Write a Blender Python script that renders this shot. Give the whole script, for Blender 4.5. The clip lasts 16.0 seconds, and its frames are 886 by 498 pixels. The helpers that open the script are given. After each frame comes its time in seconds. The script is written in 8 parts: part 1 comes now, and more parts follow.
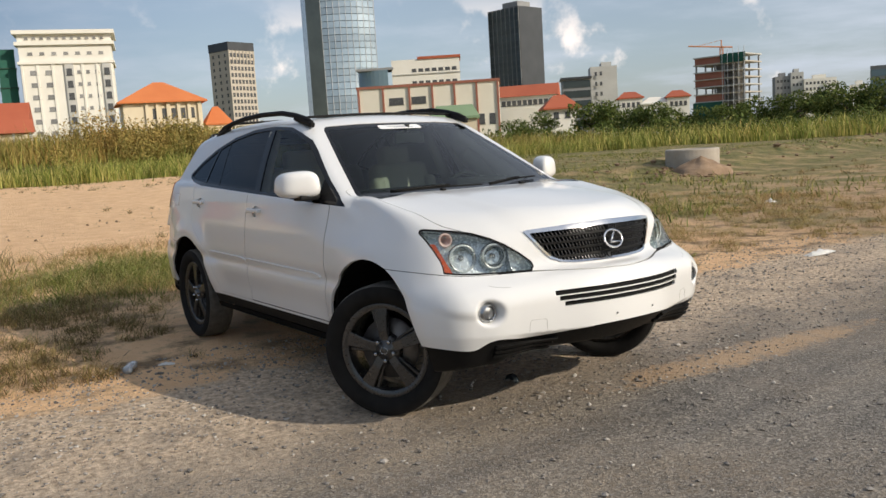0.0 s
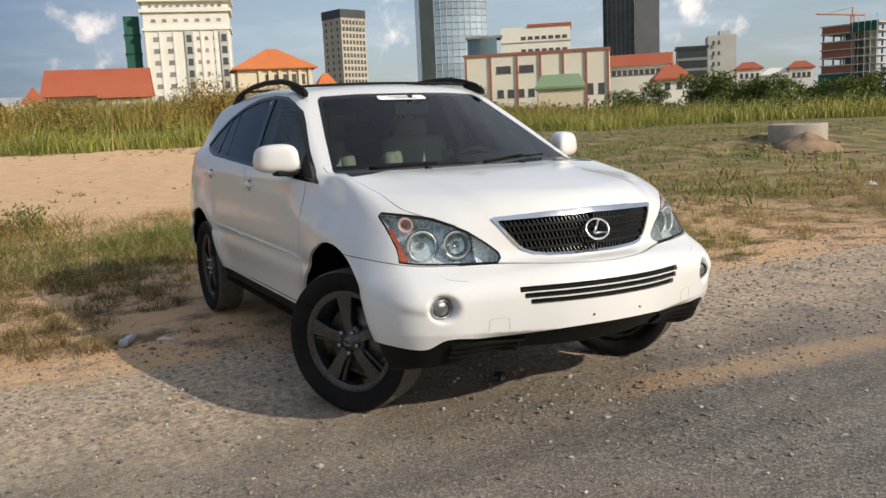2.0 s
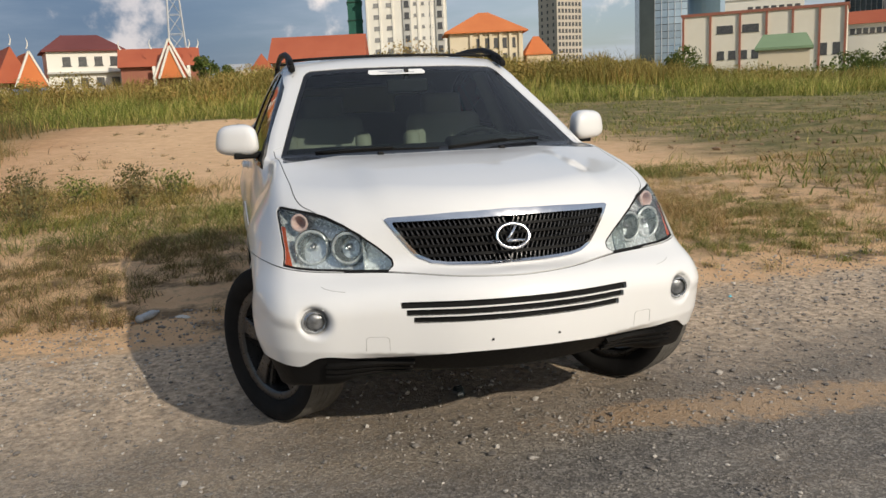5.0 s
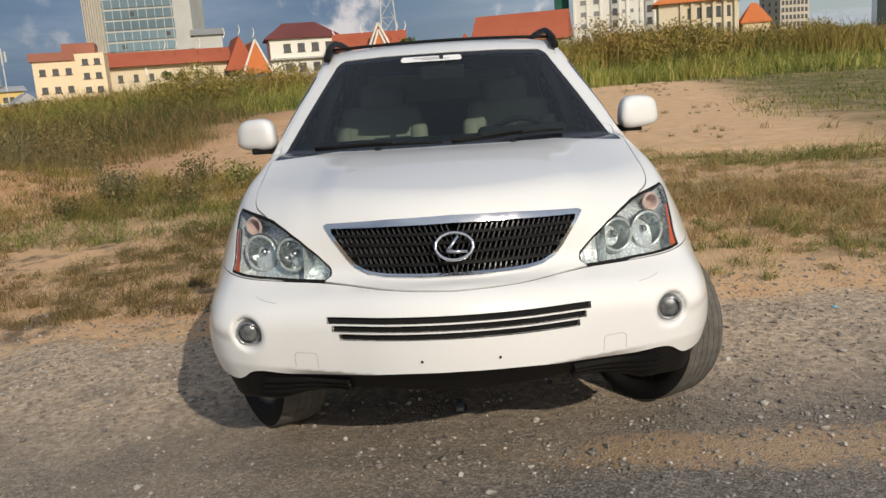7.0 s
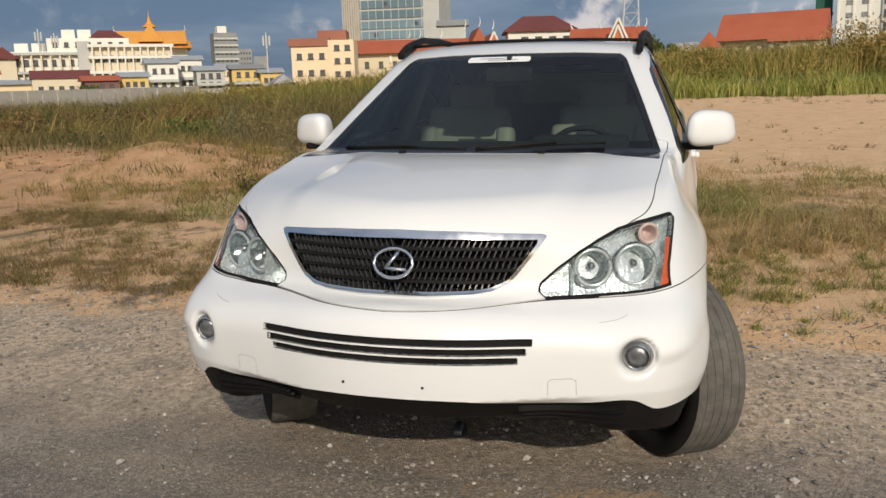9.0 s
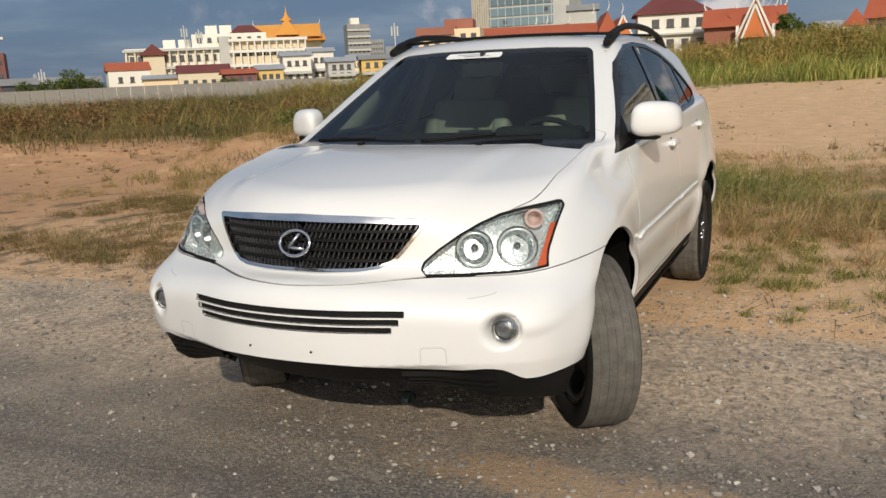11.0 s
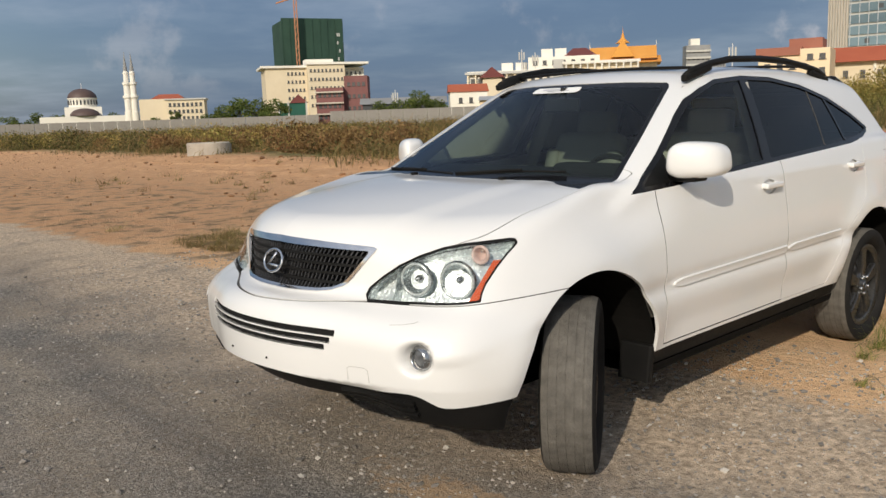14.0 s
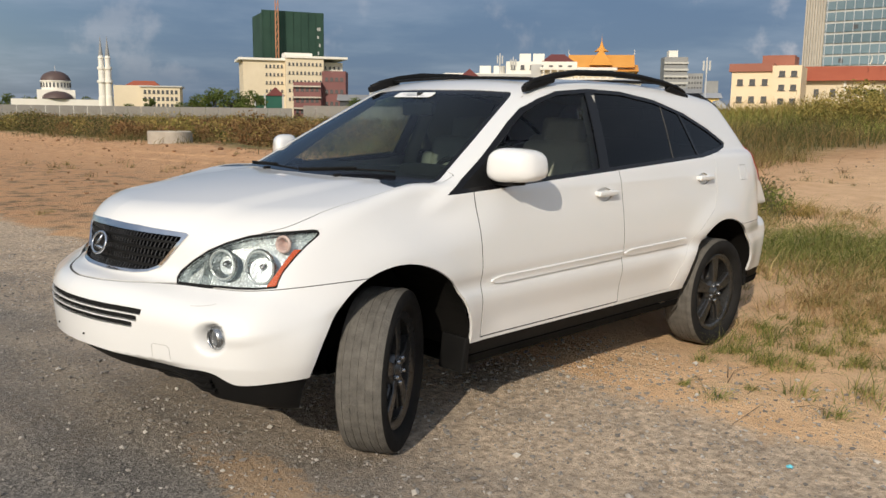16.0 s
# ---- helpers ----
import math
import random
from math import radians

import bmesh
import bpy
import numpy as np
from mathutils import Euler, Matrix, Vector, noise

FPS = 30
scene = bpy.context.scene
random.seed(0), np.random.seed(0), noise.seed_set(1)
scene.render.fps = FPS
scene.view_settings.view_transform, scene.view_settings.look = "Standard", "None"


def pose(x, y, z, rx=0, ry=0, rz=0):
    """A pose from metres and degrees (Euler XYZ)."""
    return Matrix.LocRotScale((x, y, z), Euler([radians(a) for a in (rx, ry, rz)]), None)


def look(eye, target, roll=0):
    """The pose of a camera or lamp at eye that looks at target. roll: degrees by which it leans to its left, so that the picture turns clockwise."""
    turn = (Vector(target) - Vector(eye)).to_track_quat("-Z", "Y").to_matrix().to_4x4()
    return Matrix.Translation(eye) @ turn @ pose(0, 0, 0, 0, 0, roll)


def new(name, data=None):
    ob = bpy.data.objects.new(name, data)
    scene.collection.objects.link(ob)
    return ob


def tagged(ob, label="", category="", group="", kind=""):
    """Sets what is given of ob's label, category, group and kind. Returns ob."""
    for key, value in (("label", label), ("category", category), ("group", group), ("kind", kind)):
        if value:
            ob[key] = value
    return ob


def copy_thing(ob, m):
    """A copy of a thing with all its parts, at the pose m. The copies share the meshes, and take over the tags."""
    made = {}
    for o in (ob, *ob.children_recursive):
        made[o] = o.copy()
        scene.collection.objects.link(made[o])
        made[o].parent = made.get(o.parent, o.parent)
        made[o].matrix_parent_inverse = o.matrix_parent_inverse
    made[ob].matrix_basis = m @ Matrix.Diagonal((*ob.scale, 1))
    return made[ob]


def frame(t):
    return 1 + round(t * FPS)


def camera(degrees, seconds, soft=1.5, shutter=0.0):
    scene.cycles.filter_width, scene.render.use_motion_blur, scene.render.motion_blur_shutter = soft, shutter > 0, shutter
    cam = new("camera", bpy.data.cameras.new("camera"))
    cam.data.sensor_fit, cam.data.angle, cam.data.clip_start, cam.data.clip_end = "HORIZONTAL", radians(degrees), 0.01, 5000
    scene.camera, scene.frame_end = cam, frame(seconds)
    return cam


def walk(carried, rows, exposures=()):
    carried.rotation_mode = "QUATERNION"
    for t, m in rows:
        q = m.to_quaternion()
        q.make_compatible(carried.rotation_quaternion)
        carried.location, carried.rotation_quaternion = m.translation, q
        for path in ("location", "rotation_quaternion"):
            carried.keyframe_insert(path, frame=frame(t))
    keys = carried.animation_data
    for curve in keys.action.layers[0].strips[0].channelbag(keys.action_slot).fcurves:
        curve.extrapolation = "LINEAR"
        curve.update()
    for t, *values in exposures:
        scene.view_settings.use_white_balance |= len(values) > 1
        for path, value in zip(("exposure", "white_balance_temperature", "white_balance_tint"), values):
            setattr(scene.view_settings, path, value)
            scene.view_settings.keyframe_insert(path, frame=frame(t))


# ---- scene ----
cam = camera(55.5, 16.0)
METRES, EYE, TILT, LEAN, TURN = 7.041, 1.38, 0.0, 0.0, 0.0
ROWS = [
    (0.0, 0.0, 0.0, 0.0, -0.44, -7.04, 3.54),
    (0.5, 0.0358, 0.0006, -0.0008, 1.38, -7.47, 3.29),
    (1.0, 0.0492, 0.0158, -0.0016, 2.9, -8.62, 3.24),
    (1.5, 0.0588, 0.0445, 0.0002, 3.75, -8.84, 3.1),
    (2.0, 0.0893, 0.0626, -0.0013, 6.86, -8.72, 2.62),
    (2.5, 0.1194, 0.0737, 0.0004, 8.98, -9.73, 2.77),
    (3.0, 0.1343, 0.1014, -0.0001, 9.6, -10.54, 3.13),
    (3.5, 0.1549, 0.1218, -0.0007, 13.4, -10.03, 3.08),
    (4.0, 0.1935, 0.1369, 0.0003, 16.95, -10.0, 2.54),
    (6.5, 0.2995, 0.2502, 0.0015, 30.01, -11.11, 4.27),
    (7.0, 0.3347, 0.2749, 0.0015, 34.96, -11.17, 4.23),
    (7.5, 0.3532, 0.3012, 0.0001, 36.92, -11.88, 3.52),
    (8.0, 0.3606, 0.3285, 0.0027, 39.71, -11.64, 3.09),
    (8.5, 0.3788, 0.3586, 0.0001, 46.2, -11.03, 2.26),
    (11.0, 0.5038, 0.4438, 0.0019, 59.47, -11.25, 2.71),
    (11.5, 0.5134, 0.4797, -0.0003, 64.59, -11.19, 3.13),
    (12.0, 0.5348, 0.5067, -0.0015, 66.73, -10.89, 2.46),
    (12.5, 0.5498, 0.5373, 0.0015, 69.67, -9.72, 2.41),
    (13.0, 0.5525, 0.5717, 0.0042, 75.21, -8.0, 2.97),
    (13.5, 0.5714, 0.5914, 0.0018, 79.8, -7.97, 2.66),
    (14.0, 0.5845, 0.6117, 0.0031, 81.68, -8.93, 1.93),
    (14.5, 0.5883, 0.6456, 0.0002, 80.67, -9.57, 0.32),
    (15.0, 0.5986, 0.6698, -0.0012, 80.9, -9.88, -1.79),
    (15.5, 0.6197, 0.6826, 0.0009, 81.03, -9.42, -1.39),
    (16.0, 0.6303, 0.6973, 0.0029, 80.28, -8.94, -0.68),
]
walk(cam, [(t, pose(0, 0, EYE, TILT, LEAN, TURN) @ pose(METRES * x, METRES * y, METRES * z, 90 + pitch, roll, yaw)) for t, x, y, z, yaw, pitch, roll in ROWS],
     exposures=[(0.0, 0.17), (2.0, 0.14), (4.0, 0.03), (6.5, -0.08), (8.5, -0.12), (11.0, -0.12), (13.0, -0.07), (16.0, 0.02)])
# ---- light: low sun from ahead of the car, a little to its left; blue sky with broken cloud ----
SUN_AZ, SUN_EL = -118.5, 27.6      # degrees: turn from +y towards -x, and height
world = bpy.data.worlds.new("world")
scene.world = world
world.use_nodes = True
wn, wl = world.node_tree.nodes, world.node_tree.links
wn.clear()
w_out, w_bg, w_sky = wn.new("ShaderNodeOutputWorld"), wn.new("ShaderNodeBackground"), wn.new("ShaderNodeTexSky")
w_sky.sky_type, w_sky.sun_disc = "NISHITA", False
w_sky.sun_elevation, w_sky.sun_rotation = radians(SUN_EL), radians(-SUN_AZ)
w_sky.air_density, w_sky.dust_density, w_sky.ozone_density = 1.0, 1.4, 2.0
w_bg.inputs["Strength"].default_value = 0.092


def w_math(op, a, b=0.0):
    x = wn.new("ShaderNodeMath")
    x.operation = op
    for s, val in zip(x.inputs, (a, b)):
        if isinstance(val, (int, float)):
            s.default_value = val
        else:
            wl.new(val, s)
    return x.outputs[0]


def w_ramp(fac, a, b):
    r = wn.new("ShaderNodeMapRange")
    r.interpolation_type = "SMOOTHSTEP"
    wl.new(fac, r.inputs[0])
    r.inputs[1].default_value, r.inputs[2].default_value = a, b
    return r.outputs[0]


w_tc, w_sep, w_com = wn.new("ShaderNodeTexCoord"), wn.new("ShaderNodeSeparateXYZ"), wn.new("ShaderNodeCombineXYZ")
wl.new(w_tc.outputs["Generated"], w_sep.inputs[0])
w_h = w_math("ADD", w_math("MAXIMUM", w_sep.outputs[2], 0.0), 0.10)
wl.new(w_math("DIVIDE", w_sep.outputs[0], w_h), w_com.inputs[0])
wl.new(w_math("DIVIDE", w_sep.outputs[1], w_h), w_com.inputs[1])
w_n = wn.new("ShaderNodeTexNoise")
w_n.inputs["Scale"].default_value, w_n.inputs["Detail"].default_value, w_n.inputs["Roughness"].default_value = 0.55, 8, 0.58
wl.new(w_com.outputs[0], w_n.inputs["Vector"])
w_n2 = wn.new("ShaderNodeTexNoise")
w_n2.inputs["Scale"].default_value, w_n2.inputs["Detail"].default_value, w_n2.inputs["Roughness"].default_value = 9.0, 6, 0.55
wl.new(w_tc.outputs["Generated"], w_n2.inputs["Vector"])
w_low = w_math("MULTIPLY", w_ramp(w_n2.outputs["Fac"], 0.56, 0.66), w_math("MULTIPLY", w_ramp(w_sep.outputs[2], 0.19, 0.10), w_ramp(w_sep.outputs[2], 0.02, 0.06)))
# the haze is thicker over the town than towards the open side
w_town = w_ramp(w_math("ADD", w_math("MULTIPLY", w_sep.outputs[0], 0.35), w_math("MULTIPLY", w_sep.outputs[1], 0.94)), -0.1, 0.95)
# a high veil overhead, out of view, is added to brighten shaded sides
w_veil = w_math("ADD", w_math("MULTIPLY", w_ramp(w_n.outputs["Fac"], 0.42, 0.70), 0.55), w_math("ADD", w_math("MULTIPLY", w_town, 0.30), w_math("MULTIPLY", w_ramp(w_sep.outputs[2], 0.16, 0.5), 0.30)))
w_mix, w_mix2 = wn.new("ShaderNodeMix"), wn.new("ShaderNodeMix")
for m_ in (w_mix, w_mix2):
    m_.data_type = "RGBA"
wl.new(w_veil, w_mix.inputs[0])
wl.new(w_sky.outputs[0], w_mix.inputs[6])
w_mix.inputs[7].default_value = (6.2, 6.8, 7.8, 1)
wl.new(w_math("MULTIPLY", w_low, w_math("ADD", w_math("MULTIPLY", w_town, 0.75), 0.1)), w_mix2.inputs[0])
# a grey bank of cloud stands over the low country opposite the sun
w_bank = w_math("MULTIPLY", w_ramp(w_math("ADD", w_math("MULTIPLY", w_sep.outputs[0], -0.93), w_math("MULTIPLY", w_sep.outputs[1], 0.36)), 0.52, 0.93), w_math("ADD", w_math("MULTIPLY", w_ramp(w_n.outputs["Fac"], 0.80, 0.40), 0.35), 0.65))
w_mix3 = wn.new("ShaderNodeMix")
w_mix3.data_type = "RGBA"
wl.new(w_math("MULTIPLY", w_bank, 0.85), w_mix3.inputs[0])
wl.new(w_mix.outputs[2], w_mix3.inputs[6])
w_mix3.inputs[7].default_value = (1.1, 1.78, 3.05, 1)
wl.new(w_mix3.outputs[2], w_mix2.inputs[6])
w_mix2.inputs[7].default_value = (13.0, 11.5, 10.6, 1)
wl.new(w_mix2.outputs[2], w_bg.inputs["Color"])
wl.new(w_bg.outputs[0], w_out.inputs["Surface"])
sun_data = bpy.data.lights.new("sun", "SUN")
sun_data.energy, sun_data.angle, sun_data.color = 3.45, radians(0.53), (1.0, 0.905, 0.765)
sun = new("sun", sun_data)
sd = Vector((-math.sin(radians(SUN_AZ)) * math.cos(radians(SUN_EL)), math.cos(radians(SUN_AZ)) * math.cos(radians(SUN_EL)), math.sin(radians(SUN_EL))))
sun.matrix_world = look(sd * 50, (0, 0, 0))
# ---- materials ----
def nodes_of(name):
    m = bpy.data.materials.new(name)
    m.use_nodes = True
    n, l = m.node_tree.nodes, m.node_tree.links
    return m, n, l, n["Principled BSDF"]


def noise_of(n, l, scale, detail=4, rough=0.55, space="Object"):
    tc = n.get("Texture Coordinate") or n.new("ShaderNodeTexCoord")
    t = n.new("ShaderNodeTexNoise")
    t.inputs["Scale"].default_value, t.inputs["Detail"].default_value, t.inputs["Roughness"].default_value = scale, detail, rough
    l.new(tc.outputs[space], t.inputs["Vector"])
    return t.outputs["Fac"]


def ramp_of(n, l, fac, stops):
    r = n.new("ShaderNodeValToRGB")
    while len(r.color_ramp.elements) < len(stops):
        r.color_ramp.elements.new(0.5)
    for e, (pos, c) in zip(r.color_ramp.elements, stops):
        e.position, e.color = pos, (c, c, c, 1) if isinstance(c, (int, float)) else (*c, 1)
    l.new(fac, r.inputs["Fac"])
    return r.outputs["Color"]


def mix_of(n, l, fac, a, b, mode="MIX"):
    x = n.new("ShaderNodeMix")
    x.data_type, x.blend_type = "RGBA", mode
    for value, socket in ((fac, x.inputs[0]), (a, x.inputs[6]), (b, x.inputs[7])):
        if isinstance(value, (int, float)):
            socket.default_value = value
        elif isinstance(value, tuple):
            socket.default_value = (*value, 1)
        else:
            l.new(value, socket)
    return x.outputs[2]


def bump_of(n, l, bsdf, height, strength, distance):
    b = n.new("ShaderNodeBump")
    b.inputs["Strength"].default_value, b.inputs["Distance"].default_value = strength, distance
    l.new(height, b.inputs["Height"])
    l.new(b.outputs[0], bsdf.inputs["Normal"])


def surface(name, dark, light, scale=3.0, rough=0.7, metal=0.0, fine=12.0, bump=0.2, depth=0.01, coat=0.0, spread=0.0, space="Object"):
    """Two colours mixed by noise at two scales, with fine relief; spread: tint differs from object to object."""
    m, n, l, b = nodes_of(name)
    big, small = noise_of(n, l, scale, 5, space=space), noise_of(n, l, scale * fine, 3, space=space)
    colour = mix_of(n, l, ramp_of(n, l, big, [(0.3, 0.0), (0.7, 1.0)]), dark, light)
    colour = mix_of(n, l, 0.35, colour, mix_of(n, l, small, dark, light))
    if spread:
        info = n.new("ShaderNodeObjectInfo")
        colour = mix_of(n, l, 1.0, colour, ramp_of(n, l, info.outputs["Random"], [(0, 1 - spread), (1, 1.0)]), "MULTIPLY")
    l.new(colour, b.inputs["Base Color"])
    b.inputs["Metallic"].default_value, b.inputs["Coat Weight"].default_value, b.inputs["Coat Roughness"].default_value = metal, coat, 0.06
    l.new(ramp_of(n, l, small, [(0, max(rough - 0.12, 0.02)), (1, min(rough + 0.12, 1))]), b.inputs["Roughness"])
    if bump:
        bump_of(n, l, b, small, bump, depth)
    return m


def pane(name, tint, ior=1.5, haze=0.02):
    """Thin glass: see-through by its tint, with a clear reflection."""
    m, n, l, b = nodes_of(name)
    n.remove(b)
    t, g, f, x = n.new("ShaderNodeBsdfTransparent"), n.new("ShaderNodeBsdfGlossy"), n.new("ShaderNodeFresnel"), n.new("ShaderNodeMixShader")
    t.inputs["Color"].default_value, g.inputs["Roughness"].default_value, f.inputs["IOR"].default_value = (*tint, 1), haze, ior
    l.new(f.outputs[0], x.inputs[0])
    l.new(t.outputs[0], x.inputs[1])
    l.new(g.outputs[0], x.inputs[2])
    l.new(x.outputs[0], n["Material Output"].inputs["Surface"])
    return m


M = {}
M["paint"] = surface("white_pearl_paint", (0.745, 0.738, 0.720), (0.775, 0.768, 0.750), 1.3, 0.34, fine=60, bump=0.0, coat=0.8)
M["black_plastic"] = surface("black_plastic", (0.006, 0.006, 0.006), (0.013, 0.0125, 0.012), 6, 0.55, bump=0.1, depth=0.002)
M["gloss_black"] = surface("gloss_black", (0.006, 0.006, 0.007), (0.010, 0.010, 0.011), 3, 0.16, bump=0)
M["gap"] = surface("panel_gap_black", (0.01, 0.01, 0.01), (0.02, 0.02, 0.02), 6, 0.8, bump=0)
M["seal"] = surface("grey_seal", (0.36, 0.355, 0.34), (0.46, 0.45, 0.43), 6, 0.7, bump=0)
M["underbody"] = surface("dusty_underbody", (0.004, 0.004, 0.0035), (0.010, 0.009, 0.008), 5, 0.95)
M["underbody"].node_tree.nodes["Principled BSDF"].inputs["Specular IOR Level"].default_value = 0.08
M["seam"] = surface("panel_seam_grey", (0.07, 0.068, 0.064), (0.12, 0.115, 0.11), 6, 0.8, bump=0)
M["chrome"] = surface("chrome", (0.62, 0.62, 0.63), (0.75, 0.75, 0.76), 3, 0.14, 1.0, bump=0)
M["silver"] = surface("lamp_reflector", (0.52, 0.58, 0.59), (0.80, 0.84, 0.84), 18, 0.26, 0.45, fine=4, bump=0.6, depth=0.006)
M["fog_glass"] = surface("dark_fog_glass", (0.05, 0.052, 0.055), (0.34, 0.35, 0.36), 34, 0.22, 0.6, bump=0.3, depth=0.003)
M["bowl"] = surface("fluted_lamp_reflector", (0.24, 0.28, 0.29), (0.64, 0.68, 0.68), 22, 0.20, 0.9, fine=3, bump=0.5, depth=0.006)
M["bowl"].node_tree.nodes["Principled BSDF"].inputs["Specular IOR Level"].default_value = 0.3
M["projector"] = surface("projector_glass", (0.07, 0.085, 0.09), (0.16, 0.18, 0.185), 14, 0.10, 0.2, bump=0.1, depth=0.003, coat=0.6)
M["lamp_ring"] = surface("lamp_chrome_ring", (0.30, 0.31, 0.32), (0.46, 0.47, 0.48), 8, 0.24, 0.9, bump=0)
M["bright_ring"] = surface("bright_lamp_ring", (0.48, 0.52, 0.52), (0.66, 0.70, 0.70), 12, 0.25, 0.4, bump=0)
M["grille_fin"] = surface("grille_fin_grey", (0.026, 0.026, 0.028), (0.058, 0.058, 0.061), 8, 0.35, bump=0)
M["rim"] = surface("dark_grey_alloy", (0.055, 0.055, 0.057), (0.12, 0.119, 0.117), 7, 0.30, 0.75, bump=0.05, depth=0.002)
M["tyre"] = surface("dusty_tyre_rubber", (0.010, 0.0098, 0.0095), (0.024, 0.0225, 0.021), 10, 0.85, bump=0.3, depth=0.004)
M["tread"] = surface("dusty_tyre_tread", (0.075, 0.070, 0.062), (0.16, 0.148, 0.130), 22, 0.95, fine=6, bump=0.7, depth=0.006)
M["disc"] = surface("brake_steel", (0.12, 0.10, 0.09), (0.30, 0.28, 0.26), 8, 0.5, 0.8)
M["windscreen"] = pane("windscreen_glass", (0.52, 0.61, 0.57), 1.44)
M["front_glass"] = pane("front_door_glass", (0.90, 0.95, 0.91), 1.32)
M["dark_glass"] = pane("tinted_rear_glass", (0.05, 0.053, 0.057), 1.34)
M["lens"] = pane("clear_lamp_lens", (0.93, 0.95, 0.95), 1.45, 0.03)
M["amber"] = surface("amber_reflector", (0.48, 0.065, 0.018), (0.62, 0.13, 0.03), 60, 0.2, fine=3, bump=0.3, depth=0.002, coat=0.5)
M["bulb"] = surface("orange_bulb", (0.46, 0.30, 0.26), (0.66, 0.54, 0.50), 60, 0.25, bump=0.3, depth=0.002)
M["red_lens"] = surface("red_tail_lens", (0.20, 0.01, 0.012), (0.36, 0.025, 0.03), 40, 0.15, bump=0.1, depth=0.002, coat=0.6)
M["leather"] = surface("beige_leather", (0.42, 0.39, 0.32), (0.52, 0.48, 0.40), 4, 0.55, bump=0.2, depth=0.003)
M["grey_trim"] = surface("grey_cabin_trim", (0.44, 0.42, 0.36), (0.54, 0.51, 0.44), 4, 0.75, bump=0.1, depth=0.002)
M["dash"] = surface("dark_dashboard", (0.022, 0.022, 0.021), (0.038, 0.037, 0.035), 6, 0.75, bump=0.15, depth=0.002)
M["carpet"] = surface("dark_carpet", (0.04, 0.037, 0.033), (0.08, 0.075, 0.066), 30, 0.95)
M["paper"] = surface("white_sticker", (0.72, 0.72, 0.70), (0.82, 0.82, 0.80), 8, 0.7, bump=0)
M["print"] = surface("grey_print", (0.30, 0.32, 0.36), (0.40, 0.42, 0.45), 8, 0.7, bump=0)
for dull, level in (("black_plastic", 0.12), ("gloss_black", 0.25), ("gap", 0.05), ("tyre", 0.12), ("tread", 0.15), ("dash", 0.2), ("carpet", 0.1), ("seam", 0.1), ("grille_fin", 0.4)):
    M[dull].node_tree.nodes["Principled BSDF"].inputs["Specular IOR Level"].default_value = level
M["headliner"] = surface("pale_headliner", (0.60, 0.57, 0.51), (0.68, 0.65, 0.59), 4, 0.9, bump=0)


# ---- mesh helpers ----
def mesh_of(name, verts, faces, material, smooth=False):
    me = bpy.data.meshes.new(name)
    me.from_pydata([tuple(map(float, v)) for v in verts], [], [tuple(map(int, f)) for f in faces])
    me.materials.append(material)
    if smooth:
        me.shade_smooth()
    return me


def part(name, bm, material, parent, label=""):
    """Links a bmesh or a mesh as one object under a thing or a part."""
    if isinstance(bm, bmesh.types.BMesh):
        me = bpy.data.meshes.new(name)
        bm.to_mesh(me)
        bm.free()
        me.materials.append(material)
    else:
        me = bm
    ob = new(name, me)
    ob.parent = parent
    if label:
        ob["label"] = label
    return ob


def block(bm, size, at=(0, 0, 0), turn=(0, 0, 0), bevel=0.0, segments=2, taper=1.0):
    """A box with rounded edges, in bm; taper narrows its top."""
    made = bmesh.ops.create_cube(bm, size=1.0)["verts"]
    for v in made:
        k = taper if v.co.z > 0 else 1.0
        v.co = Vector((v.co.x * size[0] * k, v.co.y * size[1] * k, v.co.z * size[2]))
    if bevel:
        es = list({e for v in made for e in v.link_edges})
        made = bmesh.ops.bevel(bm, geom=es + made, offset=bevel, segments=segments, affect="EDGES", profile=0.6, clamp_overlap=True)["verts"]
        made = list({v for v in made})
    m = pose(*at, *turn)
    for v in made:
        v.co = m @ v.co
    return made


def lathe(profile, segments=48, closed=False):
    """Vertices and faces of a profile (radius, along) turned round the x axis... along runs along y."""
    n = len(profile)
    verts, faces = [], []
    for i in range(segments):
        a = 2 * math.pi * i / segments
        verts += [(r * math.cos(a), y, r * math.sin(a)) for r, y in profile]
    for i in range(segments):
        j = (i + 1) % segments
        for k in range(n if closed else n - 1):
            q = (k + 1) % n
            faces.append((i * n + k, j * n + k, j * n + q, i * n + q))
    return verts, faces


def tube(points, radius, sides=8, closed=False):
    """Vertices and faces of a round bar along points."""
    pts = [Vector(p) for p in points]
    verts, faces, n = [], [], len(points)
    for i, p in enumerate(pts):
        a, b = pts[(i - 1) % n if closed else max(i - 1, 0)], pts[(i + 1) % n if closed else min(i + 1, n - 1)]
        d = (b - a).normalized()
        s = d.cross(Vector((0, 0, 1)) if abs(d.z) < 0.9 else Vector((1, 0, 0))).normalized()
        u = s.cross(d)
        r = radius(i / max(n - 1, 1)) if callable(radius) else radius
        verts += [p + (s * math.cos(2 * math.pi * k / sides) + u * math.sin(2 * math.pi * k / sides)) * r for k in range(sides)]
    for i in range(n if closed else n - 1):
        j = (i + 1) % n
        for k in range(sides):
            q = (k + 1) % sides
            faces.append((i * sides + k, i * sides + q, j * sides + q, j * sides + k))
    if not closed:
        faces += [tuple(range(sides))[::-1], tuple((n - 1) * sides + k for k in range(sides))]
    return verts, faces
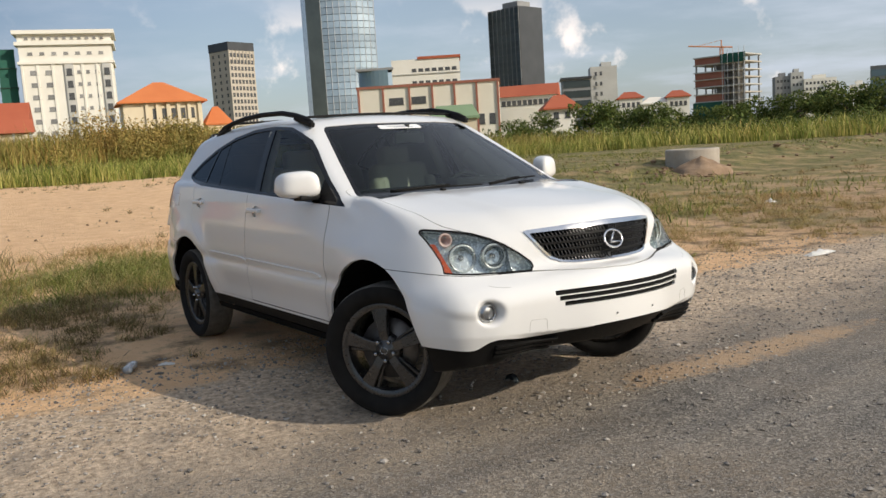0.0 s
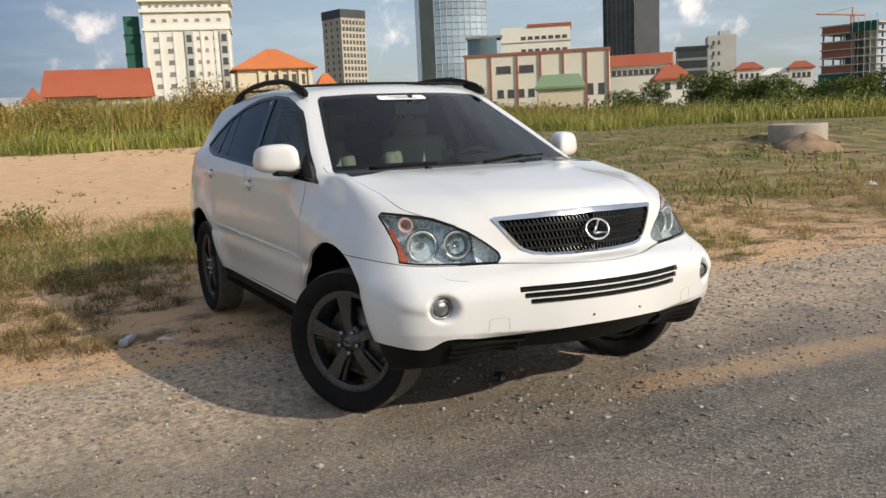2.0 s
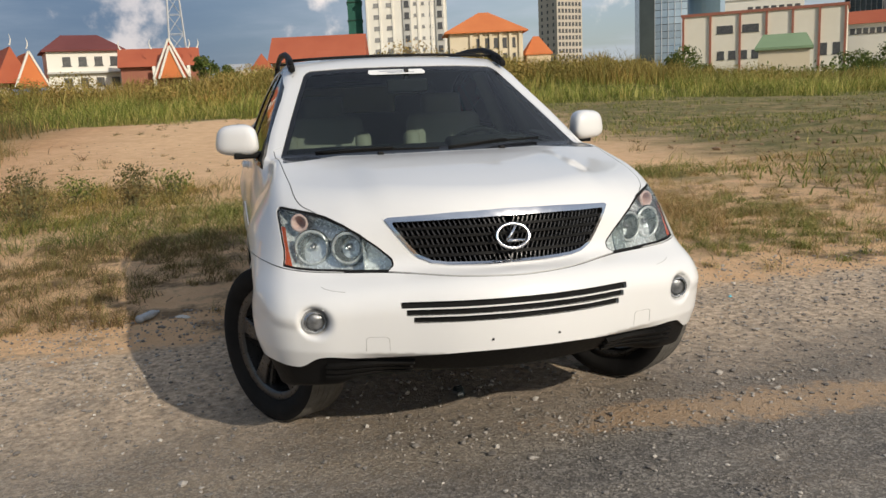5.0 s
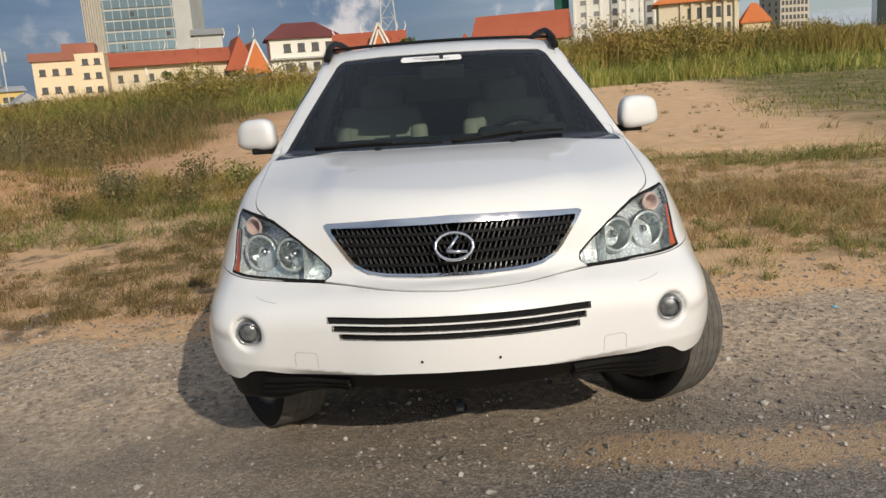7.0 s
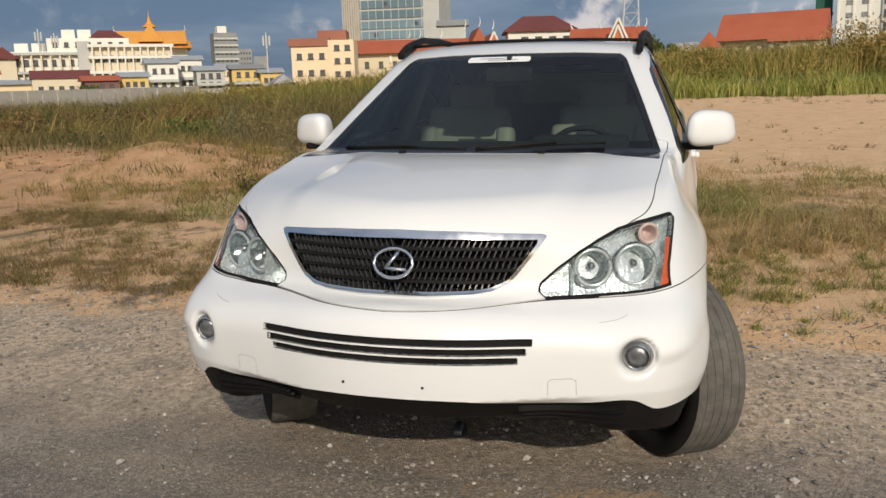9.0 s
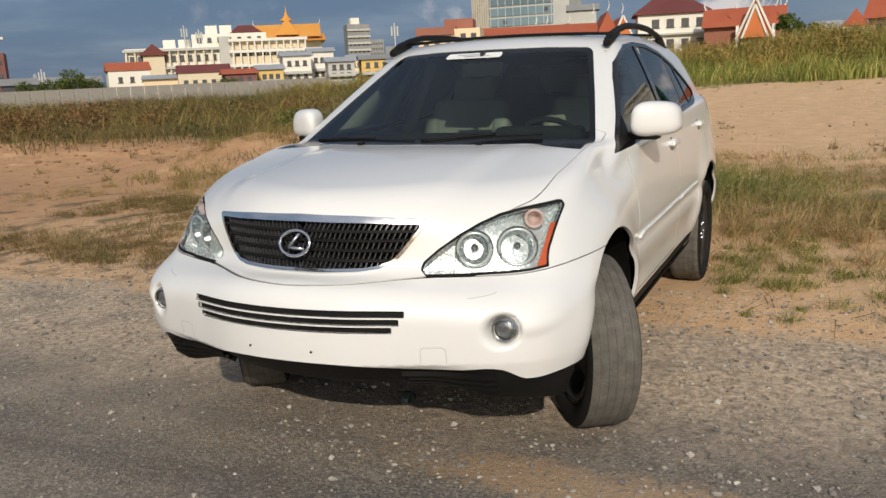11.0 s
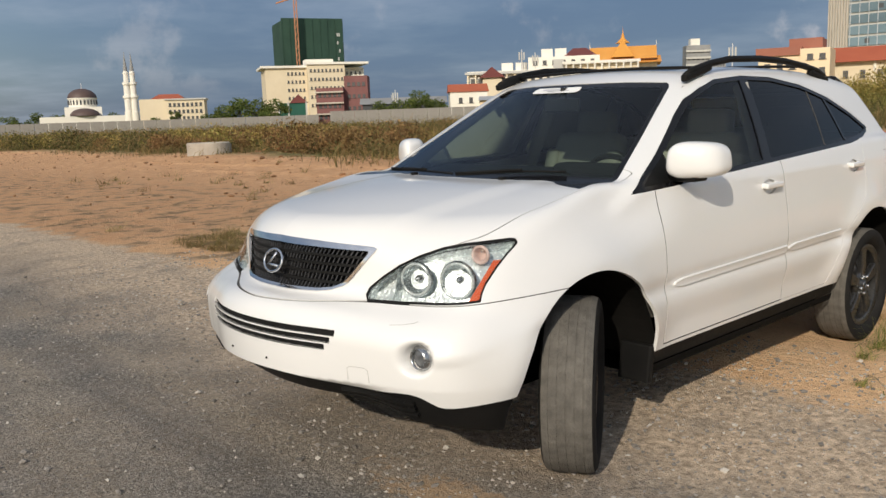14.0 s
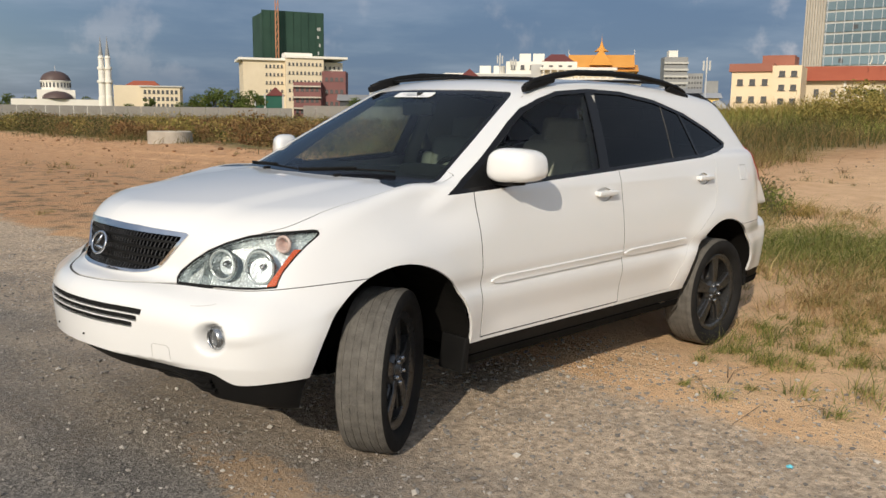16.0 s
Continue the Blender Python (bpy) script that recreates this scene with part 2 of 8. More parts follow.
# ================= ground: road, verge, sand, grass; u runs from the field towards the road, v along it =================
ROAD = Matrix.Translation((0.361 * 1.04, 4.585 * 1.04, 0)) @ Matrix.Rotation(radians(-54.9), 4, "Z")


def waves(x, y, seed, octaves=4):
    """Smooth value noise in about -1..1, on arrays."""
    total, amp = np.zeros(np.broadcast(x, y).shape), 1.0
    for o in range(octaves):
        f = 2.0 ** o
        i, j = np.floor(x * f), np.floor(y * f)
        a, b = x * f - i, y * f - j
        a, b = a * a * (3 - 2 * a), b * b * (3 - 2 * b)
        h = lambda p, q: np.modf(np.abs(np.sin(p * 127.1 + q * 311.7 + (seed + o) * 74.7) * 43758.5453))[0] * 2 - 1
        total += amp * ((h(i, j) * (1 - a) + h(i + 1, j) * a) * (1 - b) + (h(i, j + 1) * (1 - a) + h(i + 1, j + 1) * a) * b)
        amp *= 0.5
    return total / 1.9


def ease(x, a, b):
    s = np.clip((x - a) / (b - a), 0, 1)
    return s * s * (3 - 2 * s)


def ground_height(u, v):
    u, v = np.asarray(u, float), np.asarray(v, float)
    off_road = ease(-u, 1.6, 4.5)
    far = ease(-u, 4.5, 14)
    h = 0.004 * waves(u * 2.2, v * 2.2, 3) + off_road * (0.020 * waves(u * 0.9, v * 0.9, 5) + 0.022 * waves(u * 2.6, v * 2.2, 6, 3) * np.clip(0.5 + 1.2 * waves(u * 0.4, v * 0.4, 9), 0, 1))
    h += far * (0.10 * waves(u * 0.25, v * 0.25, 7) + 0.05 * waves(u * 1.1, v * 1.1, 8)) * ease(-u, 0, 30)
    near_car = np.exp(-((u + 1.4) ** 2 / 6 + v**2 / 2.5))
    h *= 1 - 0.9 * near_car
    for c0, slope in ((-9.2, 0.03), (-10.7, 0.03), (-17.5, -0.12), (-19.0, -0.12)):                  # wheel tracks in the sand
        d = u - c0 - slope * v - 0.5 * np.sin(v * 0.17)
        h += (0.03 * np.exp(-((np.abs(d) - 0.22) / 0.09) ** 2) - 0.045 * np.exp(-((d / 0.13) ** 2))) * (0.6 + 0.5 * waves(u, v * 0.6, 12)) * ease(np.abs(v), 1.5, 3)
    h += 0.58 * np.exp(-(((u + 9.6) / 1.9) ** 2 + ((v + 7.9) / 1.7) ** 2)) * (1 + 0.25 * waves(u * 0.9, v * 0.9, 25)) + 0.30 * np.exp(-(((u + 13.0) / 2.6) ** 2 + ((v + 8.6) / 2.6) ** 2))          # sand heap
    h += 0.28 * np.exp(-(((u + 13.5) / 2.2) ** 2)) * ease(-v, 9, 14) * (1 + 0.5 * waves(u * 0.8, v * 0.5, 21))     # ragged edge of the red earth
    h += 0.40 * np.exp(-(((u + 15 + 0.25 * (v - 18)) / 2.2) ** 2)) * ease(v, 9, 16) * (1 + 0.7 * waves(u * 0.7, v * 0.5, 22))  # rubble berm
    h += 0.5 * ease(-u, 18, 46) * ease(v, -40, -8) * (1 - ease(v, 22, 40))              # sand rises to the tall grass
    h += 0.9 * ease(-u, 47, 60) * ease(v, -45, -15) * (1 - ease(v, 28, 50)) + 0.7 * ease(-u, 50, 60) * ease(v, -8, 4) * (1 - ease(v, 26, 40))
    h -= 0.048 * np.exp(-(((u + 2.81) / 0.5) ** 2 + ((v - 0.80) / 0.35) ** 2))        # a wheel stands in the soft sand
    return h - 0.003


def spread_steps(fine_lo, fine_hi, fine, reach, growth=1.12):
    mid = list(np.arange(fine_lo, fine_hi, fine))
    out, s = [], fine
    x = fine_hi
    while x < reach:
        out.append(x)
        s *= growth
        x += s
    out.append(reach)
    back, s, x = [], fine, fine_lo - fine
    while x > -reach:
        back.append(x)
        s *= growth
        x -= s
    back.append(-reach)
    return np.array(back[::-1] + mid + out)


us, vs = spread_steps(-12.5, 3.4, 0.062, 4000, 1.07), spread_steps(-8.0, 8.5, 0.07, 4000, 1.07)
gu, gv = np.meshgrid(us, vs, indexing="ij")
gz = ground_height(gu, gv)
rows, cols = gu.shape
idx = np.arange(rows * cols).reshape(rows, cols)
quads = np.stack([idx[:-1, :-1], idx[1:, :-1], idx[1:, 1:], idx[:-1, 1:]], -1).reshape(-1, 4)


def ground_material():
    m, n, l, b = nodes_of("ground_surface")
    tc = n.new("ShaderNodeTexCoord")
    tc.name = "Texture Coordinate"
    sep = n.new("ShaderNodeSeparateXYZ")
    l.new(tc.outputs["Object"], sep.inputs[0])
    u, v = sep.outputs[0], sep.outputs[1]

    def calc(op, a, b=0.0, c=None):
        x = n.new("ShaderNodeMath")
        x.operation = op
        for s, val in zip(x.inputs, (a, b) if c is None else (a, b, c)):
            if isinstance(val, (int, float)):
                s.default_value = val
            else:
                l.new(val, s)
        return x.outputs[0]

    def rise(x, a, b):
        r = n.new("ShaderNodeMapRange")
        r.interpolation_type = "SMOOTHSTEP"
        for s, val in zip(r.inputs, (x, a, b, 0.0, 1.0)):
            if isinstance(val, (int, float)):
                s.default_value = val
            else:
                l.new(val, s)
        return r.outputs[0]

    wob = noise_of(n, l, 0.8, 6)
    mid = noise_of(n, l, 2.3, 6, 0.65)
    fine = noise_of(n, l, 22, 5, 0.7)
    grit = noise_of(n, l, 120, 2, 0.6)
    big = noise_of(n, l, 0.09, 5, 0.6)
    # sand: pale tan, redder towards -v
    sand = mix_of(n, l, ramp_of(n, l, mid, [(0.30, 0.0), (0.72, 1.0)]), (0.67, 0.415, 0.22), (0.86, 0.585, 0.345))
    red = mix_of(n, l, ramp_of(n, l, mid, [(0.30, 0.0), (0.75, 1.0)]), (0.46, 0.24, 0.115), (0.68, 0.40, 0.215))
    redness = calc("MULTIPLY", rise(calc("ADD", v, calc("MULTIPLY", big, 10.0)), 2.0, -4.0), 0.85)
    sand = mix_of(n, l, redness, sand, red)
    bits = noise_of(n, l, 9, 4, 0.75)
    pock = calc("MULTIPLY", ramp_of(n, l, bits, [(0.60, 0.0), (0.66, 1.0)]), ramp_of(n, l, wob, [(0.42, 0.15), (0.58, 1.0)]))
    sand = mix_of(n, l, calc("MULTIPLY", pock, 0.38), sand, (0.24, 0.145, 0.075))
    sand = mix_of(n, l, calc("MULTIPLY", ramp_of(n, l, grit, [(0.62, 0.0), (0.72, 1.0)]), 0.25), sand, (0.25, 0.17, 0.10))
    # trodden earth and low growth
    litter = mix_of(n, l, fine, (0.12, 0.075, 0.04), (0.35, 0.24, 0.135))
    green = mix_of(n, l, fine, (0.075, 0.085, 0.026), (0.20, 0.19, 0.075))
    verge = calc("MULTIPLY", rise(calc("ADD", u, calc("MULTIPLY", wob, -3.0)), -9.8, -6.5), 1.0)
    dry_mask = calc("MULTIPLY", calc("MULTIPLY", ramp_of(n, l, mid, [(0.48, 0.0), (0.62, 1.0)]), verge), calc("ADD", 0.15, calc("MULTIPLY", calc("MAXIMUM", rise(v, 0.5, -1.5), rise(calc("ADD", v, calc("MULTIPLY", u, -0.25)), 2.4, 4.4)), 0.92)))
    right_side = rise(calc("ADD", v, calc("MULTIPLY", u, 0.20)), 4.0, 8.0)
    green_spot = ramp_of(n, l, wob, [(0.47, 0.0), (0.60, 1.0)])
    strip = calc("MULTIPLY", rise(calc("ABSOLUTE", calc("ADD", u, 7.4)), 2.4, 0.6), rise(v, -6.0, -1.0))
    green_mask = calc("MULTIPLY", calc("MAXIMUM", strip, calc("MULTIPLY", right_side, 0.8)), green_spot)
    left_scrub = calc("MULTIPLY", rise(calc("ADD", u, calc("MULTIPLY", wob, 3.0)), -11.0, -13.0), rise(v, -7.0, -12.0))
    back_field = rise(calc("ADD", u, calc("MULTIPLY", big, 6.0)), -42.0, -45.0)
    right_field = calc("MULTIPLY", right_side, rise(u, -3.5, -13.0))
    loam = mix_of(n, l, ramp_of(n, l, fine, [(0.3, 0.0), (0.7, 1.0)]), (0.25, 0.165, 0.095), (0.43, 0.305, 0.19))
    earth = mix_of(n, l, dry_mask, mix_of(n, l, calc("MULTIPLY", right_side, 0.6), sand, loam), litter)
    earth = mix_of(n, l, calc("MULTIPLY", green_mask, 0.85), earth, green)
    meadow = mix_of(n, l, ramp_of(n, l, mid, [(0.35, 0.0), (0.65, 1.0)]), (0.085, 0.095, 0.030), (0.26, 0.215, 0.085))
    field = calc("MAXIMUM", calc("MAXIMUM", left_scrub, back_field), calc("MULTIPLY", right_field, ramp_of(n, l, wob, [(0.32, 0.45), (0.54, 1.0)])))
    earth = mix_of(n, l, field, earth, meadow)
    # road: worn asphalt with loose grit and washed-on sand
    speck = n.new("ShaderNodeTexVoronoi")
    speck.inputs["Scale"].default_value = 95
    l.new(tc.outputs["Object"], speck.inputs["Vector"])
    stone = ramp_of(n, l, speck.outputs["Color"], [(0.10, (0.055, 0.052, 0.05)), (0.5, (0.19, 0.175, 0.155)), (0.9, (0.58, 0.53, 0.46))])
    road = mix_of(n, l, 0.58, stone, mix_of(n, l, ramp_of(n, l, mid, [(0.3, 0.0), (0.7, 1.0)]), (0.112, 0.102, 0.089), (0.25, 0.222, 0.187)))
    lay = n.new("ShaderNodeCombineXYZ")
    l.new(calc("MULTIPLY", u, 2.6), lay.inputs[0])
    l.new(calc("MULTIPLY", v, 0.22), lay.inputs[1])
    streak = n.new("ShaderNodeTexNoise")
    streak.inputs["Scale"].default_value, streak.inputs["Detail"].default_value, streak.inputs["Roughness"].default_value = 1.0, 5, 0.6
    l.new(lay.outputs[0], streak.inputs["Vector"])
    road = mix_of(n, l, 1.0, road, ramp_of(n, l, streak.outputs["Fac"], [(0.32, (0.62, 0.63, 0.66)), (0.52, (0.95, 0.94, 0.93)), (0.68, (1.22, 1.16, 1.06))]), "MULTIPLY")
    dirt = calc("MULTIPLY", ramp_of(n, l, noise_of(n, l, 0.45, 5, 0.6), [(0.42, 0.0), (0.66, 1.0)]), ramp_of(n, l, fine, [(0.35, 0.2), (0.65, 1.0)]))
    road = mix_of(n, l, calc("MULTIPLY", dirt, 0.65), road, (0.30, 0.225, 0.15))
    wash = calc("MULTIPLY", rise(calc("ADD", u, calc("MULTIPLY", calc("SUBTRACT", wob, 0.5), 2.0)), 0.75, -0.8), ramp_of(n, l, mid, [(0.28, 0.25), (0.52, 1.0)]))
    road = mix_of(n, l, calc("MULTIPLY", wash, 0.92), road, mix_of(n, l, ramp_of(n, l, fine, [(0.36, 0.0), (0.64, 1.0)]), (0.30, 0.22, 0.145), (0.80, 0.62, 0.44)))
    pu, pv = calc("SUBTRACT", u, calc("ADD", 0.47, calc("MULTIPLY", v, 0.10))), calc("SUBTRACT", v, 1.35)
    spot = calc("ADD", calc("MULTIPLY", calc("MULTIPLY", pu, pu), 26.0), calc("MULTIPLY", calc("MULTIPLY", pv, pv), 0.75))
    spot = rise(calc("ADD", spot, calc("ADD", calc("MULTIPLY", calc("SUBTRACT", mid, 0.5), 3.4), calc("MULTIPLY", calc("SUBTRACT", fine, 0.5), 3.0))), 1.15, 0.25)
    road = mix_of(n, l, calc("MULTIPLY", spot, 0.75), road, mix_of(n, l, fine, (0.36, 0.235, 0.13), (0.62, 0.42, 0.25)))
    road = mix_of(n, l, calc("MULTIPLY", ramp_of(n, l, grit, [(0.58, 0.0), (0.68, 1.0)]), 0.5), road, (0.46, 0.42, 0.36))
    edge = rise(calc("ADD", u, calc("MULTIPLY", calc("SUBTRACT", mid, 0.5), 1.1)), -1.60, -1.28)
    far_edge = rise(u, 9.6, 9.0)
    colour = mix_of(n, l, calc("MULTIPLY", edge, far_edge), earth, road)
    l.new(colour, b.inputs["Base Color"])
    b.inputs["Roughness"].default_value = 0.92
    b.inputs["Specular IOR Level"].default_value = 0.25
    height = calc("ADD", calc("ADD", calc("MULTIPLY", fine, calc("SUBTRACT", 0.75, calc("MULTIPLY", edge, 0.25))), calc("MULTIPLY", mid, calc("SUBTRACT", 1.6, calc("MULTIPLY", edge, 1.5)))), calc("ADD", calc("MULTIPLY", grit, 0.3), calc("MULTIPLY", stone, 0.35)))
    bump_of(n, l, b, calc("ADD", height, calc("MULTIPLY", calc("MULTIPLY", bits, -1.3), calc("SUBTRACT", 1.0, edge))), 0.85, 0.032)
    return m


ground = new("ground", mesh_of("ground", np.stack([gu, gv, gz], -1).reshape(-1, 3), quads, ground_material(), True))
ground.matrix_world = ROAD
tagged(ground, "grey gritty road beside sandy ground with dry grass", "ground", kind="structure")


# ---- what is too many to count: grass, weeds, pebbles ----
def leaf_material(name, stops, rough=0.75):
    """Colours differ from blade to blade."""
    m, n, l, b = nodes_of(name)
    geo = n.new("ShaderNodeNewGeometry")
    r = n.new("ShaderNodeValToRGB")
    while len(r.color_ramp.elements) < len(stops):
        r.color_ramp.elements.new(0.5)
    for e, (p, c) in zip(r.color_ramp.elements, stops):
        e.position, e.color = p, (*c, 1)
    l.new(geo.outputs["Random Per Island"], r.inputs["Fac"])
    patch = noise_of(n, l, 0.22, 5, 0.65)
    tint = ramp_of(n, l, patch, [(0.28, (0.50, 0.52, 0.50)), (0.45, (0.85, 0.95, 0.8)), (0.60, (1.05, 1.0, 0.95)), (0.74, (1.45, 1.15, 0.95))])
    l.new(mix_of(n, l, 1.0, r.outputs["Color"], tint, "MULTIPLY"), b.inputs["Base Color"])
    b.inputs["Roughness"].default_value = rough
    b.inputs["Specular IOR Level"].default_value = 0.2
    t = n.new("ShaderNodeBsdfTranslucent")
    l.new(r.outputs["Color"], t.inputs["Color"])
    x = n.new("ShaderNodeMixShader")
    x.inputs[0].default_value = 0.25
    l.new(b.outputs[0], x.inputs[1])
    l.new(t.outputs[0], x.inputs[2])
    l.new(x.outputs[0], n["Material Output"].inputs["Surface"])
    return m


rng = np.random.default_rng(5)


def blades(roots, per, height, width, lean, spread, joints=3):
    """Tapered bent blades in tufts at roots (n, 3): vertices and faces."""
    n = len(roots) * per
    base = np.repeat(roots, per, 0) + np.concatenate([rng.normal(0, 1, (n, 2)) * np.repeat(np.broadcast_to(spread, len(roots)), per)[:, None], np.zeros((n, 1))], 1)
    h = np.repeat(np.broadcast_to(height, len(roots)), per) * rng.uniform(0.45, 1.1, n)
    a = rng.uniform(0, 2 * np.pi, n)
    out = np.stack([np.cos(a), np.sin(a), np.zeros(n)], 1)
    side = np.stack([-np.sin(a + 0.7), np.cos(a + 0.7), np.zeros(n)], 1)
    bend = rng.uniform(0.2, 1.0, n) * lean
    w = width * rng.uniform(0.6, 1.3, n)
    verts = []
    for k in range(joints + 1):
        t = k / joints
        c = base + out * (h * bend * t * t)[:, None] + np.stack([np.zeros(n), np.zeros(n), h * (t - 0.25 * bend * t * t)], 1)
        half = side * (w * (1 - t) ** 0.7)[:, None]
        verts += ([c - half, c + half] if k < joints else [c])
    m = 2 * joints + 1
    v = np.stack(verts, 1).reshape(-1, 3)
    start = np.arange(n)[:, None] * m
    faces = []
    for k in range(joints - 1):
        q = np.array([2 * k, 2 * k + 1, 2 * k + 3, 2 * k + 2])
        faces += [tuple(f) for f in (start + q)]
    tip = np.array([2 * joints - 2, 2 * joints - 1, 2 * joints])
    faces += [tuple(f) for f in (start + tip)]
    return v, faces


def scatter(count, u0, u1, v0, v1, keep=None):
    u, v = rng.uniform(u0, u1, count), rng.uniform(v0, v1, count)
    if keep is not None:
        ok = rng.random(count) < keep(u, v)
        u, v = u[ok], v[ok]
    return np.stack([u, v, ground_height(u, v)], 1)


def stuff(name, label, category, v, f, material):
    ob = new(name, mesh_of(name, v, f, material))
    ob.matrix_world = ROAD
    return tagged(ob, label, category, kind="stuff")


under_car = lambda u, v: 1 - ((u > -3.95) & (u < 1.0) & (np.abs(v) < 0.98))
dry = leaf_material("dry_grass", [(0.0, (0.20, 0.12, 0.05)), (0.4, (0.40, 0.27, 0.12)), (0.75, (0.58, 0.44, 0.23)), (1.0, (0.20, 0.19, 0.07))])
dry_dark = leaf_material("brown_grass", [(0.0, (0.10, 0.06, 0.028)), (0.4, (0.24, 0.155, 0.07)), (0.75, (0.38, 0.27, 0.13)), (1.0, (0.15, 0.155, 0.05))])
dead = leaf_material("dead_stalks", [(0.0, (0.06, 0.04, 0.025)), (0.6, (0.17, 0.11, 0.06)), (1.0, (0.40, 0.30, 0.18))])
fresh = leaf_material("green_grass", [(0.0, (0.085, 0.105, 0.026)), (0.45, (0.18, 0.195, 0.05)), (0.8, (0.34, 0.31, 0.10)), (1.0, (0.52, 0.41, 0.18))])
reed = leaf_material("tall_grass", [(0.0, (0.12, 0.15, 0.032)), (0.35, (0.26, 0.28, 0.062)), (0.7, (0.44, 0.40, 0.12)), (1.0, (0.62, 0.49, 0.20))])
reed_dry = leaf_material("dry_tall_grass", [(0.0, (0.17, 0.125, 0.035)), (0.4, (0.34, 0.24, 0.075)), (0.8, (0.50, 0.36, 0.13)), (1.0, (0.17, 0.17, 0.045))])
scrub = leaf_material("scrub_leaves", [(0.0, (0.06, 0.058, 0.022)), (0.4, (0.125, 0.112, 0.042)), (0.7, (0.22, 0.165, 0.075)), (1.0, (0.34, 0.21, 0.105))])

# sprawling dry tufts on the verge, thinner on the bare sand beside the car
def tufts(points, size, stems, width=0.0026):
    """Loose clumps of bent stems: a few upright blades and a mat of fallen ones."""
    k = len(points)
    size = np.broadcast_to(size, k)
    a_, b_ = blades(points, stems, size, width, 2.2, size * 0.28, 3)
    c_, d_ = blades(points, max(stems // 2, 3), size * 0.55, width * 1.2, 3.6, size * 0.45, 2)
    return np.concatenate([a_, c_]), b_ + [tuple(np.array(q) + len(a_)) for q in d_]


patchy = lambda u, v: np.clip(0.02 + 1.6 * waves(u * 0.7, v * 0.7, 31), 0, 1) * under_car(u, v)
p = scatter(4300, -9.5, -1.65, -9, 12, lambda u, v: np.clip(patchy(u, v) + 0.32 * ease(v - 0.25 * u, 2.6, 4.6), 0, 1) * ease(-u, 1.6, 2.2))
v_, f_ = tufts(p, rng.lognormal(-1.95, 0.35, len(p)), 26)
stuff("dry_grass", "dry straw-coloured grass tufts on sand", "grass", v_, f_, dry)
p = scatter(400, -5.5, -1.62, 0.95, 4.8, lambda u, v: 0.75 * ease(-u, 1.5, 3.0) + 0.12)
v_, f_ = tufts(p, rng.lognormal(-2.1, 0.3, len(p)), 34)
stuff("green_tufts", "small separate green and straw tufts on bare sand", "grass", v_, f_, fresh)
p = scatter(1500, -5.6, -1.95, -7, -0.95, lambda u, v: np.clip(0.28 + 1.3 * waves(u * 0.8, v * 0.8, 33), 0, 1))
v_, f_ = tufts(p, rng.lognormal(-1.9, 0.3, len(p)), 24)
stuff("dry_grass", "thick dry brown grass beside the road", "grass", v_, f_, dry_dark)
# dead stalks lying on the sand
p = scatter(2600, -13, -1.8, -12, 14, lambda u, v: np.clip(0.10 + 0.9 * waves(u * 0.5, v * 0.5, 32), 0, 1) * under_car(u, v))
v_, f_ = blades(p, 5, rng.uniform(0.06, 0.18, len(p)), 0.0045, 5.5, 0.10, 2)
stuff("dead_stalks", "dark dead stalks and leaf litter on the sand", "litter", v_, f_, dead)
# green strips farther in
p = scatter(5600, -10.5, -4.2, -5, 10, lambda u, v: np.clip(-0.05 + 2.1 * waves(u * 0.35, v * 0.22, 35) * ease(-u, 4.0, 6.0), 0, 1) * under_car(u, v))
v_, f_ = tufts(p, rng.uniform(0.10, 0.34, len(p)), 12, 0.004)
stuff("green_grass", "low green grass strip on the sand", "grass", v_, f_, fresh)
p = scatter(430, -8.6, -5.6, -1.6, 1.8, lambda u, v: np.exp(-(((u + 7.1) / 1.0) ** 2 + (v / 1.3) ** 2)))
v_, f_ = tufts(p, rng.uniform(0.22, 0.46, len(p)), 22, 0.004)
stuff("green_grass", "thick green grass clump on the sand", "grass", v_, f_, fresh)
# straw and olive weeds round the green clump beside the car's tail
p = scatter(300, -6.4, -3.1, 0.75, 4.2, lambda u, v: np.clip(0.18 + 0.75 * ease(-u, 3.2, 4.6), 0, 1))
v_, f_ = tufts(p, rng.uniform(0.14, 0.34, len(p)), 30, 0.0028)
stuff("dry_grass", "straw-coloured grass clumps behind the car", "grass", v_, f_, dry)
p = scatter(520, -11.0, -4.6, -2.2, 3.4, lambda u, v: np.clip(0.35 + 0.9 * waves(u * 0.6, v * 0.6, 64), 0, 1) * under_car(u, v))
v_, f_ = tufts(p, rng.uniform(0.16, 0.38, len(p)), 20, 0.0034)
stuff("dry_grass", "mixed straw and brown weeds on the sand", "grass", v_, f_, dry)
# a mat of olive and brown weeds before the sand heap, thinning towards the road
weedy = lambda u, v: np.clip(0.55 + 1.3 * waves(u * 0.55, v * 0.55, 66), 0, 1) * ease(-u, 5.6, 7.4) * (1 - ease(-u, 11.0, 13.5)) * ease(-v, 0.8, 2.2) * (1 - 0.95 * np.exp(-(((u + 9.4) / 1.7) ** 2 + ((v + 7.9) / 1.5) ** 2)))
p = scatter(950, -13.5, -5.6, -8.5, -0.8, weedy)
v_, f_ = tufts(p, rng.uniform(0.14, 0.46, len(p)), 20, 0.0036)
stuff("weeds", "olive and straw weeds in front of the sand heap", "weeds", v_, f_, reed_dry)
p = scatter(420, -13.0, -5.4, -8.5, -0.6, weedy)
v_, f_ = blades(p, 26, rng.uniform(0.10, 0.30, len(p)), 0.006, 1.8, 0.16, 2)
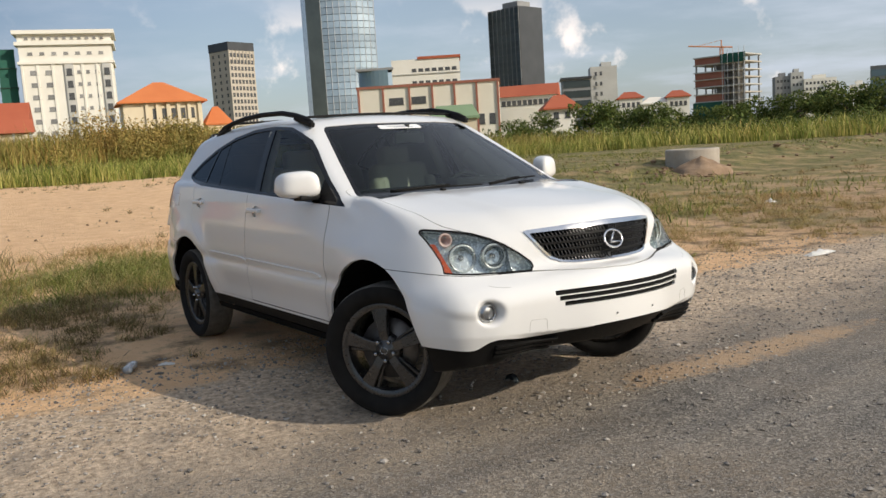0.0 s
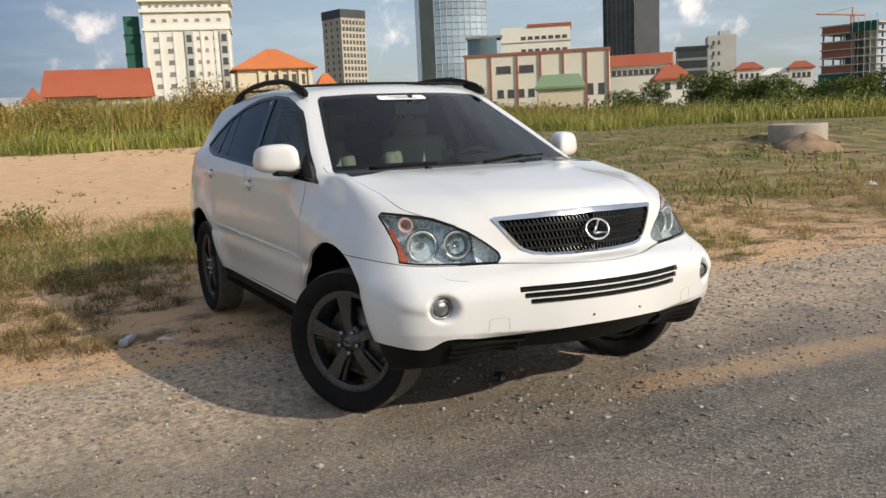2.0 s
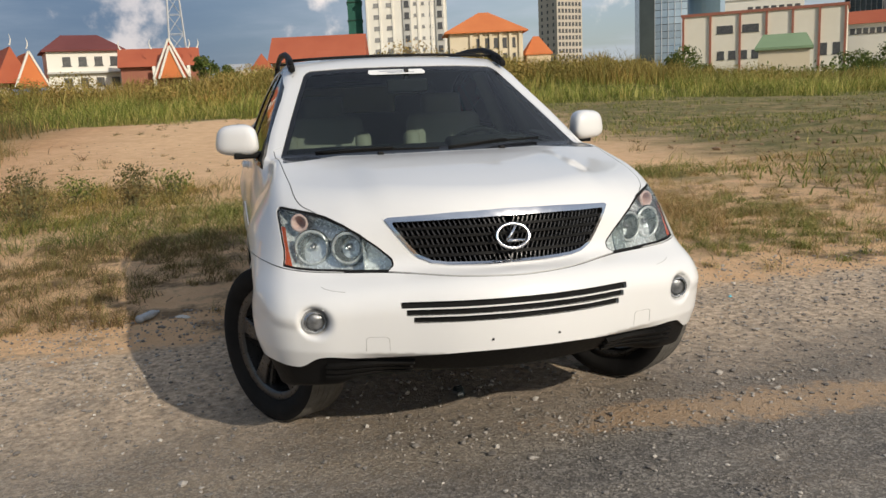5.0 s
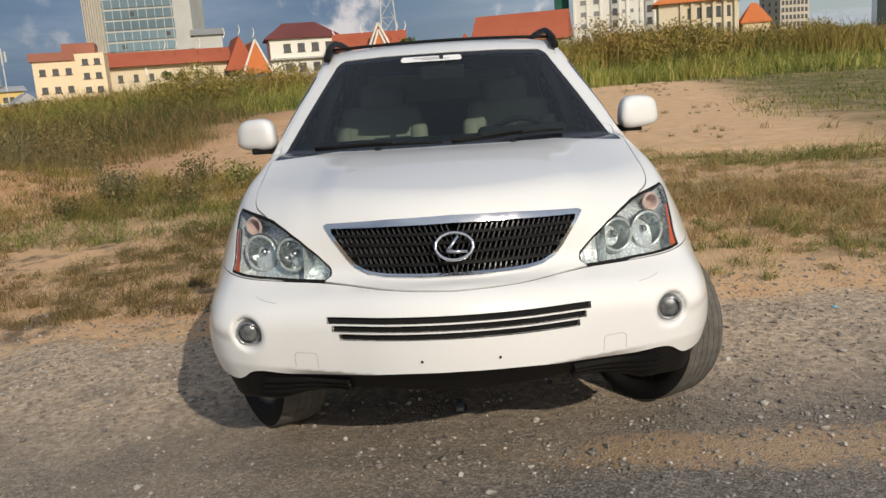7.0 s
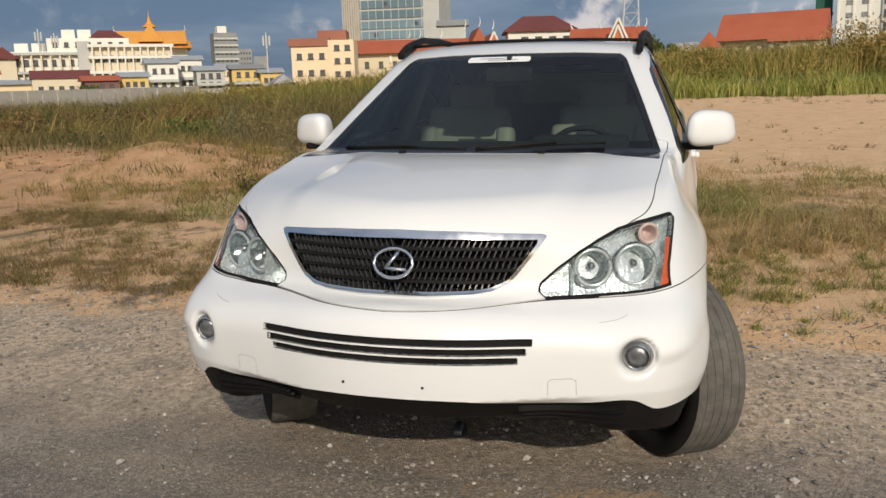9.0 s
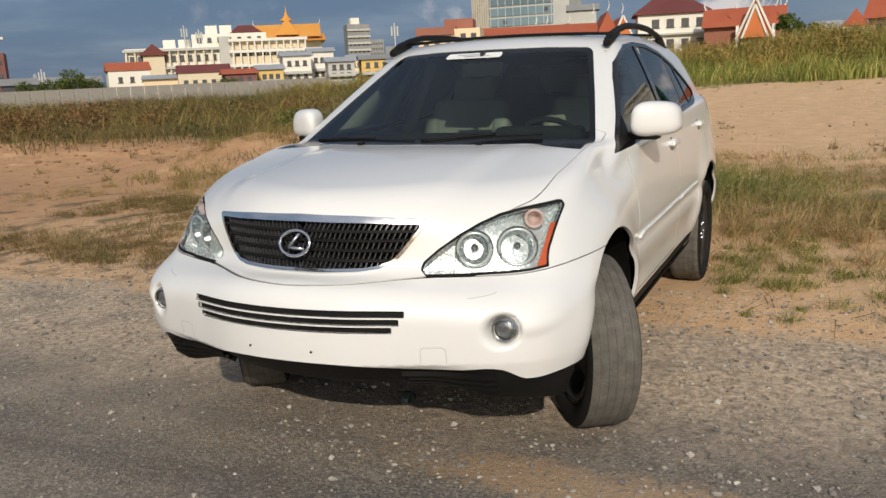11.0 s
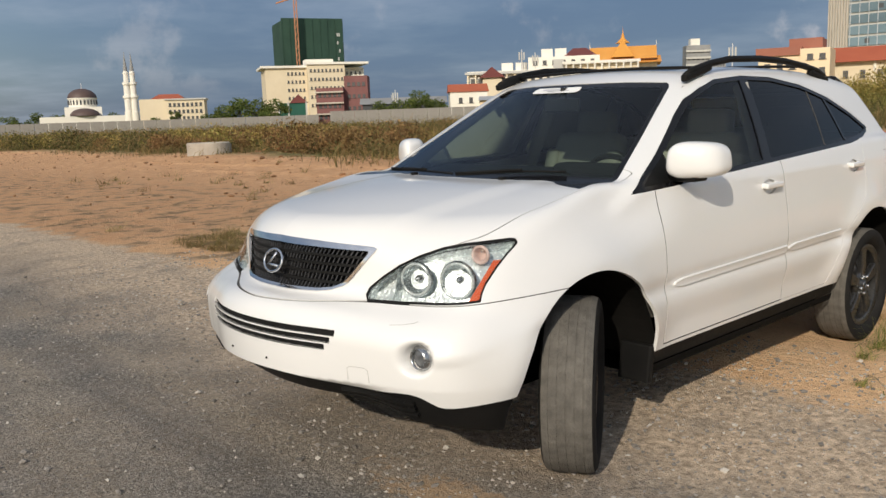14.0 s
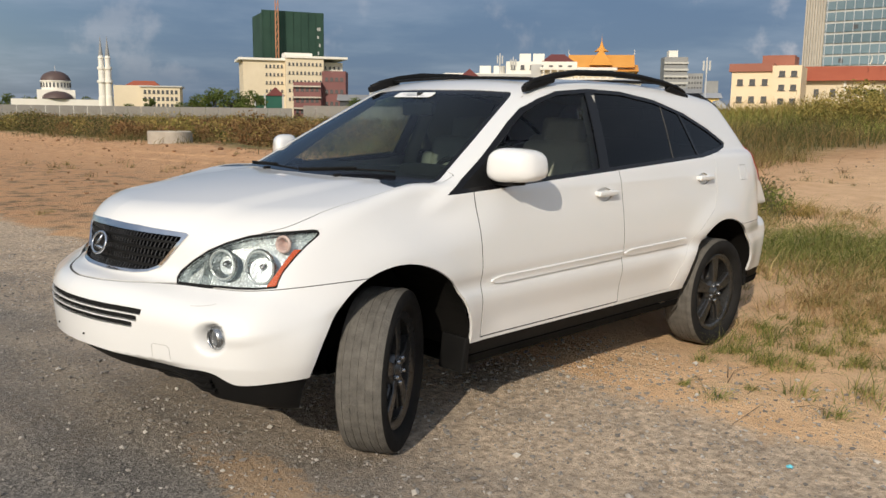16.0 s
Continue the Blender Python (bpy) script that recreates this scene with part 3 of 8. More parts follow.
stuff("weeds", "low leafy olive weeds in front of the sand heap", "weeds", v_, f_, scrub)
p = scatter(1100, -27, -13.0, -19, -7.5, lambda u, v: np.clip(0.5 + 1.0 * waves(u * 0.3, v * 0.3, 68), 0, 1))
v_, f_ = blades(p, 22, rng.uniform(0.35, 0.85, len(p)), 0.008, 1.3, 0.30, 3)
stuff("scrub", "dark brown dry scrub behind the sand heap", "scrub", v_, f_, dry_dark)
# scattered weeds on the sand and red earth
p = scatter(3600, -44, -5, -25, 30, lambda u, v: np.clip(0.04 + 1.1 * waves(u * 0.22, v * 0.22, 37), 0, 0.6))
v_, f_ = tufts(p, rng.uniform(0.08, 0.30, len(p)), 14, 0.007)
stuff("weeds", "scattered dry weeds on sand", "weeds", v_, f_, dry_dark)
# right-hand field
p = scatter(17000, -62, -4.5, 6, 90, lambda u, v: np.clip(0.18 + 1.5 * waves(u * 0.14, v * 0.14, 39), 0, 1) * (v > 5 - 0.35 * u - 4))
v_, f_ = blades(p, 8, rng.uniform(0.08, 0.34, len(p)), 0.014, 1.6, 0.30, 2)
stuff("field_grass", "low green and straw field grass", "grass", v_, f_, fresh)
# tall grass behind the sand, with a low fringe before it
edge_u = lambda v: -46.5 + 2.0 * np.sin(v * 0.11) + 1.2 * np.sin(v * 0.37) + 0.8 * np.sin(v * 0.93) - 0.012 * np.maximum(v - 10, 0) ** 1.5
p = scatter(9000, -54, -38, -42, 60, lambda u, v: ease(edge_u(v) + 6.5 - u, 0, 6) * np.clip(0.35 + 1.2 * waves(u * 0.2, v * 0.15, 40), 0, 1))
v_, f_ = blades(p, 9, rng.uniform(0.18, 0.65, len(p)) * (0.6 + 0.8 * ease(-p[:, 0], 40, 47)), 0.022, 1.5, 0.32, 2)
stuff("low_grass", "low green grass in front of the tall grass", "grass", v_, f_, fresh)
p = scatter(14000, -66, -44, -42, 60, lambda u, v: (u < edge_u(v)) * np.where(u > edge_u(v) - 5, 0.9, 0.42) * np.clip(0.65 + 1.0 * waves(u * 0.3, v * 0.2, 46), 0.15, 1))
tall = np.clip(1.35 + 1.1 * waves(p[:, 0] * 0.16, p[:, 1] * 0.12, 41), 0.5, 2.6) + 0.5 * ease(-p[:, 0], 50, 62)
v_, f_ = blades(p, 12, tall, 0.026, 0.95, 0.42, 3)
stuff("tall_grass", "tall green and yellow grass behind the sand", "grass", v_, f_, reed)
p = scatter(3800, -72, -55, -42, 60)
v_, f_ = blades(p, 11, rng.uniform(1.5, 2.7, len(p)), 0.036, 0.9, 0.6, 3)
stuff("dry_tall_grass", "tall ochre grass on the bank", "grass", v_, f_, reed_dry)
# tall growth beyond the right-hand field
p = scatter(9000, -95, -28, 45, 150, lambda u, v: 1.0 * ((np.hypot(u, v) > 74) & (np.hypot(u, v) < 96)))
v_, f_ = blades(p, 9, rng.uniform(1.2, 2.6, len(p)), 0.055, 0.8, 0.55, 3)
stuff("tall_grass", "tall green grass at the far edge of the field", "grass", v_, f_, reed)
# scrub on the other side
p = scatter(11500, -66, -11.6, -85, -9.5, lambda u, v: np.clip(0.5 + 1.2 * waves(u * 0.13, v * 0.13, 43), 0, 1) * (u < -12.6 - 0.9 * np.sin(v * 0.5)))
v_, f_ = blades(p, 14, (0.45 + 1.05 * ease(-p[:, 0], 14, 34)) * rng.uniform(0.5, 1.3, len(p)), 0.015, 1.2, 0.5, 2)
stuff("scrub", "low olive scrub with red-brown patches", "scrub", v_, f_, scrub)
p = scatter(2200, -62, -18, -95, -12, lambda u, v: np.clip(0.1 + 1.4 * waves(u * 0.10, v * 0.10, 45), 0, 1))
v_, f_ = blades(p, 12, rng.uniform(0.7, 1.6, len(p)), 0.020, 1.1, 0.4, 3)
stuff("dry_tall_grass", "straw-coloured grass plumes in the scrub", "grass", v_, f_, reed_dry)


def pebbles(points, sizes):
    ico = [(0, 0, 1), (0.89, 0, 0.45), (0.28, 0.85, 0.45), (-0.72, 0.53, 0.45), (-0.72, -0.53, 0.45), (0.28, -0.85, 0.45), (0.5, 0.5, -0.4), (-0.6, 0.3, -0.4), (0.1, -0.7, -0.4)]
    tris = [(0, 1, 2), (0, 2, 3), (0, 3, 4), (0, 4, 5), (0, 5, 1), (1, 6, 2), (2, 6, 7), (2, 7, 3), (3, 7, 4), (4, 7, 8), (4, 8, 5), (5, 8, 1), (1, 8, 6)]
    n = len(points)
    shape = np.array(ico)[None] * sizes[:, None, None] * rng.uniform(0.6, 1.25, (n, 9, 1)) * rng.uniform(0.7, 1.2, (n, 1, 3)) * np.array([1, 1, 0.7])
    a = rng.uniform(0, 6.28, n)
    c, s = np.cos(a)[:, None], np.sin(a)[:, None]
    x, y = shape[..., 0] * c - shape[..., 1] * s, shape[..., 0] * s + shape[..., 1] * c
    v = np.stack([x, y, shape[..., 2] + 0.2 * sizes[:, None]], -1) + points[:, None, :]
    f = (np.arange(n)[:, None, None] * 9 + np.array(tris)[None]).reshape(-1, 3)
    return v.reshape(-1, 3), f


def stone_material():
    m, n, l, b = nodes_of("loose_stone")
    geo = n.new("ShaderNodeNewGeometry")
    r = ramp_of(n, l, geo.outputs["Random Per Island"], [(0.0, (0.07, 0.06, 0.05)), (0.40, (0.15, 0.137, 0.123)), (0.75, (0.34, 0.305, 0.265)), (1.0, (0.66, 0.61, 0.54))])
    l.new(mix_of(n, l, 0.4, r, mix_of(n, l, noise_of(n, l, 160, 3), (0.08, 0.07, 0.06), (0.5, 0.45, 0.4))), b.inputs["Base Color"])
    b.inputs["Roughness"].default_value = 0.9
    return m


stone_mat = stone_material()
p = scatter(34000, -2.3, 3.6, -6, 7, lambda u, v: np.clip(0.35 + 0.9 * waves(u * 0.7, v * 0.7, 51) + 0.5 * ease(-u, 0.4, 1.4), 0.12, 1))
p = np.concatenate([p, scatter(11000, -2.0, 0.7, -4, 5.5, lambda u, v: np.clip(0.5 + 0.9 * waves(u * 0.9, v * 0.9, 53), 0.1, 1))])
v_, f_ = pebbles(p, np.minimum(rng.lognormal(-5.02, 0.48, len(p)), 0.019))
stuff("pebbles", "loose grey and tan pebbles on the road", "pebbles", v_, f_, stone_mat)
clod = surface("earth_clod", (0.17, 0.105, 0.06), (0.36, 0.25, 0.16), 3, 0.95, bump=0.6, depth=0.02)
p = scatter(1300, -26, -8, 8, 60, lambda u, v: np.exp(-(((u + 15 + 0.25 * (v - 18)) / 2.6) ** 2)))
v_, f_ = pebbles(p, rng.lognormal(-2.95, 0.5, len(p)))
stuff("earth_clods", "heaped earth clods and rubble", "rubble", v_, f_, clod)
p = scatter(3600, -16, -3.0, -60, -6, lambda u, v: 0.25 + 0.75 * np.exp(-(((u + 12.8) / 1.6) ** 2)))
v_, f_ = pebbles(p, np.minimum(rng.lognormal(-3.6, 0.55, len(p)), 0.12))
stuff("earth_clods", "red-brown earth clods on bare soil", "rubble", v_, f_, surface("red_clod", (0.16, 0.08, 0.035), (0.36, 0.20, 0.10), 3, 0.95, bump=0.6, depth=0.02))
p = scatter(2600, -30, -4.5, -7, 18, lambda u, v: np.clip(0.12 + 0.9 * waves(u * 0.35, v * 0.35, 71), 0, 1) * under_car(u, v))
v_, f_ = pebbles(p, np.minimum(rng.lognormal(-3.9, 0.5, len(p)), 0.07))
stuff("earth_clods", "small dark crumbs of earth on the sand", "rubble", v_, f_, clod)
# ================= the car's form: one smooth solid, from which every panel is cut =================
# car space: x ahead of the front axle, y to the car's left, z up from the ground


def smax(a, b, k):
    h = np.clip(0.5 + 0.5 * (a - b) / k, 0, 1)
    return b + (a - b) * h + k * h * (1 - h)


def smin(a, b, k):
    return -smax(-a, -b, k)


def step(x, a, b):
    s = np.clip((x - a) / (b - a), 0, 1)
    return s * s * (3 - 2 * s)


def curve(x, xs, zs):
    """A smooth curve through a few stations (monotone cubic)."""
    xs, zs = np.asarray(xs, float), np.asarray(zs, float)
    d = np.diff(zs) / np.diff(xs)
    m = np.concatenate([[d[0]], (d[1:] + d[:-1]) / 2, [d[-1]]])
    i = np.clip(np.searchsorted(xs, x) - 1, 0, len(xs) - 2)
    h = xs[i + 1] - xs[i]
    t = np.clip((x - xs[i]) / h, 0, 1)
    return ((2 * t**3 - 3 * t**2 + 1) * zs[i] + (t**3 - 2 * t**2 + t) * h * m[i]
            + (3 * t**2 - 2 * t**3) * zs[i + 1] + (t**3 - t**2) * h * m[i + 1])


def car_form(x, y, z):
    """Signed form of the body: negative inside."""
    y = np.abs(y)
    # lower body
    w = 0.868 - 0.34 * (z - 0.68) ** 2
    w = w + 0.024 * step(x, 0.0, 0.75) - 0.05 * step(-x, 2.95, 3.6)
    for ax in (0.0, -2.69):
        r = np.sqrt((x - ax) ** 2 + (z - 0.335) ** 2)
        w = w + 0.022 * np.exp(-(((r - 0.44) / 0.10) ** 2)) * step(z, 0.3, 0.5)
    w = w - 0.010 * np.exp(-(((z - 0.47) / 0.07) ** 2)) * step(-x, 0.4, 0.7) * step(x, -2.2, -2.0)
    w = w - 0.063 * step(z, 0.80, 1.05) * step(x, -0.7, -0.2)
    side = y - w
    hood = curve(x, [-4, -2.8, -1.6, -0.5, -0.2, 0.2, 0.55, 0.8, 1.0], [1.16, 1.165, 1.11, 1.065, 1.075, 1.052, 1.005, 0.953, 0.89])
    crown = curve(x, [-0.6, -0.23, 0.0, 0.13, 0.3, 0.7], [0.01, -0.005, 0.06, 0.092, 0.117, 0.137])
    top = z - (hood - crown * y * y + 0.012 * step(-y, -0.5, -0.38) * step(x, -0.4, 0.1))
    front = (x - (0.760 - (0.055 + 2.24 * y**4) * (z - 0.73) - curve(y, [-0.2, 0, 0.2, 0.41, 0.58, 0.8, 0.95], [0.026, 0, 0.026, 0.110, 0.1725, 0.307, 0.62]))) / (1 + 1.2 * y)
    under = np.maximum(0.47 - z, 0) * (1 - 0.75 * step(y, 0.42, 0.64))
    bumper = (x - (curve(y, [-0.2, 0, 0.2, 0.4, 0.55, 0.67, 0.78, 0.95], [0.892, 0.916, 0.892, 0.820, 0.762, 0.714, 0.645, 0.51]) - 0.42 * (z - 0.64) ** 2 - 1.1 * under)) / (1 + 0.8 * y + 1.5 * under)
    bumper = smax(bumper, z - (0.738 - 0.08 * y * y), 0.122)
    front = smin(smax(front, 0.60 - z, 0.03), bumper, 0.06)
    tail = (-x - (3.50 - 0.30 * y**2 - 0.10 * (z - 0.7))) / 1.05
    tail_bumper = smax((-x - (3.72 - 0.40 * y**2)) / 1.05, z - 0.715, 0.06)
    tail = smin(tail, tail_bumper, 0.03)
    low = smax(smax(side, top, 0.04), smax(front, tail, 0.02), 0.127)
    low = smax(low, 0.265 + (0.085 - 0.03 * step(y, 0.45, 0.62)) * step(x, 0.35, 0.7) - z, 0.025)
    # greenhouse
    up = np.maximum(z - 1.03, 0)
    g = 0.828 - 0.36 * up - 0.22 * up**2 - 0.025 * ((x + 1.7) / 1.3) ** 2
    glass = (x - (-0.20 - 2.02 * (z - 1.09) - 0.42 * y**2)) / 2.25
    roof = z - (curve(x, [-3.4, -3.0, -2.6, -2.0, -1.5, -1.0, -0.6], [1.42, 1.495, 1.545, 1.574, 1.566, 1.517, 1.44]) - 0.085 * y * y)
    back = (-x - (3.06 + 0.85 * (1.47 - z) - 0.22 * y**2)) / 1.3
    cabin = smax(smax(y - g, roof, 0.055), smax(glass, back, 0.02), 0.05)
    cabin = smax(cabin, 0.8 - z, 0.02)
    lamp_well = smax(np.hypot(y - 0.688, z - 0.577) - 0.046, 0.662 - x, 0.01)
    low = smax(low, -lamp_well, 0.025)
    return smin(low, cabin, 0.025)


def form_normals(p):
    e = 0.003
    g = np.empty_like(p)
    for i in range(3):
        d = np.zeros(3)
        d[i] = e
        g[:, i] = (car_form(*(p + d).T) - car_form(*(p - d).T)) / (2 * e)
    return g


def settle_on_form(p, rounds=4):
    for _ in range(rounds):
        g = form_normals(p)
        p = p - g * (car_form(*p.T) / np.maximum((g * g).sum(1), 0.05))[:, None]
    return p


def form_skin(h=0.02):
    """The skin of the solid as triangles, for y >= -h."""
    xs, ys, zs = np.arange(-3.9, 1.1, h), np.arange(-2 * h, 1.02, h), np.arange(0.18, 1.66, h)
    f = car_form(xs[:, None, None], ys[None, :, None], zs[None, None, :])
    inside = f < 0
    n = [s - 1 for s in f.shape]
    total, count = np.zeros((*n, 3)), np.zeros(n)
    corner = [(i, j, k) for i in (0, 1) for j in (0, 1) for k in (0, 1)]
    cut = lambda a, c: a[c[0]:c[0] + n[0], c[1]:c[1] + n[1], c[2]:c[2] + n[2]]
    for a in corner:
        for ax in range(3):
            if a[ax]:
                continue
            b = tuple(1 if i == ax else a[i] for i in range(3))
            fa, fb = cut(f, a), cut(f, b)
            hit = (fa < 0) != (fb < 0)
            t = np.where(hit, fa / np.where(hit, fa - fb, 1), 0)
            for i in range(3):
                total[..., i] += np.where(hit, a[i] + (t if i == ax else 0), 0)
            count += hit
    live = count > 0
    index = np.full(n, -1)
    index[live] = np.arange(live.sum())
    base = np.argwhere(live)
    p = (base + total[live] / count[live][:, None]) * h + np.array([xs[0], ys[0], zs[0]])
    quads = []
    for ax in range(3):
        o1, o2 = (ax + 1) % 3, (ax + 2) % 3
        lo = [slice(None)] * 3
        hi = [slice(None)] * 3
        lo[ax], hi[ax] = slice(None, -1), slice(1, None)
        a, b = inside[tuple(lo)], inside[tuple(hi)]
        for flip, where in ((False, a & ~b), (True, b & ~a)):
            c = np.argwhere(where)
            ok = (c[:, o1] > 0) & (c[:, o2] > 0) & (c[:, o1] < n[o1]) & (c[:, o2] < n[o2]) & (c[:, ax] < n[ax])
            c = c[ok]
            q = []
            for d1, d2 in ((1, 1), (0, 1), (0, 0), (1, 0)):
                k = c.copy()
                k[:, o1] -= d1
                k[:, o2] -= d2
                q.append(index[tuple(k.T)])
            q = np.stack(q, 1)
            quads.append(q[:, ::-1] if flip else q)
    q = np.concatenate(quads)
    q = q[(q >= 0).all(1)]
    p = settle_on_form(p)
    t = np.concatenate([q[:, [0, 1, 2]], q[:, [0, 2, 3]]])
    return p, t


def split_skin(piece, field):
    """Cut a piece (points, triangles) where field(points) is zero: the part above and the part below."""
    p, t = piece
    g = field(p)
    g = np.where(np.abs(g) < 1e-6, 1e-6, g)
    s = g[t] > 0
    k = s.sum(1)
    keep_in, keep_out = [t[k == 3]], [t[k == 0]]
    points, made = [p], {}
    mixed = t[(k == 1) | (k == 2)]
    if len(mixed):
        e = np.concatenate([mixed[:, [0, 1]], mixed[:, [1, 2]], mixed[:, [2, 0]]])
        crossing = (g[e[:, 0]] > 0) != (g[e[:, 1]] > 0)
        u = np.unique(np.sort(e[crossing], 1), axis=0)
        w = (g[u[:, 0]] / (g[u[:, 0]] - g[u[:, 1]]))[:, None]
        points.append(p[u[:, 0]] * (1 - w) + p[u[:, 1]] * w)
        code = u[:, 0] * len(p) + u[:, 1]

        def edge(a, b):
            return len(p) + np.searchsorted(code, np.minimum(a, b) * len(p) + np.maximum(a, b))

        for lone_above in (True, False):
            m = mixed[(g[mixed] > 0).sum(1) == (1 if lone_above else 2)]
            lone = np.argmax((g[m] > 0) == lone_above, 1)
            r = np.arange(len(m))
            a, b, c = m[r, lone], m[r, (lone + 1) % 3], m[r, (lone + 2) % 3]
            ab, ac = edge(a, b), edge(a, c)
            one, two = np.stack([a, ab, ac], 1), np.concatenate([np.stack([ab, b, c], 1), np.stack([ab, c, ac], 1)])
            (keep_in if lone_above else keep_out).append(one)
            (keep_out if lone_above else keep_in).append(two)
    p = np.concatenate(points)

    def tidy(ts):
        ts = np.concatenate(ts)
        used, inv = np.unique(ts, return_inverse=True)
        return p[used], inv.reshape(-1, 3)

    return tidy(keep_in), tidy(keep_out)


def in_polygon(corners, rounding=0.0):
    """A signed distance to a polygon: positive inside. The corners are rounded by the given radius."""
    c = np.asarray(corners, float)

    def distance(u, v):
        best, odd = np.full(u.shape, 9.0), np.zeros(u.shape, bool)
        for a, b in zip(c, np.roll(c, -1, 0)):
            d = b - a
            s = np.clip(((u - a[0]) * d[0] + (v - a[1]) * d[1]) / (d @ d), 0, 1)
            best = np.minimum(best, np.hypot(u - a[0] - s * d[0], v - a[1] - s * d[1]))
            crosses = (a[1] > v) != (b[1] > v)
            odd ^= crosses & (u < a[0] + (v - a[1]) / (d[1] if abs(d[1]) > 1e-9 else 1e-9) * d[0])
        return np.where(odd, best, -best) + rounding
    return distance


def refine(piece):
    """Every triangle in four, the new points laid on the form."""
    p, t = piece
    e = np.sort(np.concatenate([t[:, [0, 1]], t[:, [1, 2]], t[:, [2, 0]]]), 1)
    u, inv = np.unique(e, axis=0, return_inverse=True)
    inv = inv.reshape(-1) + len(p)
    m = settle_on_form((p[u[:, 0]] + p[u[:, 1]]) / 2, 2)
    flat = (np.abs(p[u[:, 0], 1]) < 1e-6) & (np.abs(p[u[:, 1], 1]) < 1e-6)
    m[flat, 1] = 0
    k = len(t)
    a, b, c = inv[:k], inv[k:2 * k], inv[2 * k:]
    return np.concatenate([p, m]), np.concatenate([np.stack([t[:, 0], a, c], 1), np.stack([a, t[:, 1], b], 1), np.stack([c, b, t[:, 2]], 1), np.stack([a, b, c], 1)])


def join_pieces(*pieces):
    n, ps, ts = 0, [], []
    for p, t in pieces:
        ps.append(p)
        ts.append(t + n)
        n += len(p)
    return np.concatenate(ps), np.concatenate(ts)
# ================= the car =================
K = 1.04
CAR = Matrix.Translation((0.351 * K, 4.578 * K, 0)) @ Matrix.Rotation(radians(-54.9), 4, "Z") @ Matrix.Rotation(radians(-0.6), 4, "X")
car = new("car")
car.matrix_world = CAR
tagged(car, "white five-door SUV with dark alloy wheels parked across the road edge", "car")


def panel(name, piece, material, parent, side=0, off=0.0, lip=0.014, label=""):
    """One panel cut from the skin: moved along its normals by off, with edges turned inwards by lip. side 0: both halves."""
    verts, faces, norms = [], [], []
    for s in ((1, -1) if side == 0 else (side,)):
        p, t = piece
        nrm = form_normals(p)
        nrm /= np.linalg.norm(nrm, axis=1)[:, None] + 1e-9
        q = p + nrm * off
        base = len(verts)
        flip = np.array([1, s, 1])
        verts += list(q * flip)
        norms += list(nrm * flip)
        tt = t if s > 0 else t[:, ::-1]
        faces += [tuple(f + base) for f in tt]
        if lip:
            e = np.concatenate([tt[:, [0, 1]], tt[:, [1, 2]], tt[:, [2, 0]]])
            key = np.sort(e, 1)
            _, first, count = np.unique(key[:, 0] * len(p) + key[:, 1], return_index=True, return_counts=True)
            rim = e[first[count == 1]]
            rim = rim[~((np.abs(p[rim[:, 0], 1]) < 1e-4) & (np.abs(p[rim[:, 1], 1]) < 1e-4))]
            used, inv = np.unique(rim, return_inverse=True)
            inv = inv.reshape(-1, 2)
            a = len(verts)
            verts += list(q[used] * flip)
            verts += list((q[used] - nrm[used] * lip) * flip)
            norms += [np.zeros(3)] * (2 * len(used))
            m = len(used)
            faces += [(a + j, a + i, a + m + i, a + m + j) for i, j in inv]
    me = mesh_of(name, np.array(verts) * K, faces, material, True)
    me.normals_split_custom_set_from_vertices([tuple(v) for v in norms])
    return part(name, me, material, parent, label)


def islands(piece):
    """The connected bits of a piece, without crumbs."""
    p, t = piece
    tag = np.arange(len(p))
    while len(t):
        low = tag[t].min(1)
        was = tag.copy()
        np.minimum.at(tag, t.ravel(), np.repeat(low, 3))
        if (was == tag).all():
            break
    out = []
    for k in np.unique(tag[t[:, 0]]) if len(t) else ():
        f = t[tag[t[:, 0]] == k]
        if len(f) > 8:
            used, inv = np.unique(f, return_inverse=True)
            out.append((p[used], inv.reshape(-1, 3)))
    return out


def gap_line(piece, material, parent, side, off):
    for one in islands(piece):
        panel("panel_gap", one, material, parent, side=side, off=off, lip=0)


def on_side(poly, ylow=0.45):
    return lambda p: np.minimum(poly(p[:, 0], p[:, 2]), p[:, 1] - ylow)


def on_front(poly, xlow=0.2):
    return lambda p: np.minimum(poly(np.abs(p[:, 1]), p[:, 2]), p[:, 0] - xlow)


def cut_panel(piece, field, gap=0.0018):
    """Inner panel, the narrow gap round it, and the rest."""
    inner, rest = split_skin(piece, lambda p: field(p) - gap)
    strip, rest = split_skin(rest, lambda p: field(p) + gap)
    return inner, strip, rest


skin = form_skin(0.02)
skin, _ = split_skin(skin, lambda p: p[:, 1])
skin[0][:, 1] = np.maximum(skin[0][:, 1], 0)

# wheel openings
for ax, rad, squeeze in ((-0.03, 0.449, 1.03), (-2.70, 0.425, 1.0)):
    skin, _ = split_skin(skin, lambda p: np.maximum(np.hypot((p[:, 0] - ax) * squeeze * np.where(p[:, 0] > ax, 1.0, 0.98), p[:, 2] - 0.335) - rad, 0.5 - p[:, 1]))
body, floor_pan = split_skin(skin, lambda p: p[:, 2] - 0.315 + 0.06 * step(p[:, 0], -0.4, 0.2))

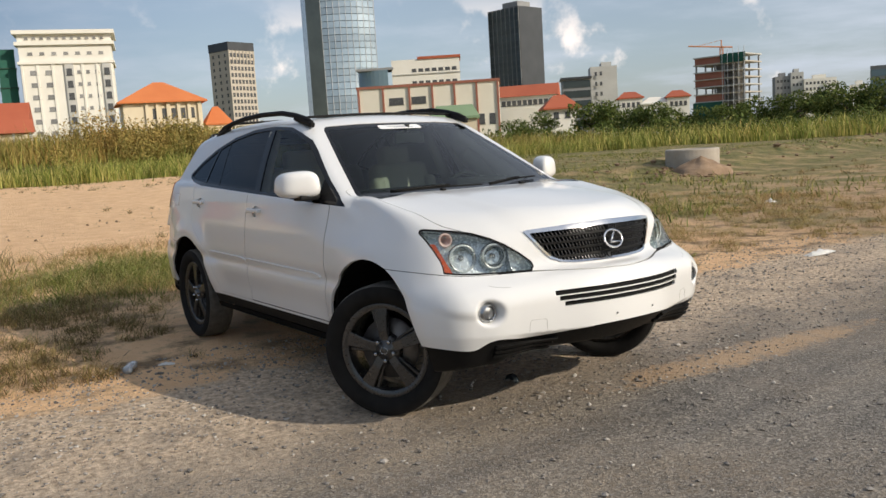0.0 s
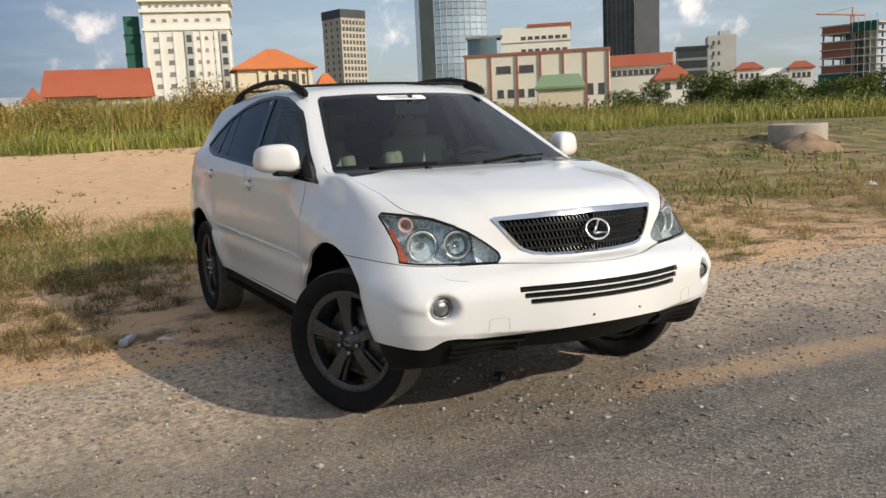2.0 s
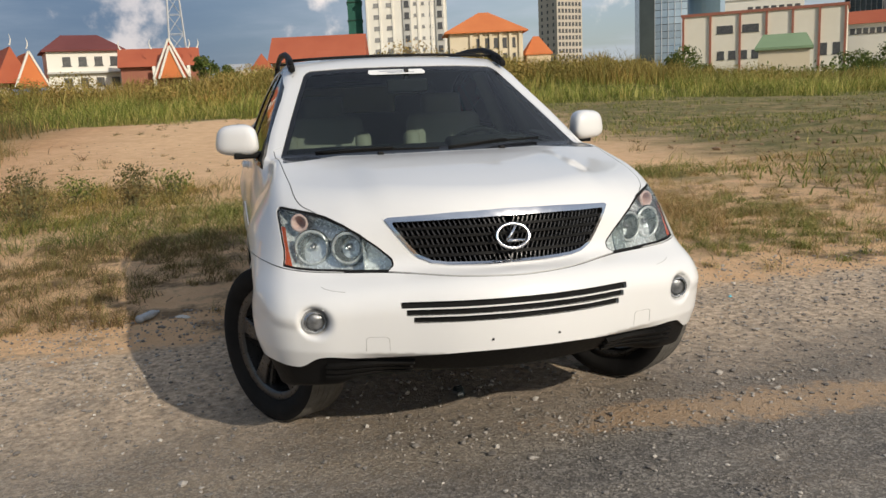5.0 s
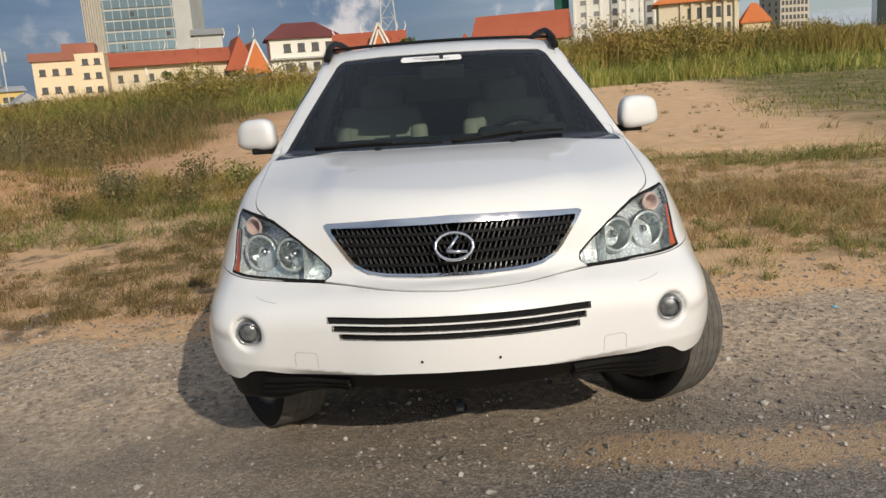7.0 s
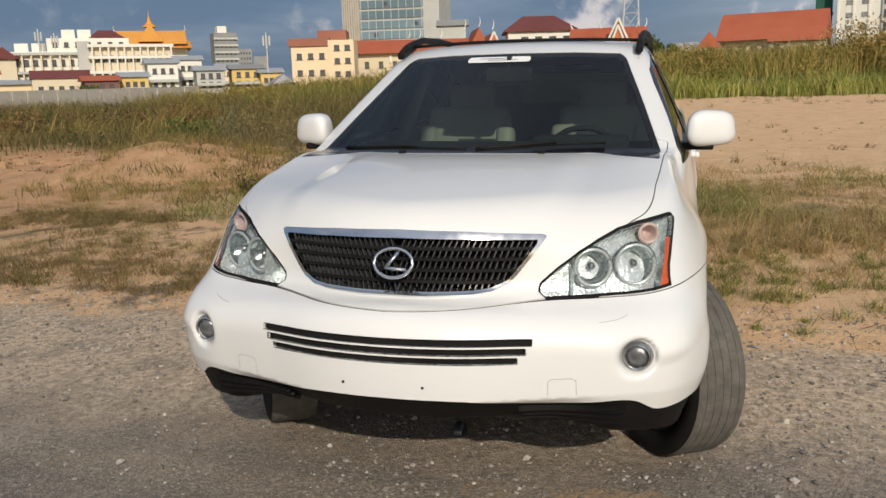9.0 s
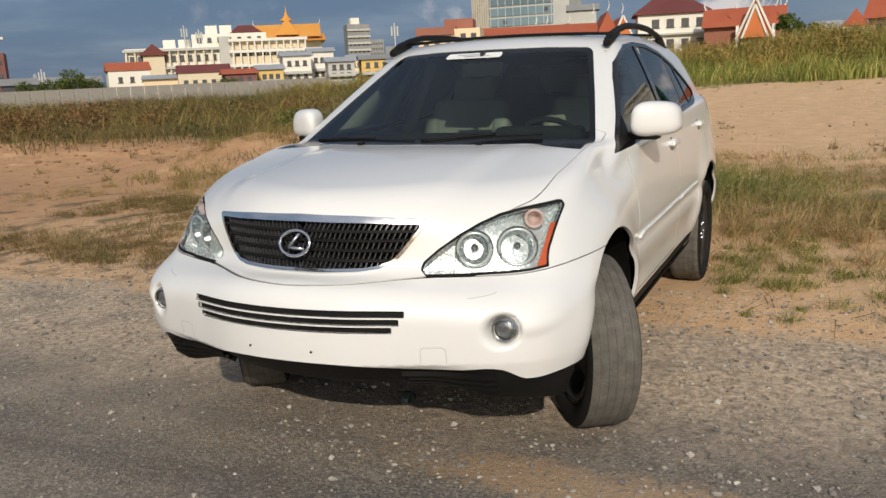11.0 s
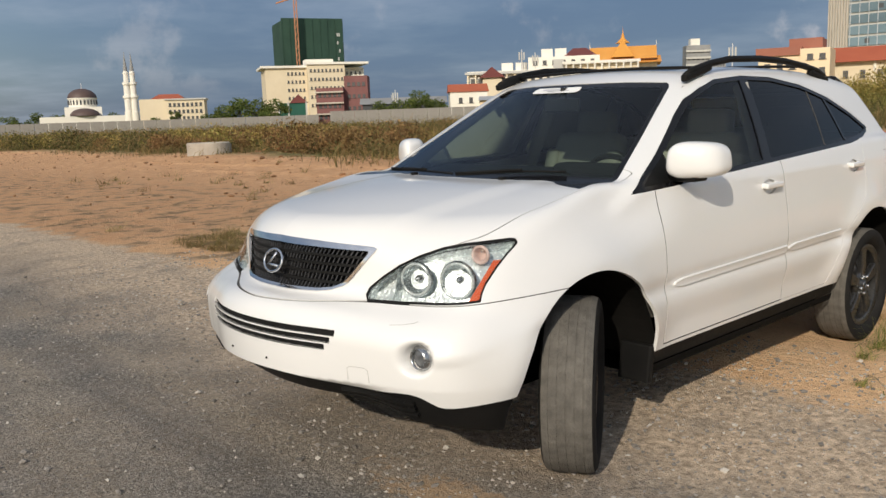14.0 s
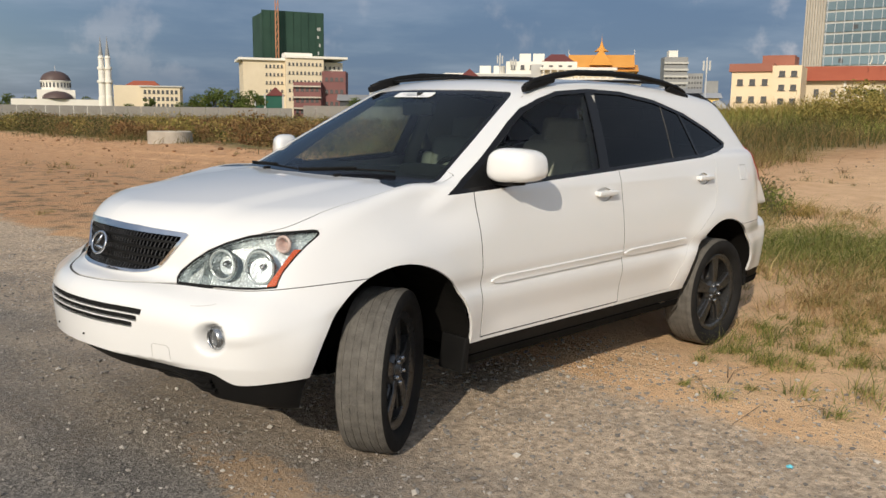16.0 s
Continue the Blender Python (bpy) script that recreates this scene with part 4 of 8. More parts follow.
# finer skin where the lamps, the grille and the slots are
nose, body = split_skin(body, lambda p: np.minimum(p[:, 0] - 0.05, 1.02 - p[:, 2]))
nose = refine(nose)
mouth, nose = split_skin(nose, lambda p: np.minimum(np.minimum(p[:, 0] - 0.55, 0.50 - p[:, 1]), p[:, 2] - 0.56))
body = join_pieces(body, nose, refine(mouth))
flank, body = split_skin(body, lambda p: np.minimum(np.minimum(p[:, 1] - 0.55, -0.3 - p[:, 0]), np.minimum(p[:, 2] - 0.36, 3.0 + p[:, 0])))
body = join_pieces(body, refine(flank))

# windscreen
ws_poly = in_polygon([(-0.9, 1.083), (0.0, 1.083), (0.45, 1.08), (0.715, 1.066), (0.63, 1.25), (0.528, 1.455), (0.50, 1.478), (0.3, 1.487), (-0.9, 1.492)])
screen, body = split_skin(body, lambda p: np.minimum(ws_poly(p[:, 1], p[:, 2]), p[:, 0] + 1.25))
# rear window
rw_poly = in_polygon([(-0.9, 1.13), (0.6, 1.15), (0.53, 1.42), (-0.9, 1.43)])
rear_glass, body = split_skin(body, lambda p: np.minimum(rw_poly(p[:, 1], p[:, 2]), -2.95 - p[:, 0]))
# side windows
dlo = in_polygon([(-0.36, 1.028), (-0.615, 1.172), (-0.88, 1.332), (-1.00, 1.398), (-1.14, 1.447), (-1.30, 1.487), (-1.58, 1.507), (-1.88, 1.501),
                  (-2.20, 1.462), (-2.49, 1.390), (-2.72, 1.30), (-2.89, 1.213), (-2.86, 1.185), (-2.765, 1.163), (-2.52, 1.133), (-1.64, 1.092), (-1.02, 1.063)])
windows, body = split_skin(body, on_side(dlo, 0.5))
# grille
gr_poly = in_polygon([(-0.3, 0.931), (0.0, 0.931), (0.20, 0.925), (0.405, 0.910), (0.418, 0.904), (0.412, 0.894), (0.346, 0.806), (0.318, 0.775), (0.276, 0.755), (0.225, 0.748), (0.1, 0.745), (-0.3, 0.745)])
grille_skin, body = split_skin(body, on_front(gr_poly))
# headlamps: outline along the corner and in height
hl_poly = in_polygon([(-0.250, 0.730), (-0.262, 0.749), (-0.245, 0.772), (-0.172, 0.815), (-0.082, 0.858), (0.015, 0.889), (0.13, 0.914), (0.24, 0.926), (0.345, 0.932), (0.455, 0.937), (0.485, 0.934), (0.492, 0.918), (0.437, 0.884), (0.385, 0.845), (0.33, 0.795), (0.310, 0.765), (0.303, 0.742), (0.20, 0.735), (0.09, 0.731), (-0.06, 0.730)])
lamp_field = lambda p: np.minimum(hl_poly(p[:, 1] - p[:, 0], p[:, 2]), p[:, 0] - 0.15)
lamp_skin, body = split_skin(body, lamp_field)
# black lower valance and sills
valance_line = lambda p: curve(p[:, 1], [0, 0.2, 0.43, 0.55, 0.685, 0.735, 0.75, 0.855, 0.95], [0.481, 0.476, 0.454, 0.449, 0.447, 0.412, 0.408, 0.416, 0.418]) - p[:, 2]
valance, body = split_skin(body, lambda p: np.minimum(valance_line(p), p[:, 0] - 0.1))
sill, body = split_skin(body, lambda p: np.minimum(0.378 - p[:, 2], 0.1 - p[:, 0]))
# slots of the lower grille
slot_skins = []
for zc, half in ((0.648, 0.410), (0.622, 0.394), (0.596, 0.372)):
    one, body = split_skin(body, lambda p: np.minimum(np.minimum(0.0105 - np.abs(p[:, 2] - zc + 0.05 * p[:, 1] ** 2), half - np.abs(p[:, 1])), p[:, 0] - 0.5))
    slot_skins.append(one)
# tail lamps
tl_poly = in_polygon([(-3.17, 1.19), (-3.27, 1.19), (-3.5, 1.06), (-3.6, 0.95), (-3.30, 0.955), (-3.235, 1.06)])
tail_skin, body = split_skin(body, on_side(tl_poly, 0.35))
# roof window
mr = in_polygon([(-1.28, -0.5), (-1.28, 0.36), (-1.34, 0.40), (-2.0, 0.40), (-2.06, 0.36), (-2.06, -0.5)])
roof_glass, body = split_skin(body, lambda p: np.minimum(mr(p[:, 0], p[:, 1]), p[:, 2] - 1.45))
# hood, front bumper, doors
hood_edge = lambda p: np.minimum(np.minimum(curve(p[:, 0], [-0.45, -0.23, 0.0, 0.13, 0.36, 0.45, 0.8], [0.735, 0.727, 0.718, 0.711, 0.690, 0.64, 0.43]) - p[:, 1], p[:, 2] - curve(p[:, 1], [0, 0.2, 0.43, 0.8], [0.722, 0.725, 0.732, 0.75])), p[:, 0] + 0.46)
hood, hood_gap, body = cut_panel(body, hood_edge)
bumper_edge = lambda p: np.minimum(curve(p[:, 1], [0, 0.2, 0.43, 0.70, 0.9], [0.723, 0.726, 0.730, 0.730, 0.752]) - p[:, 2], p[:, 0])
front_bumper, bumper_gap, body = cut_panel(body, bumper_edge)
fd_poly = in_polygon([(-0.505, 1.10), (-0.52, 0.60), (-0.535, 0.395), (-1.615, 0.395), (-1.60, 1.2)])
rd_poly = in_polygon([(-1.60, 1.2), (-1.615, 0.395), (-2.13, 0.395), (-2.20, 0.52), (-2.30, 0.665), (-2.45, 0.76), (-2.56, 0.83), (-2.62, 0.93), (-2.66, 1.25)])
below_glass = lambda p: 1.02 + 0.042 * (-0.36 - p[:, 0]) - p[:, 2]
front_door, fd_gap, body = cut_panel(body, lambda p: np.minimum(on_side(fd_poly)(p), below_glass(p) + 0.03), 0.0030)
rear_door, rd_gap, body = cut_panel(body, lambda p: np.minimum(on_side(rd_poly)(p), below_glass(p) + 0.03))
dish = lambda hx, hz: (lambda p: 1 - np.hypot((p[:, 0] - hx) / 0.066, (p[:, 2] - hz + 0.006) / 0.034))
front_dish, front_door = split_skin(front_door, dish(-1.445, 0.983))
rear_dish, rear_door = split_skin(rear_door, dish(-2.47, 1.017))
rb_edge = lambda p: np.minimum(0.715 - p[:, 2], -2.75 - p[:, 0])
rear_bumper, rb_gap, body = cut_panel(body, rb_edge)
filler = lambda p: np.minimum(0.050 - np.abs(p[:, 0] + 2.99), 0.045 - np.abs(p[:, 2] - 1.03))
filler_door, filler_gap, body = cut_panel(body, lambda p: np.minimum(filler(p), p[:, 1] - 0.4), 0.0018)

panel("body_shell", body, M["paint"], car, label="white pearl body shell with roof and quarter panels")
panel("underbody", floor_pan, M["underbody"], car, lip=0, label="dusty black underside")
hood_ob = panel("hood", hood, M["paint"], car, label="white domed hood")
for s in (1, -1):
    gap_line(hood_gap, M["seam"], hood_ob, s, -0.005)
bumper_ob = panel("front_bumper", front_bumper, M["paint"], car, label="white front bumper with three dark slots")
for s in (1, -1):
    gap_line(bumper_gap, M["seam"], bumper_ob, s, -0.005)
rear_bumper_ob = panel("rear_bumper", rear_bumper, M["paint"], car)
for s in (1, -1):
    gap_line(rb_gap, M["gap"], rear_bumper_ob, s, -0.006)
valance_ob = panel("lower_valance", valance, M["black_plastic"], car, off=-0.012, label="black ribbed plastic valance under the bumper")
for i in range(3):
    rib, _ = split_skin(valance, lambda p: np.minimum(np.minimum(0.006 - np.abs(p[:, 2] - 0.415 + 0.022 * i), np.abs(p[:, 1]) - 0.36), 0.66 - np.abs(p[:, 1])))
    for s in (1, -1):
        panel("rib", rib, M["black_plastic"], valance_ob, side=s, off=0.004, lip=0.02)
for one in slot_skins:
    panel("slot", one, M["gap"], bumper_ob, off=-0.016, lip=-0.014, label="dark recessed slot")
panel("windscreen_border", split_skin(screen, lambda p: 0.02 - ws_poly(p[:, 1], p[:, 2]))[0], M["gloss_black"], car, off=-0.003, lip=0.01, label="black printed border of the windscreen")
screen_ob = panel("windscreen", split_skin(screen, lambda p: ws_poly(p[:, 1], p[:, 2]) - 0.02)[0], M["windscreen"], car, off=-0.003, lip=0, label="slightly tinted windscreen")
panel("rear_window", rear_glass, M["dark_glass"], car, off=-0.003, lip=0)
panel("roof_window", roof_glass, M["gloss_black"], car, off=-0.002, lip=0.01, label="dark glass sunroof")
for s in (1, -1):
    sill_mid, sill_back = split_skin(sill, lambda p: p[:, 0] + 2.6)
    panel("sill_cover", sill_mid, M["black_plastic"], car, side=s, off=-0.006, label="black plastic sill cladding")
    panel("rear_apron", sill_back, M["black_plastic"], car, side=s, off=-0.006, label="black lower rear apron")
    panel("tail_lamp", tail_skin, M["red_lens"], car, side=s, off=0.004, label="red tail lamp")
    panel("fuel_flap", filler_door, M["paint"], car, side=s) if s > 0 else panel("quarter_flap", filler_door, M["paint"], car, side=s, lip=0)
    gap_line(filler_gap, M["seal"], car, s, -0.004)
    fd = panel("front_door", front_door, M["paint"], car, side=s, label="white front door")
    rd = panel("rear_door", rear_door, M["paint"], car, side=s, label="white rear door")
    gap_line(fd_gap, M["gap"], fd, s, -0.0015)
    gap_line(rd_gap, M["seal"], rd, s, -0.0015)
    # glass and dark frames of the doors
    frame_ring, glass_all = split_skin(windows, lambda p: 0.020 - dlo(p[:, 0], p[:, 2]))
    panel("window_frame", frame_ring, M["gloss_black"], fd, side=s, off=-0.002, lip=0.012, label="black window surround")
    line = lambda x0, x1: (lambda p: p[:, 0] - (x0 + (x1 - x0) * (p[:, 2] - 1.09) / 0.39))
    sail, rest = split_skin(glass_all, lambda p: p[:, 0] + 0.66)
    front_pane, rest = split_skin(rest, line(-1.455, -1.545))
    pillar, rest = split_skin(rest, line(-1.535, -1.625))
    rear_pane, rest = split_skin(rest, line(-2.190, -2.262))
    bar, rest = split_skin(rest, line(-2.196, -2.268))
    vent_pane, rest = split_skin(rest, line(-2.505, -2.395))
    bar_b, quarter_pane = split_skin(rest, line(-2.53, -2.42))
    panel("sail_panel", sail, M["black_plastic"], fd, side=s, off=-0.003, lip=0.01, label="black triangular mirror base")
    panel("side_window", front_pane, M["front_glass"], fd, side=s, off=-0.008, lip=0, label="lightly tinted side window")
    panel("pillar_cover", pillar, M["gloss_black"], fd, side=s, off=-0.003, lip=0.01, label="gloss black pillar cover")
    panel("side_window", rear_pane, M["dark_glass"], rd, side=s, off=-0.008, lip=0, label="dark tinted side window")
    panel("glass_divider", bar, M["seam"] if s > 0 else M["gloss_black"], rd, side=s, off=-0.006, lip=0.004)
    panel("vent_window", vent_pane, M["dark_glass"], rd, side=s, off=-0.008, lip=0, label="dark tinted corner window")
    panel("glass_divider", bar_b, M["gloss_black"], rd, side=s, off=-0.004, lip=0.01)
    panel("quarter_window", quarter_pane, M["dark_glass"], car, side=s, off=-0.008, lip=0, label="dark tinted quarter window")
    # door mouldings
    mould_line = lambda p: p[:, 2] - (0.643 + 0.0135 * (-0.57 - p[:, 0]))
    for door, piece, a, b in ((fd, front_door, -0.58, -1.605), (rd, rear_door, -1.62, -2.245)):
        strip, _ = split_skin(piece, lambda p: np.minimum(0.019 * np.sqrt(np.clip((a - p[:, 0]) / 0.07, 0.0, 1)) - 0.001 - np.abs(mould_line(p)), np.minimum(a - p[:, 0], p[:, 0] - b)))
        panel("side_moulding", strip, M["paint"], door, side=s, off=0.010, lip=0.013, label="white protective strip")
    # door handles: a dished cup and a bar over it
    for door, hx, hz, hy, cup in ((fd, -1.445, 0.983, 0.850, front_dish), (rd, -2.47, 1.017, 0.840, rear_dish)):
        panel("handle_dish", cup, M["paint"], door, side=s, off=-0.013, lip=-0.013)
        bm = bmesh.new()
        block(bm, (0.165 * K, 0.020 * K, 0.027 * K), (hx * K, s * (hy + 0.014) * K, hz * K), (0, 0, 0), 0.0098 * K, 4)
        for dx in (-0.062, 0.062):
            block(bm, (0.03 * K, 0.04 * K, 0.026 * K), ((hx + dx) * K, s * hy * K, hz * K), (0, 0, 0), 0.008 * K)
        for f in bm.faces:
            f.smooth = True
        part("door_handle", bm, M["paint"], door, "white bar handle")
    # door mirror: rounded shell on a dark foot
    bm = bmesh.new()
    bmesh.ops.create_icosphere(bm, subdivisions=4, radius=1)
    for v in bm.verts:
        c = v.co
        sx, sy, sz = (math.copysign(abs(q) ** 0.62, q) for q in c)
        wide = 1 - 0.10 * sz - 0.05 * sy
        v.co = Vector(((-0.68 - (0.03 if s < 0 else 0.0) + 0.080 * sx - 0.05 * sy) * K, s * (0.908 - (0.008 if s < 0 else 0.0) + 0.099 * sy * wide) * K, (1.150 + 0.074 * sz * (1 - 0.08 * sy)) * K))
    for f in bm.faces:
        f.smooth = True
    mirror_ob = part("door_mirror", bm, M["paint"], fd, "white door mirror shell")
    bm = bmesh.new()
    block(bm, (0.10 * K, 0.16 * K, 0.030 * K), (-0.685 * K, s * 0.835 * K, 1.076 * K), (0, 0, 0), 0.01 * K)
    part("mirror_foot", bm, M["black_plastic"], fd, "black mirror foot")
    # roof rail: black bar on feet
    rail = [(-1.10, 1.506), (-1.18, 1.532), (-1.32, 1.562), (-1.5, 1.586), (-1.8, 1.594), (-2.1, 1.587), (-2.35, 1.565), (-2.52, 1.541), (-2.62, 1.515)]
    pts = [(x * K, s * (0.590 - 0.012 * abs(x + 1.8)) * K, z * K) for x, z in rail]
    v, f = tube(pts, lambda t: (0.017 if 0.1 < t < 0.9 else 0.013) * K, 10)
    rail_ob = part("roof_rail", mesh_of("roof_rail", v, f, M["black_plastic"], True), M["black_plastic"], car, "black roof rail")
    for x, z in ((-1.20, 1.528), (-2.53, 1.520)):
        bm = bmesh.new()
        block(bm, (0.24 * K, 0.036 * K, 0.036 * K), (x * K, s * 0.583 * K, (z - 0.010) * K), (0, 14 if x > -2 else -12, 0), 0.016 * K, 3)
        part("rail_foot", bm, M["black_plastic"], rail_ob)

# flat cross bars between the rails
for x, z in ((-1.27, 1.542), (-2.28, 1.562)):
    v, f = tube([(x * K, y * K, (z + 0.016 * (1 - (y / 0.575) ** 2)) * K) for y in np.linspace(-0.575, 0.575, 13)], 0.008 * K, 8)
    v = [((p_[0] - x * K) * 2.0 + x * K, p_[1], p_[2]) for p_ in v]
    part("cross_bar", mesh_of("cross_bar", v, f, M["black_plastic"], True), None, car, "flat black cross bar between the roof rails")

# rear spoiler
bm = bmesh.new()
block(bm, (0.26 * K, 1.06 * K, 0.035 * K), (-3.03 * K, 0, 1.468 * K), (0, -17, 0), 0.015 * K, 3)
part("spoiler", bm, M["gloss_black"], car, "dark roof spoiler")

# grille: chrome frame, dark back, slats and fins, badge
g_in = lambda p: gr_poly(p[:, 1], p[:, 2])
chrome_w = lambda p: 0.010 + 0.014 * step(p[:, 2], 0.88, 0.915)
chrome_ring, grille_in = split_skin(grille_skin, lambda p: chrome_w(p) - g_in(p))
grille_ob = panel("grille", grille_in, M["gap"], car, off=-0.055, lip=-0.05, label="black slatted grille in a chrome frame")
panel("grille_frame", chrome_ring, M["chrome"], grille_ob, off=0.006, lip=0.03, label="chrome frame")
for zc in (0.785, 0.817, 0.849, 0.880):
    slat, _ = split_skin(grille_in, lambda p: 0.0045 - np.abs(p[:, 2] - zc + 0.05 * p[:, 1] ** 2))
    panel("slat", slat, M["black_plastic"], grille_ob, off=-0.006, lip=0.03)
for k in range(0, 25):
    fin, _ = split_skin(grille_in, lambda p: 0.0023 - np.abs(p[:, 1] - 0.0175 * k - 0.38 * (p[:, 2] - 0.85)))
    if len(fin[1]):
        for s in (1, -1):
            panel("fin", fin, M["grille_fin"], grille_ob, side=s, off=-0.012, lip=0.026)
e = [(0.722 * K, 0.058 * K * math.cos(a), (0.842 + 0.040 * math.sin(a)) * K) for a in np.linspace(0, 2 * math.pi, 40, endpoint=False)]
tilt = lambda p: (p[0] - 0.35 * (p[2] - 0.845 * K), p[1], p[2])
v, f = tube([tilt((p[0] + 0.055 * K, p[1], p[2])) for p in e], 0.0056 * K, 8, True)
badge = part("badge", mesh_of("badge", v, f, M["chrome"], True), M["chrome"], grille_ob, "oval chrome badge")
bars = [[(0.777, 0.013, 0.872), (0.777, -0.007, 0.846), (0.777, -0.024, 0.827)], [(0.777, -0.024, 0.827), (0.777, 0.0, 0.826), (0.777, 0.040, 0.825)]]
for line3 in bars:
    v, f = tube([tilt((x * K, y * K, z * K)) for x, y, z in line3], 0.0060 * K, 8)
    part("badge_bar", mesh_of("badge_bar", v, f, M["chrome"], True), M["chrome"], grille_ob)

# headlamps
for s in (1, -1):
    rim_piece, inner = split_skin(lamp_skin, lambda p: 0.008 - hl_poly(p[:, 1] - p[:, 0], p[:, 2]))
    lamp = panel("headlamp", inner, M["silver"], car, side=s, off=-0.062, lip=-0.058, label="clear headlamp with silver reflectors")
    panel("lamp_seal", rim_piece, M["gap"], lamp, side=s, off=-0.002, lip=0.02)
    amber_piece, clear_piece = split_skin(inner, lambda p: np.minimum((p[:, 1] - p[:, 0]) - (0.243 + 1.0 * (p[:, 2] - 0.745)), 0.872 - p[:, 2]))
    panel("side_reflector", amber_piece, M["amber"], lamp, side=s, off=-0.006, lip=0, label="amber side reflector")
    panel("lens", inner, M["lens"], lamp, side=s, off=0.001, lip=0).visible_shadow = False
    for bx, by, bz, r, kind in ((0.470, 0.664, 0.800, 0.060, "projector"), (0.552, 0.545, 0.803, 0.054, "reflector"), (0.395, 0.700, 0.883, 0.024, "signal")):
        prof = [(0.0, -0.045), (r * 0.55, -0.040), (r * 0.85, -0.018), (r, 0.0), (r + 0.006, 0.004), (r + 0.010, -0.004)]
        v, f = lathe([(a * K, b * K) for a, b in prof], 22)
        bowl = part("reflector_bowl", mesh_of("reflector_bowl", v, f, M["bowl"] if kind != "signal" else M["bulb"], kind == "signal"), None, lamp, "chrome reflector bowl" if kind != "signal" else "orange turn signal bowl")
        aim = Vector((0.92, 0.36 * s, 0.02)).normalized()
        bowl.matrix_local = Matrix.Translation((bx * K, s * by * K, bz * K)) @ aim.to_track_quat("Y", "Z").to_matrix().to_4x4()
        if kind != "signal":
            v, f = tube([(r * K * math.cos(a), 0.003 * K, r * K * math.sin(a)) for a in np.linspace(0, 2 * math.pi, 36, endpoint=False)], 0.0055 * K, 7, True)
            part("lamp_rim", mesh_of("lamp_rim", v, f, M["bright_ring"], True), None, bowl, "bright round rim")
            v, f = lathe([(0.0, -0.006 * K), (0.010 * K, -0.010 * K), (0.013 * K, -0.02 * K), (0.013 * K, -0.045 * K)], 16)
            part("bulb_cap", mesh_of("bulb_cap", v, f, M["lamp_ring"], True), None, bowl, "small metal bulb cap")
        if kind == "projector":
            v, f = lathe([(0.0, 0.014 * K), (0.018 * K, 0.010 * K), (0.030 * K, -0.002 * K), (0.036 * K, 0.004 * K), (0.040 * K, -0.004 * K), (0.040 * K, -0.03 * K)], 28)
            ball = part("projector_lens", mesh_of("projector_lens", v, f, M["projector"], True), None, lamp, "round projector lens")
            ball.matrix_local = bowl.matrix_local.copy()
# fog lamps
for s in (1, -1):
    at = Matrix.Translation((0.676 * K, s * 0.687 * K, 0.576 * K)) @ Matrix.Rotation(radians(-90), 4, "Z") @ Matrix.Scale(0.86, 4)
    v, f = lathe([(0.037 * K, 0.004 * K), (0.039 * K, 0.010 * K), (0.041 * K, 0.010 * K), (0.044 * K, 0.004 * K), (0.050 * K, -0.003 * K), (0.053 * K, -0.02 * K)], 32)
    fog = part("fog_lamp", mesh_of("fog_lamp", v, f, M["lamp_ring"], True), None, bumper_ob, "round fog lamp with chrome ring")
    fog.matrix_local = at
    v, f = lathe([(0.0, 0.006 * K), (0.018 * K, 0.005 * K), (0.030 * K, 0.001 * K), (0.038 * K, -0.006 * K)], 32)
    o = part("lamp_glass", mesh_of("lamp_glass", v, f, M["fog_glass"], True), None, bumper_ob, "grey fog lamp glass")
    o.matrix_local = at
    # outlines of the tow-hook and washer covers
    for outline in ([(0.452, 0.480), (0.452, 0.523), (0.460, 0.531), (0.512, 0.531), (0.522, 0.523), (0.524, 0.480)], [(0.585, 0.688), (0.625, 0.688), (0.650, 0.697), (0.662, 0.712)]):
        fine = []
        for (ya, za), (yb, zb) in zip(outline, outline[1:]):
            fine += [(ya + (yb - ya) * t, za + (zb - za) * t) for t in np.linspace(0, 1, 6)]
        q = settle_on_form(np.array([(0.92 - 0.6 * y * y, y, z) for y, z in fine]), 6)
        v, f = tube([(x * K, s * y * K, z * K) for x, y, z in q], 0.0011 * K, 5)
        part("cover_seam", mesh_of("cover_seam", v, f, M["seal"]), None, bumper_ob)
for y in (-0.118, 0.118):
    bm = bmesh.new()
    bmesh.ops.create_icosphere(bm, subdivisions=2, radius=0.0042 * K)
    o = part("plate_bolt", bm, M["gap"], bumper_ob)
    o.matrix_local = Matrix.Translation(((0.912 - 0.6 * y * y) * K, y * K, 0.518 * K))

# washer jets and wipers
for y in (-0.285, 0.275):
    bm = bmesh.new()
    block(bm, (0.03 * K, 0.026 * K, 0.018 * K), (-0.185 * K, y * K, 1.084 * K), (0, 0, 0), 0.006 * K)
    part("washer_jet", bm, M["black_plastic"], hood_ob, "small black washer jet")


def on_screen(y, z, off=0.012):
    p = settle_on_form(np.array([[-0.20 - 2.02 * (z - 1.09) - 0.42 * y * y, abs(y), z]]), 6)
    n = form_normals(p)
    q = (p + n / np.linalg.norm(n) * off)[0]
    return (q[0] * K, math.copysign(q[1], y) * K, q[2] * K)


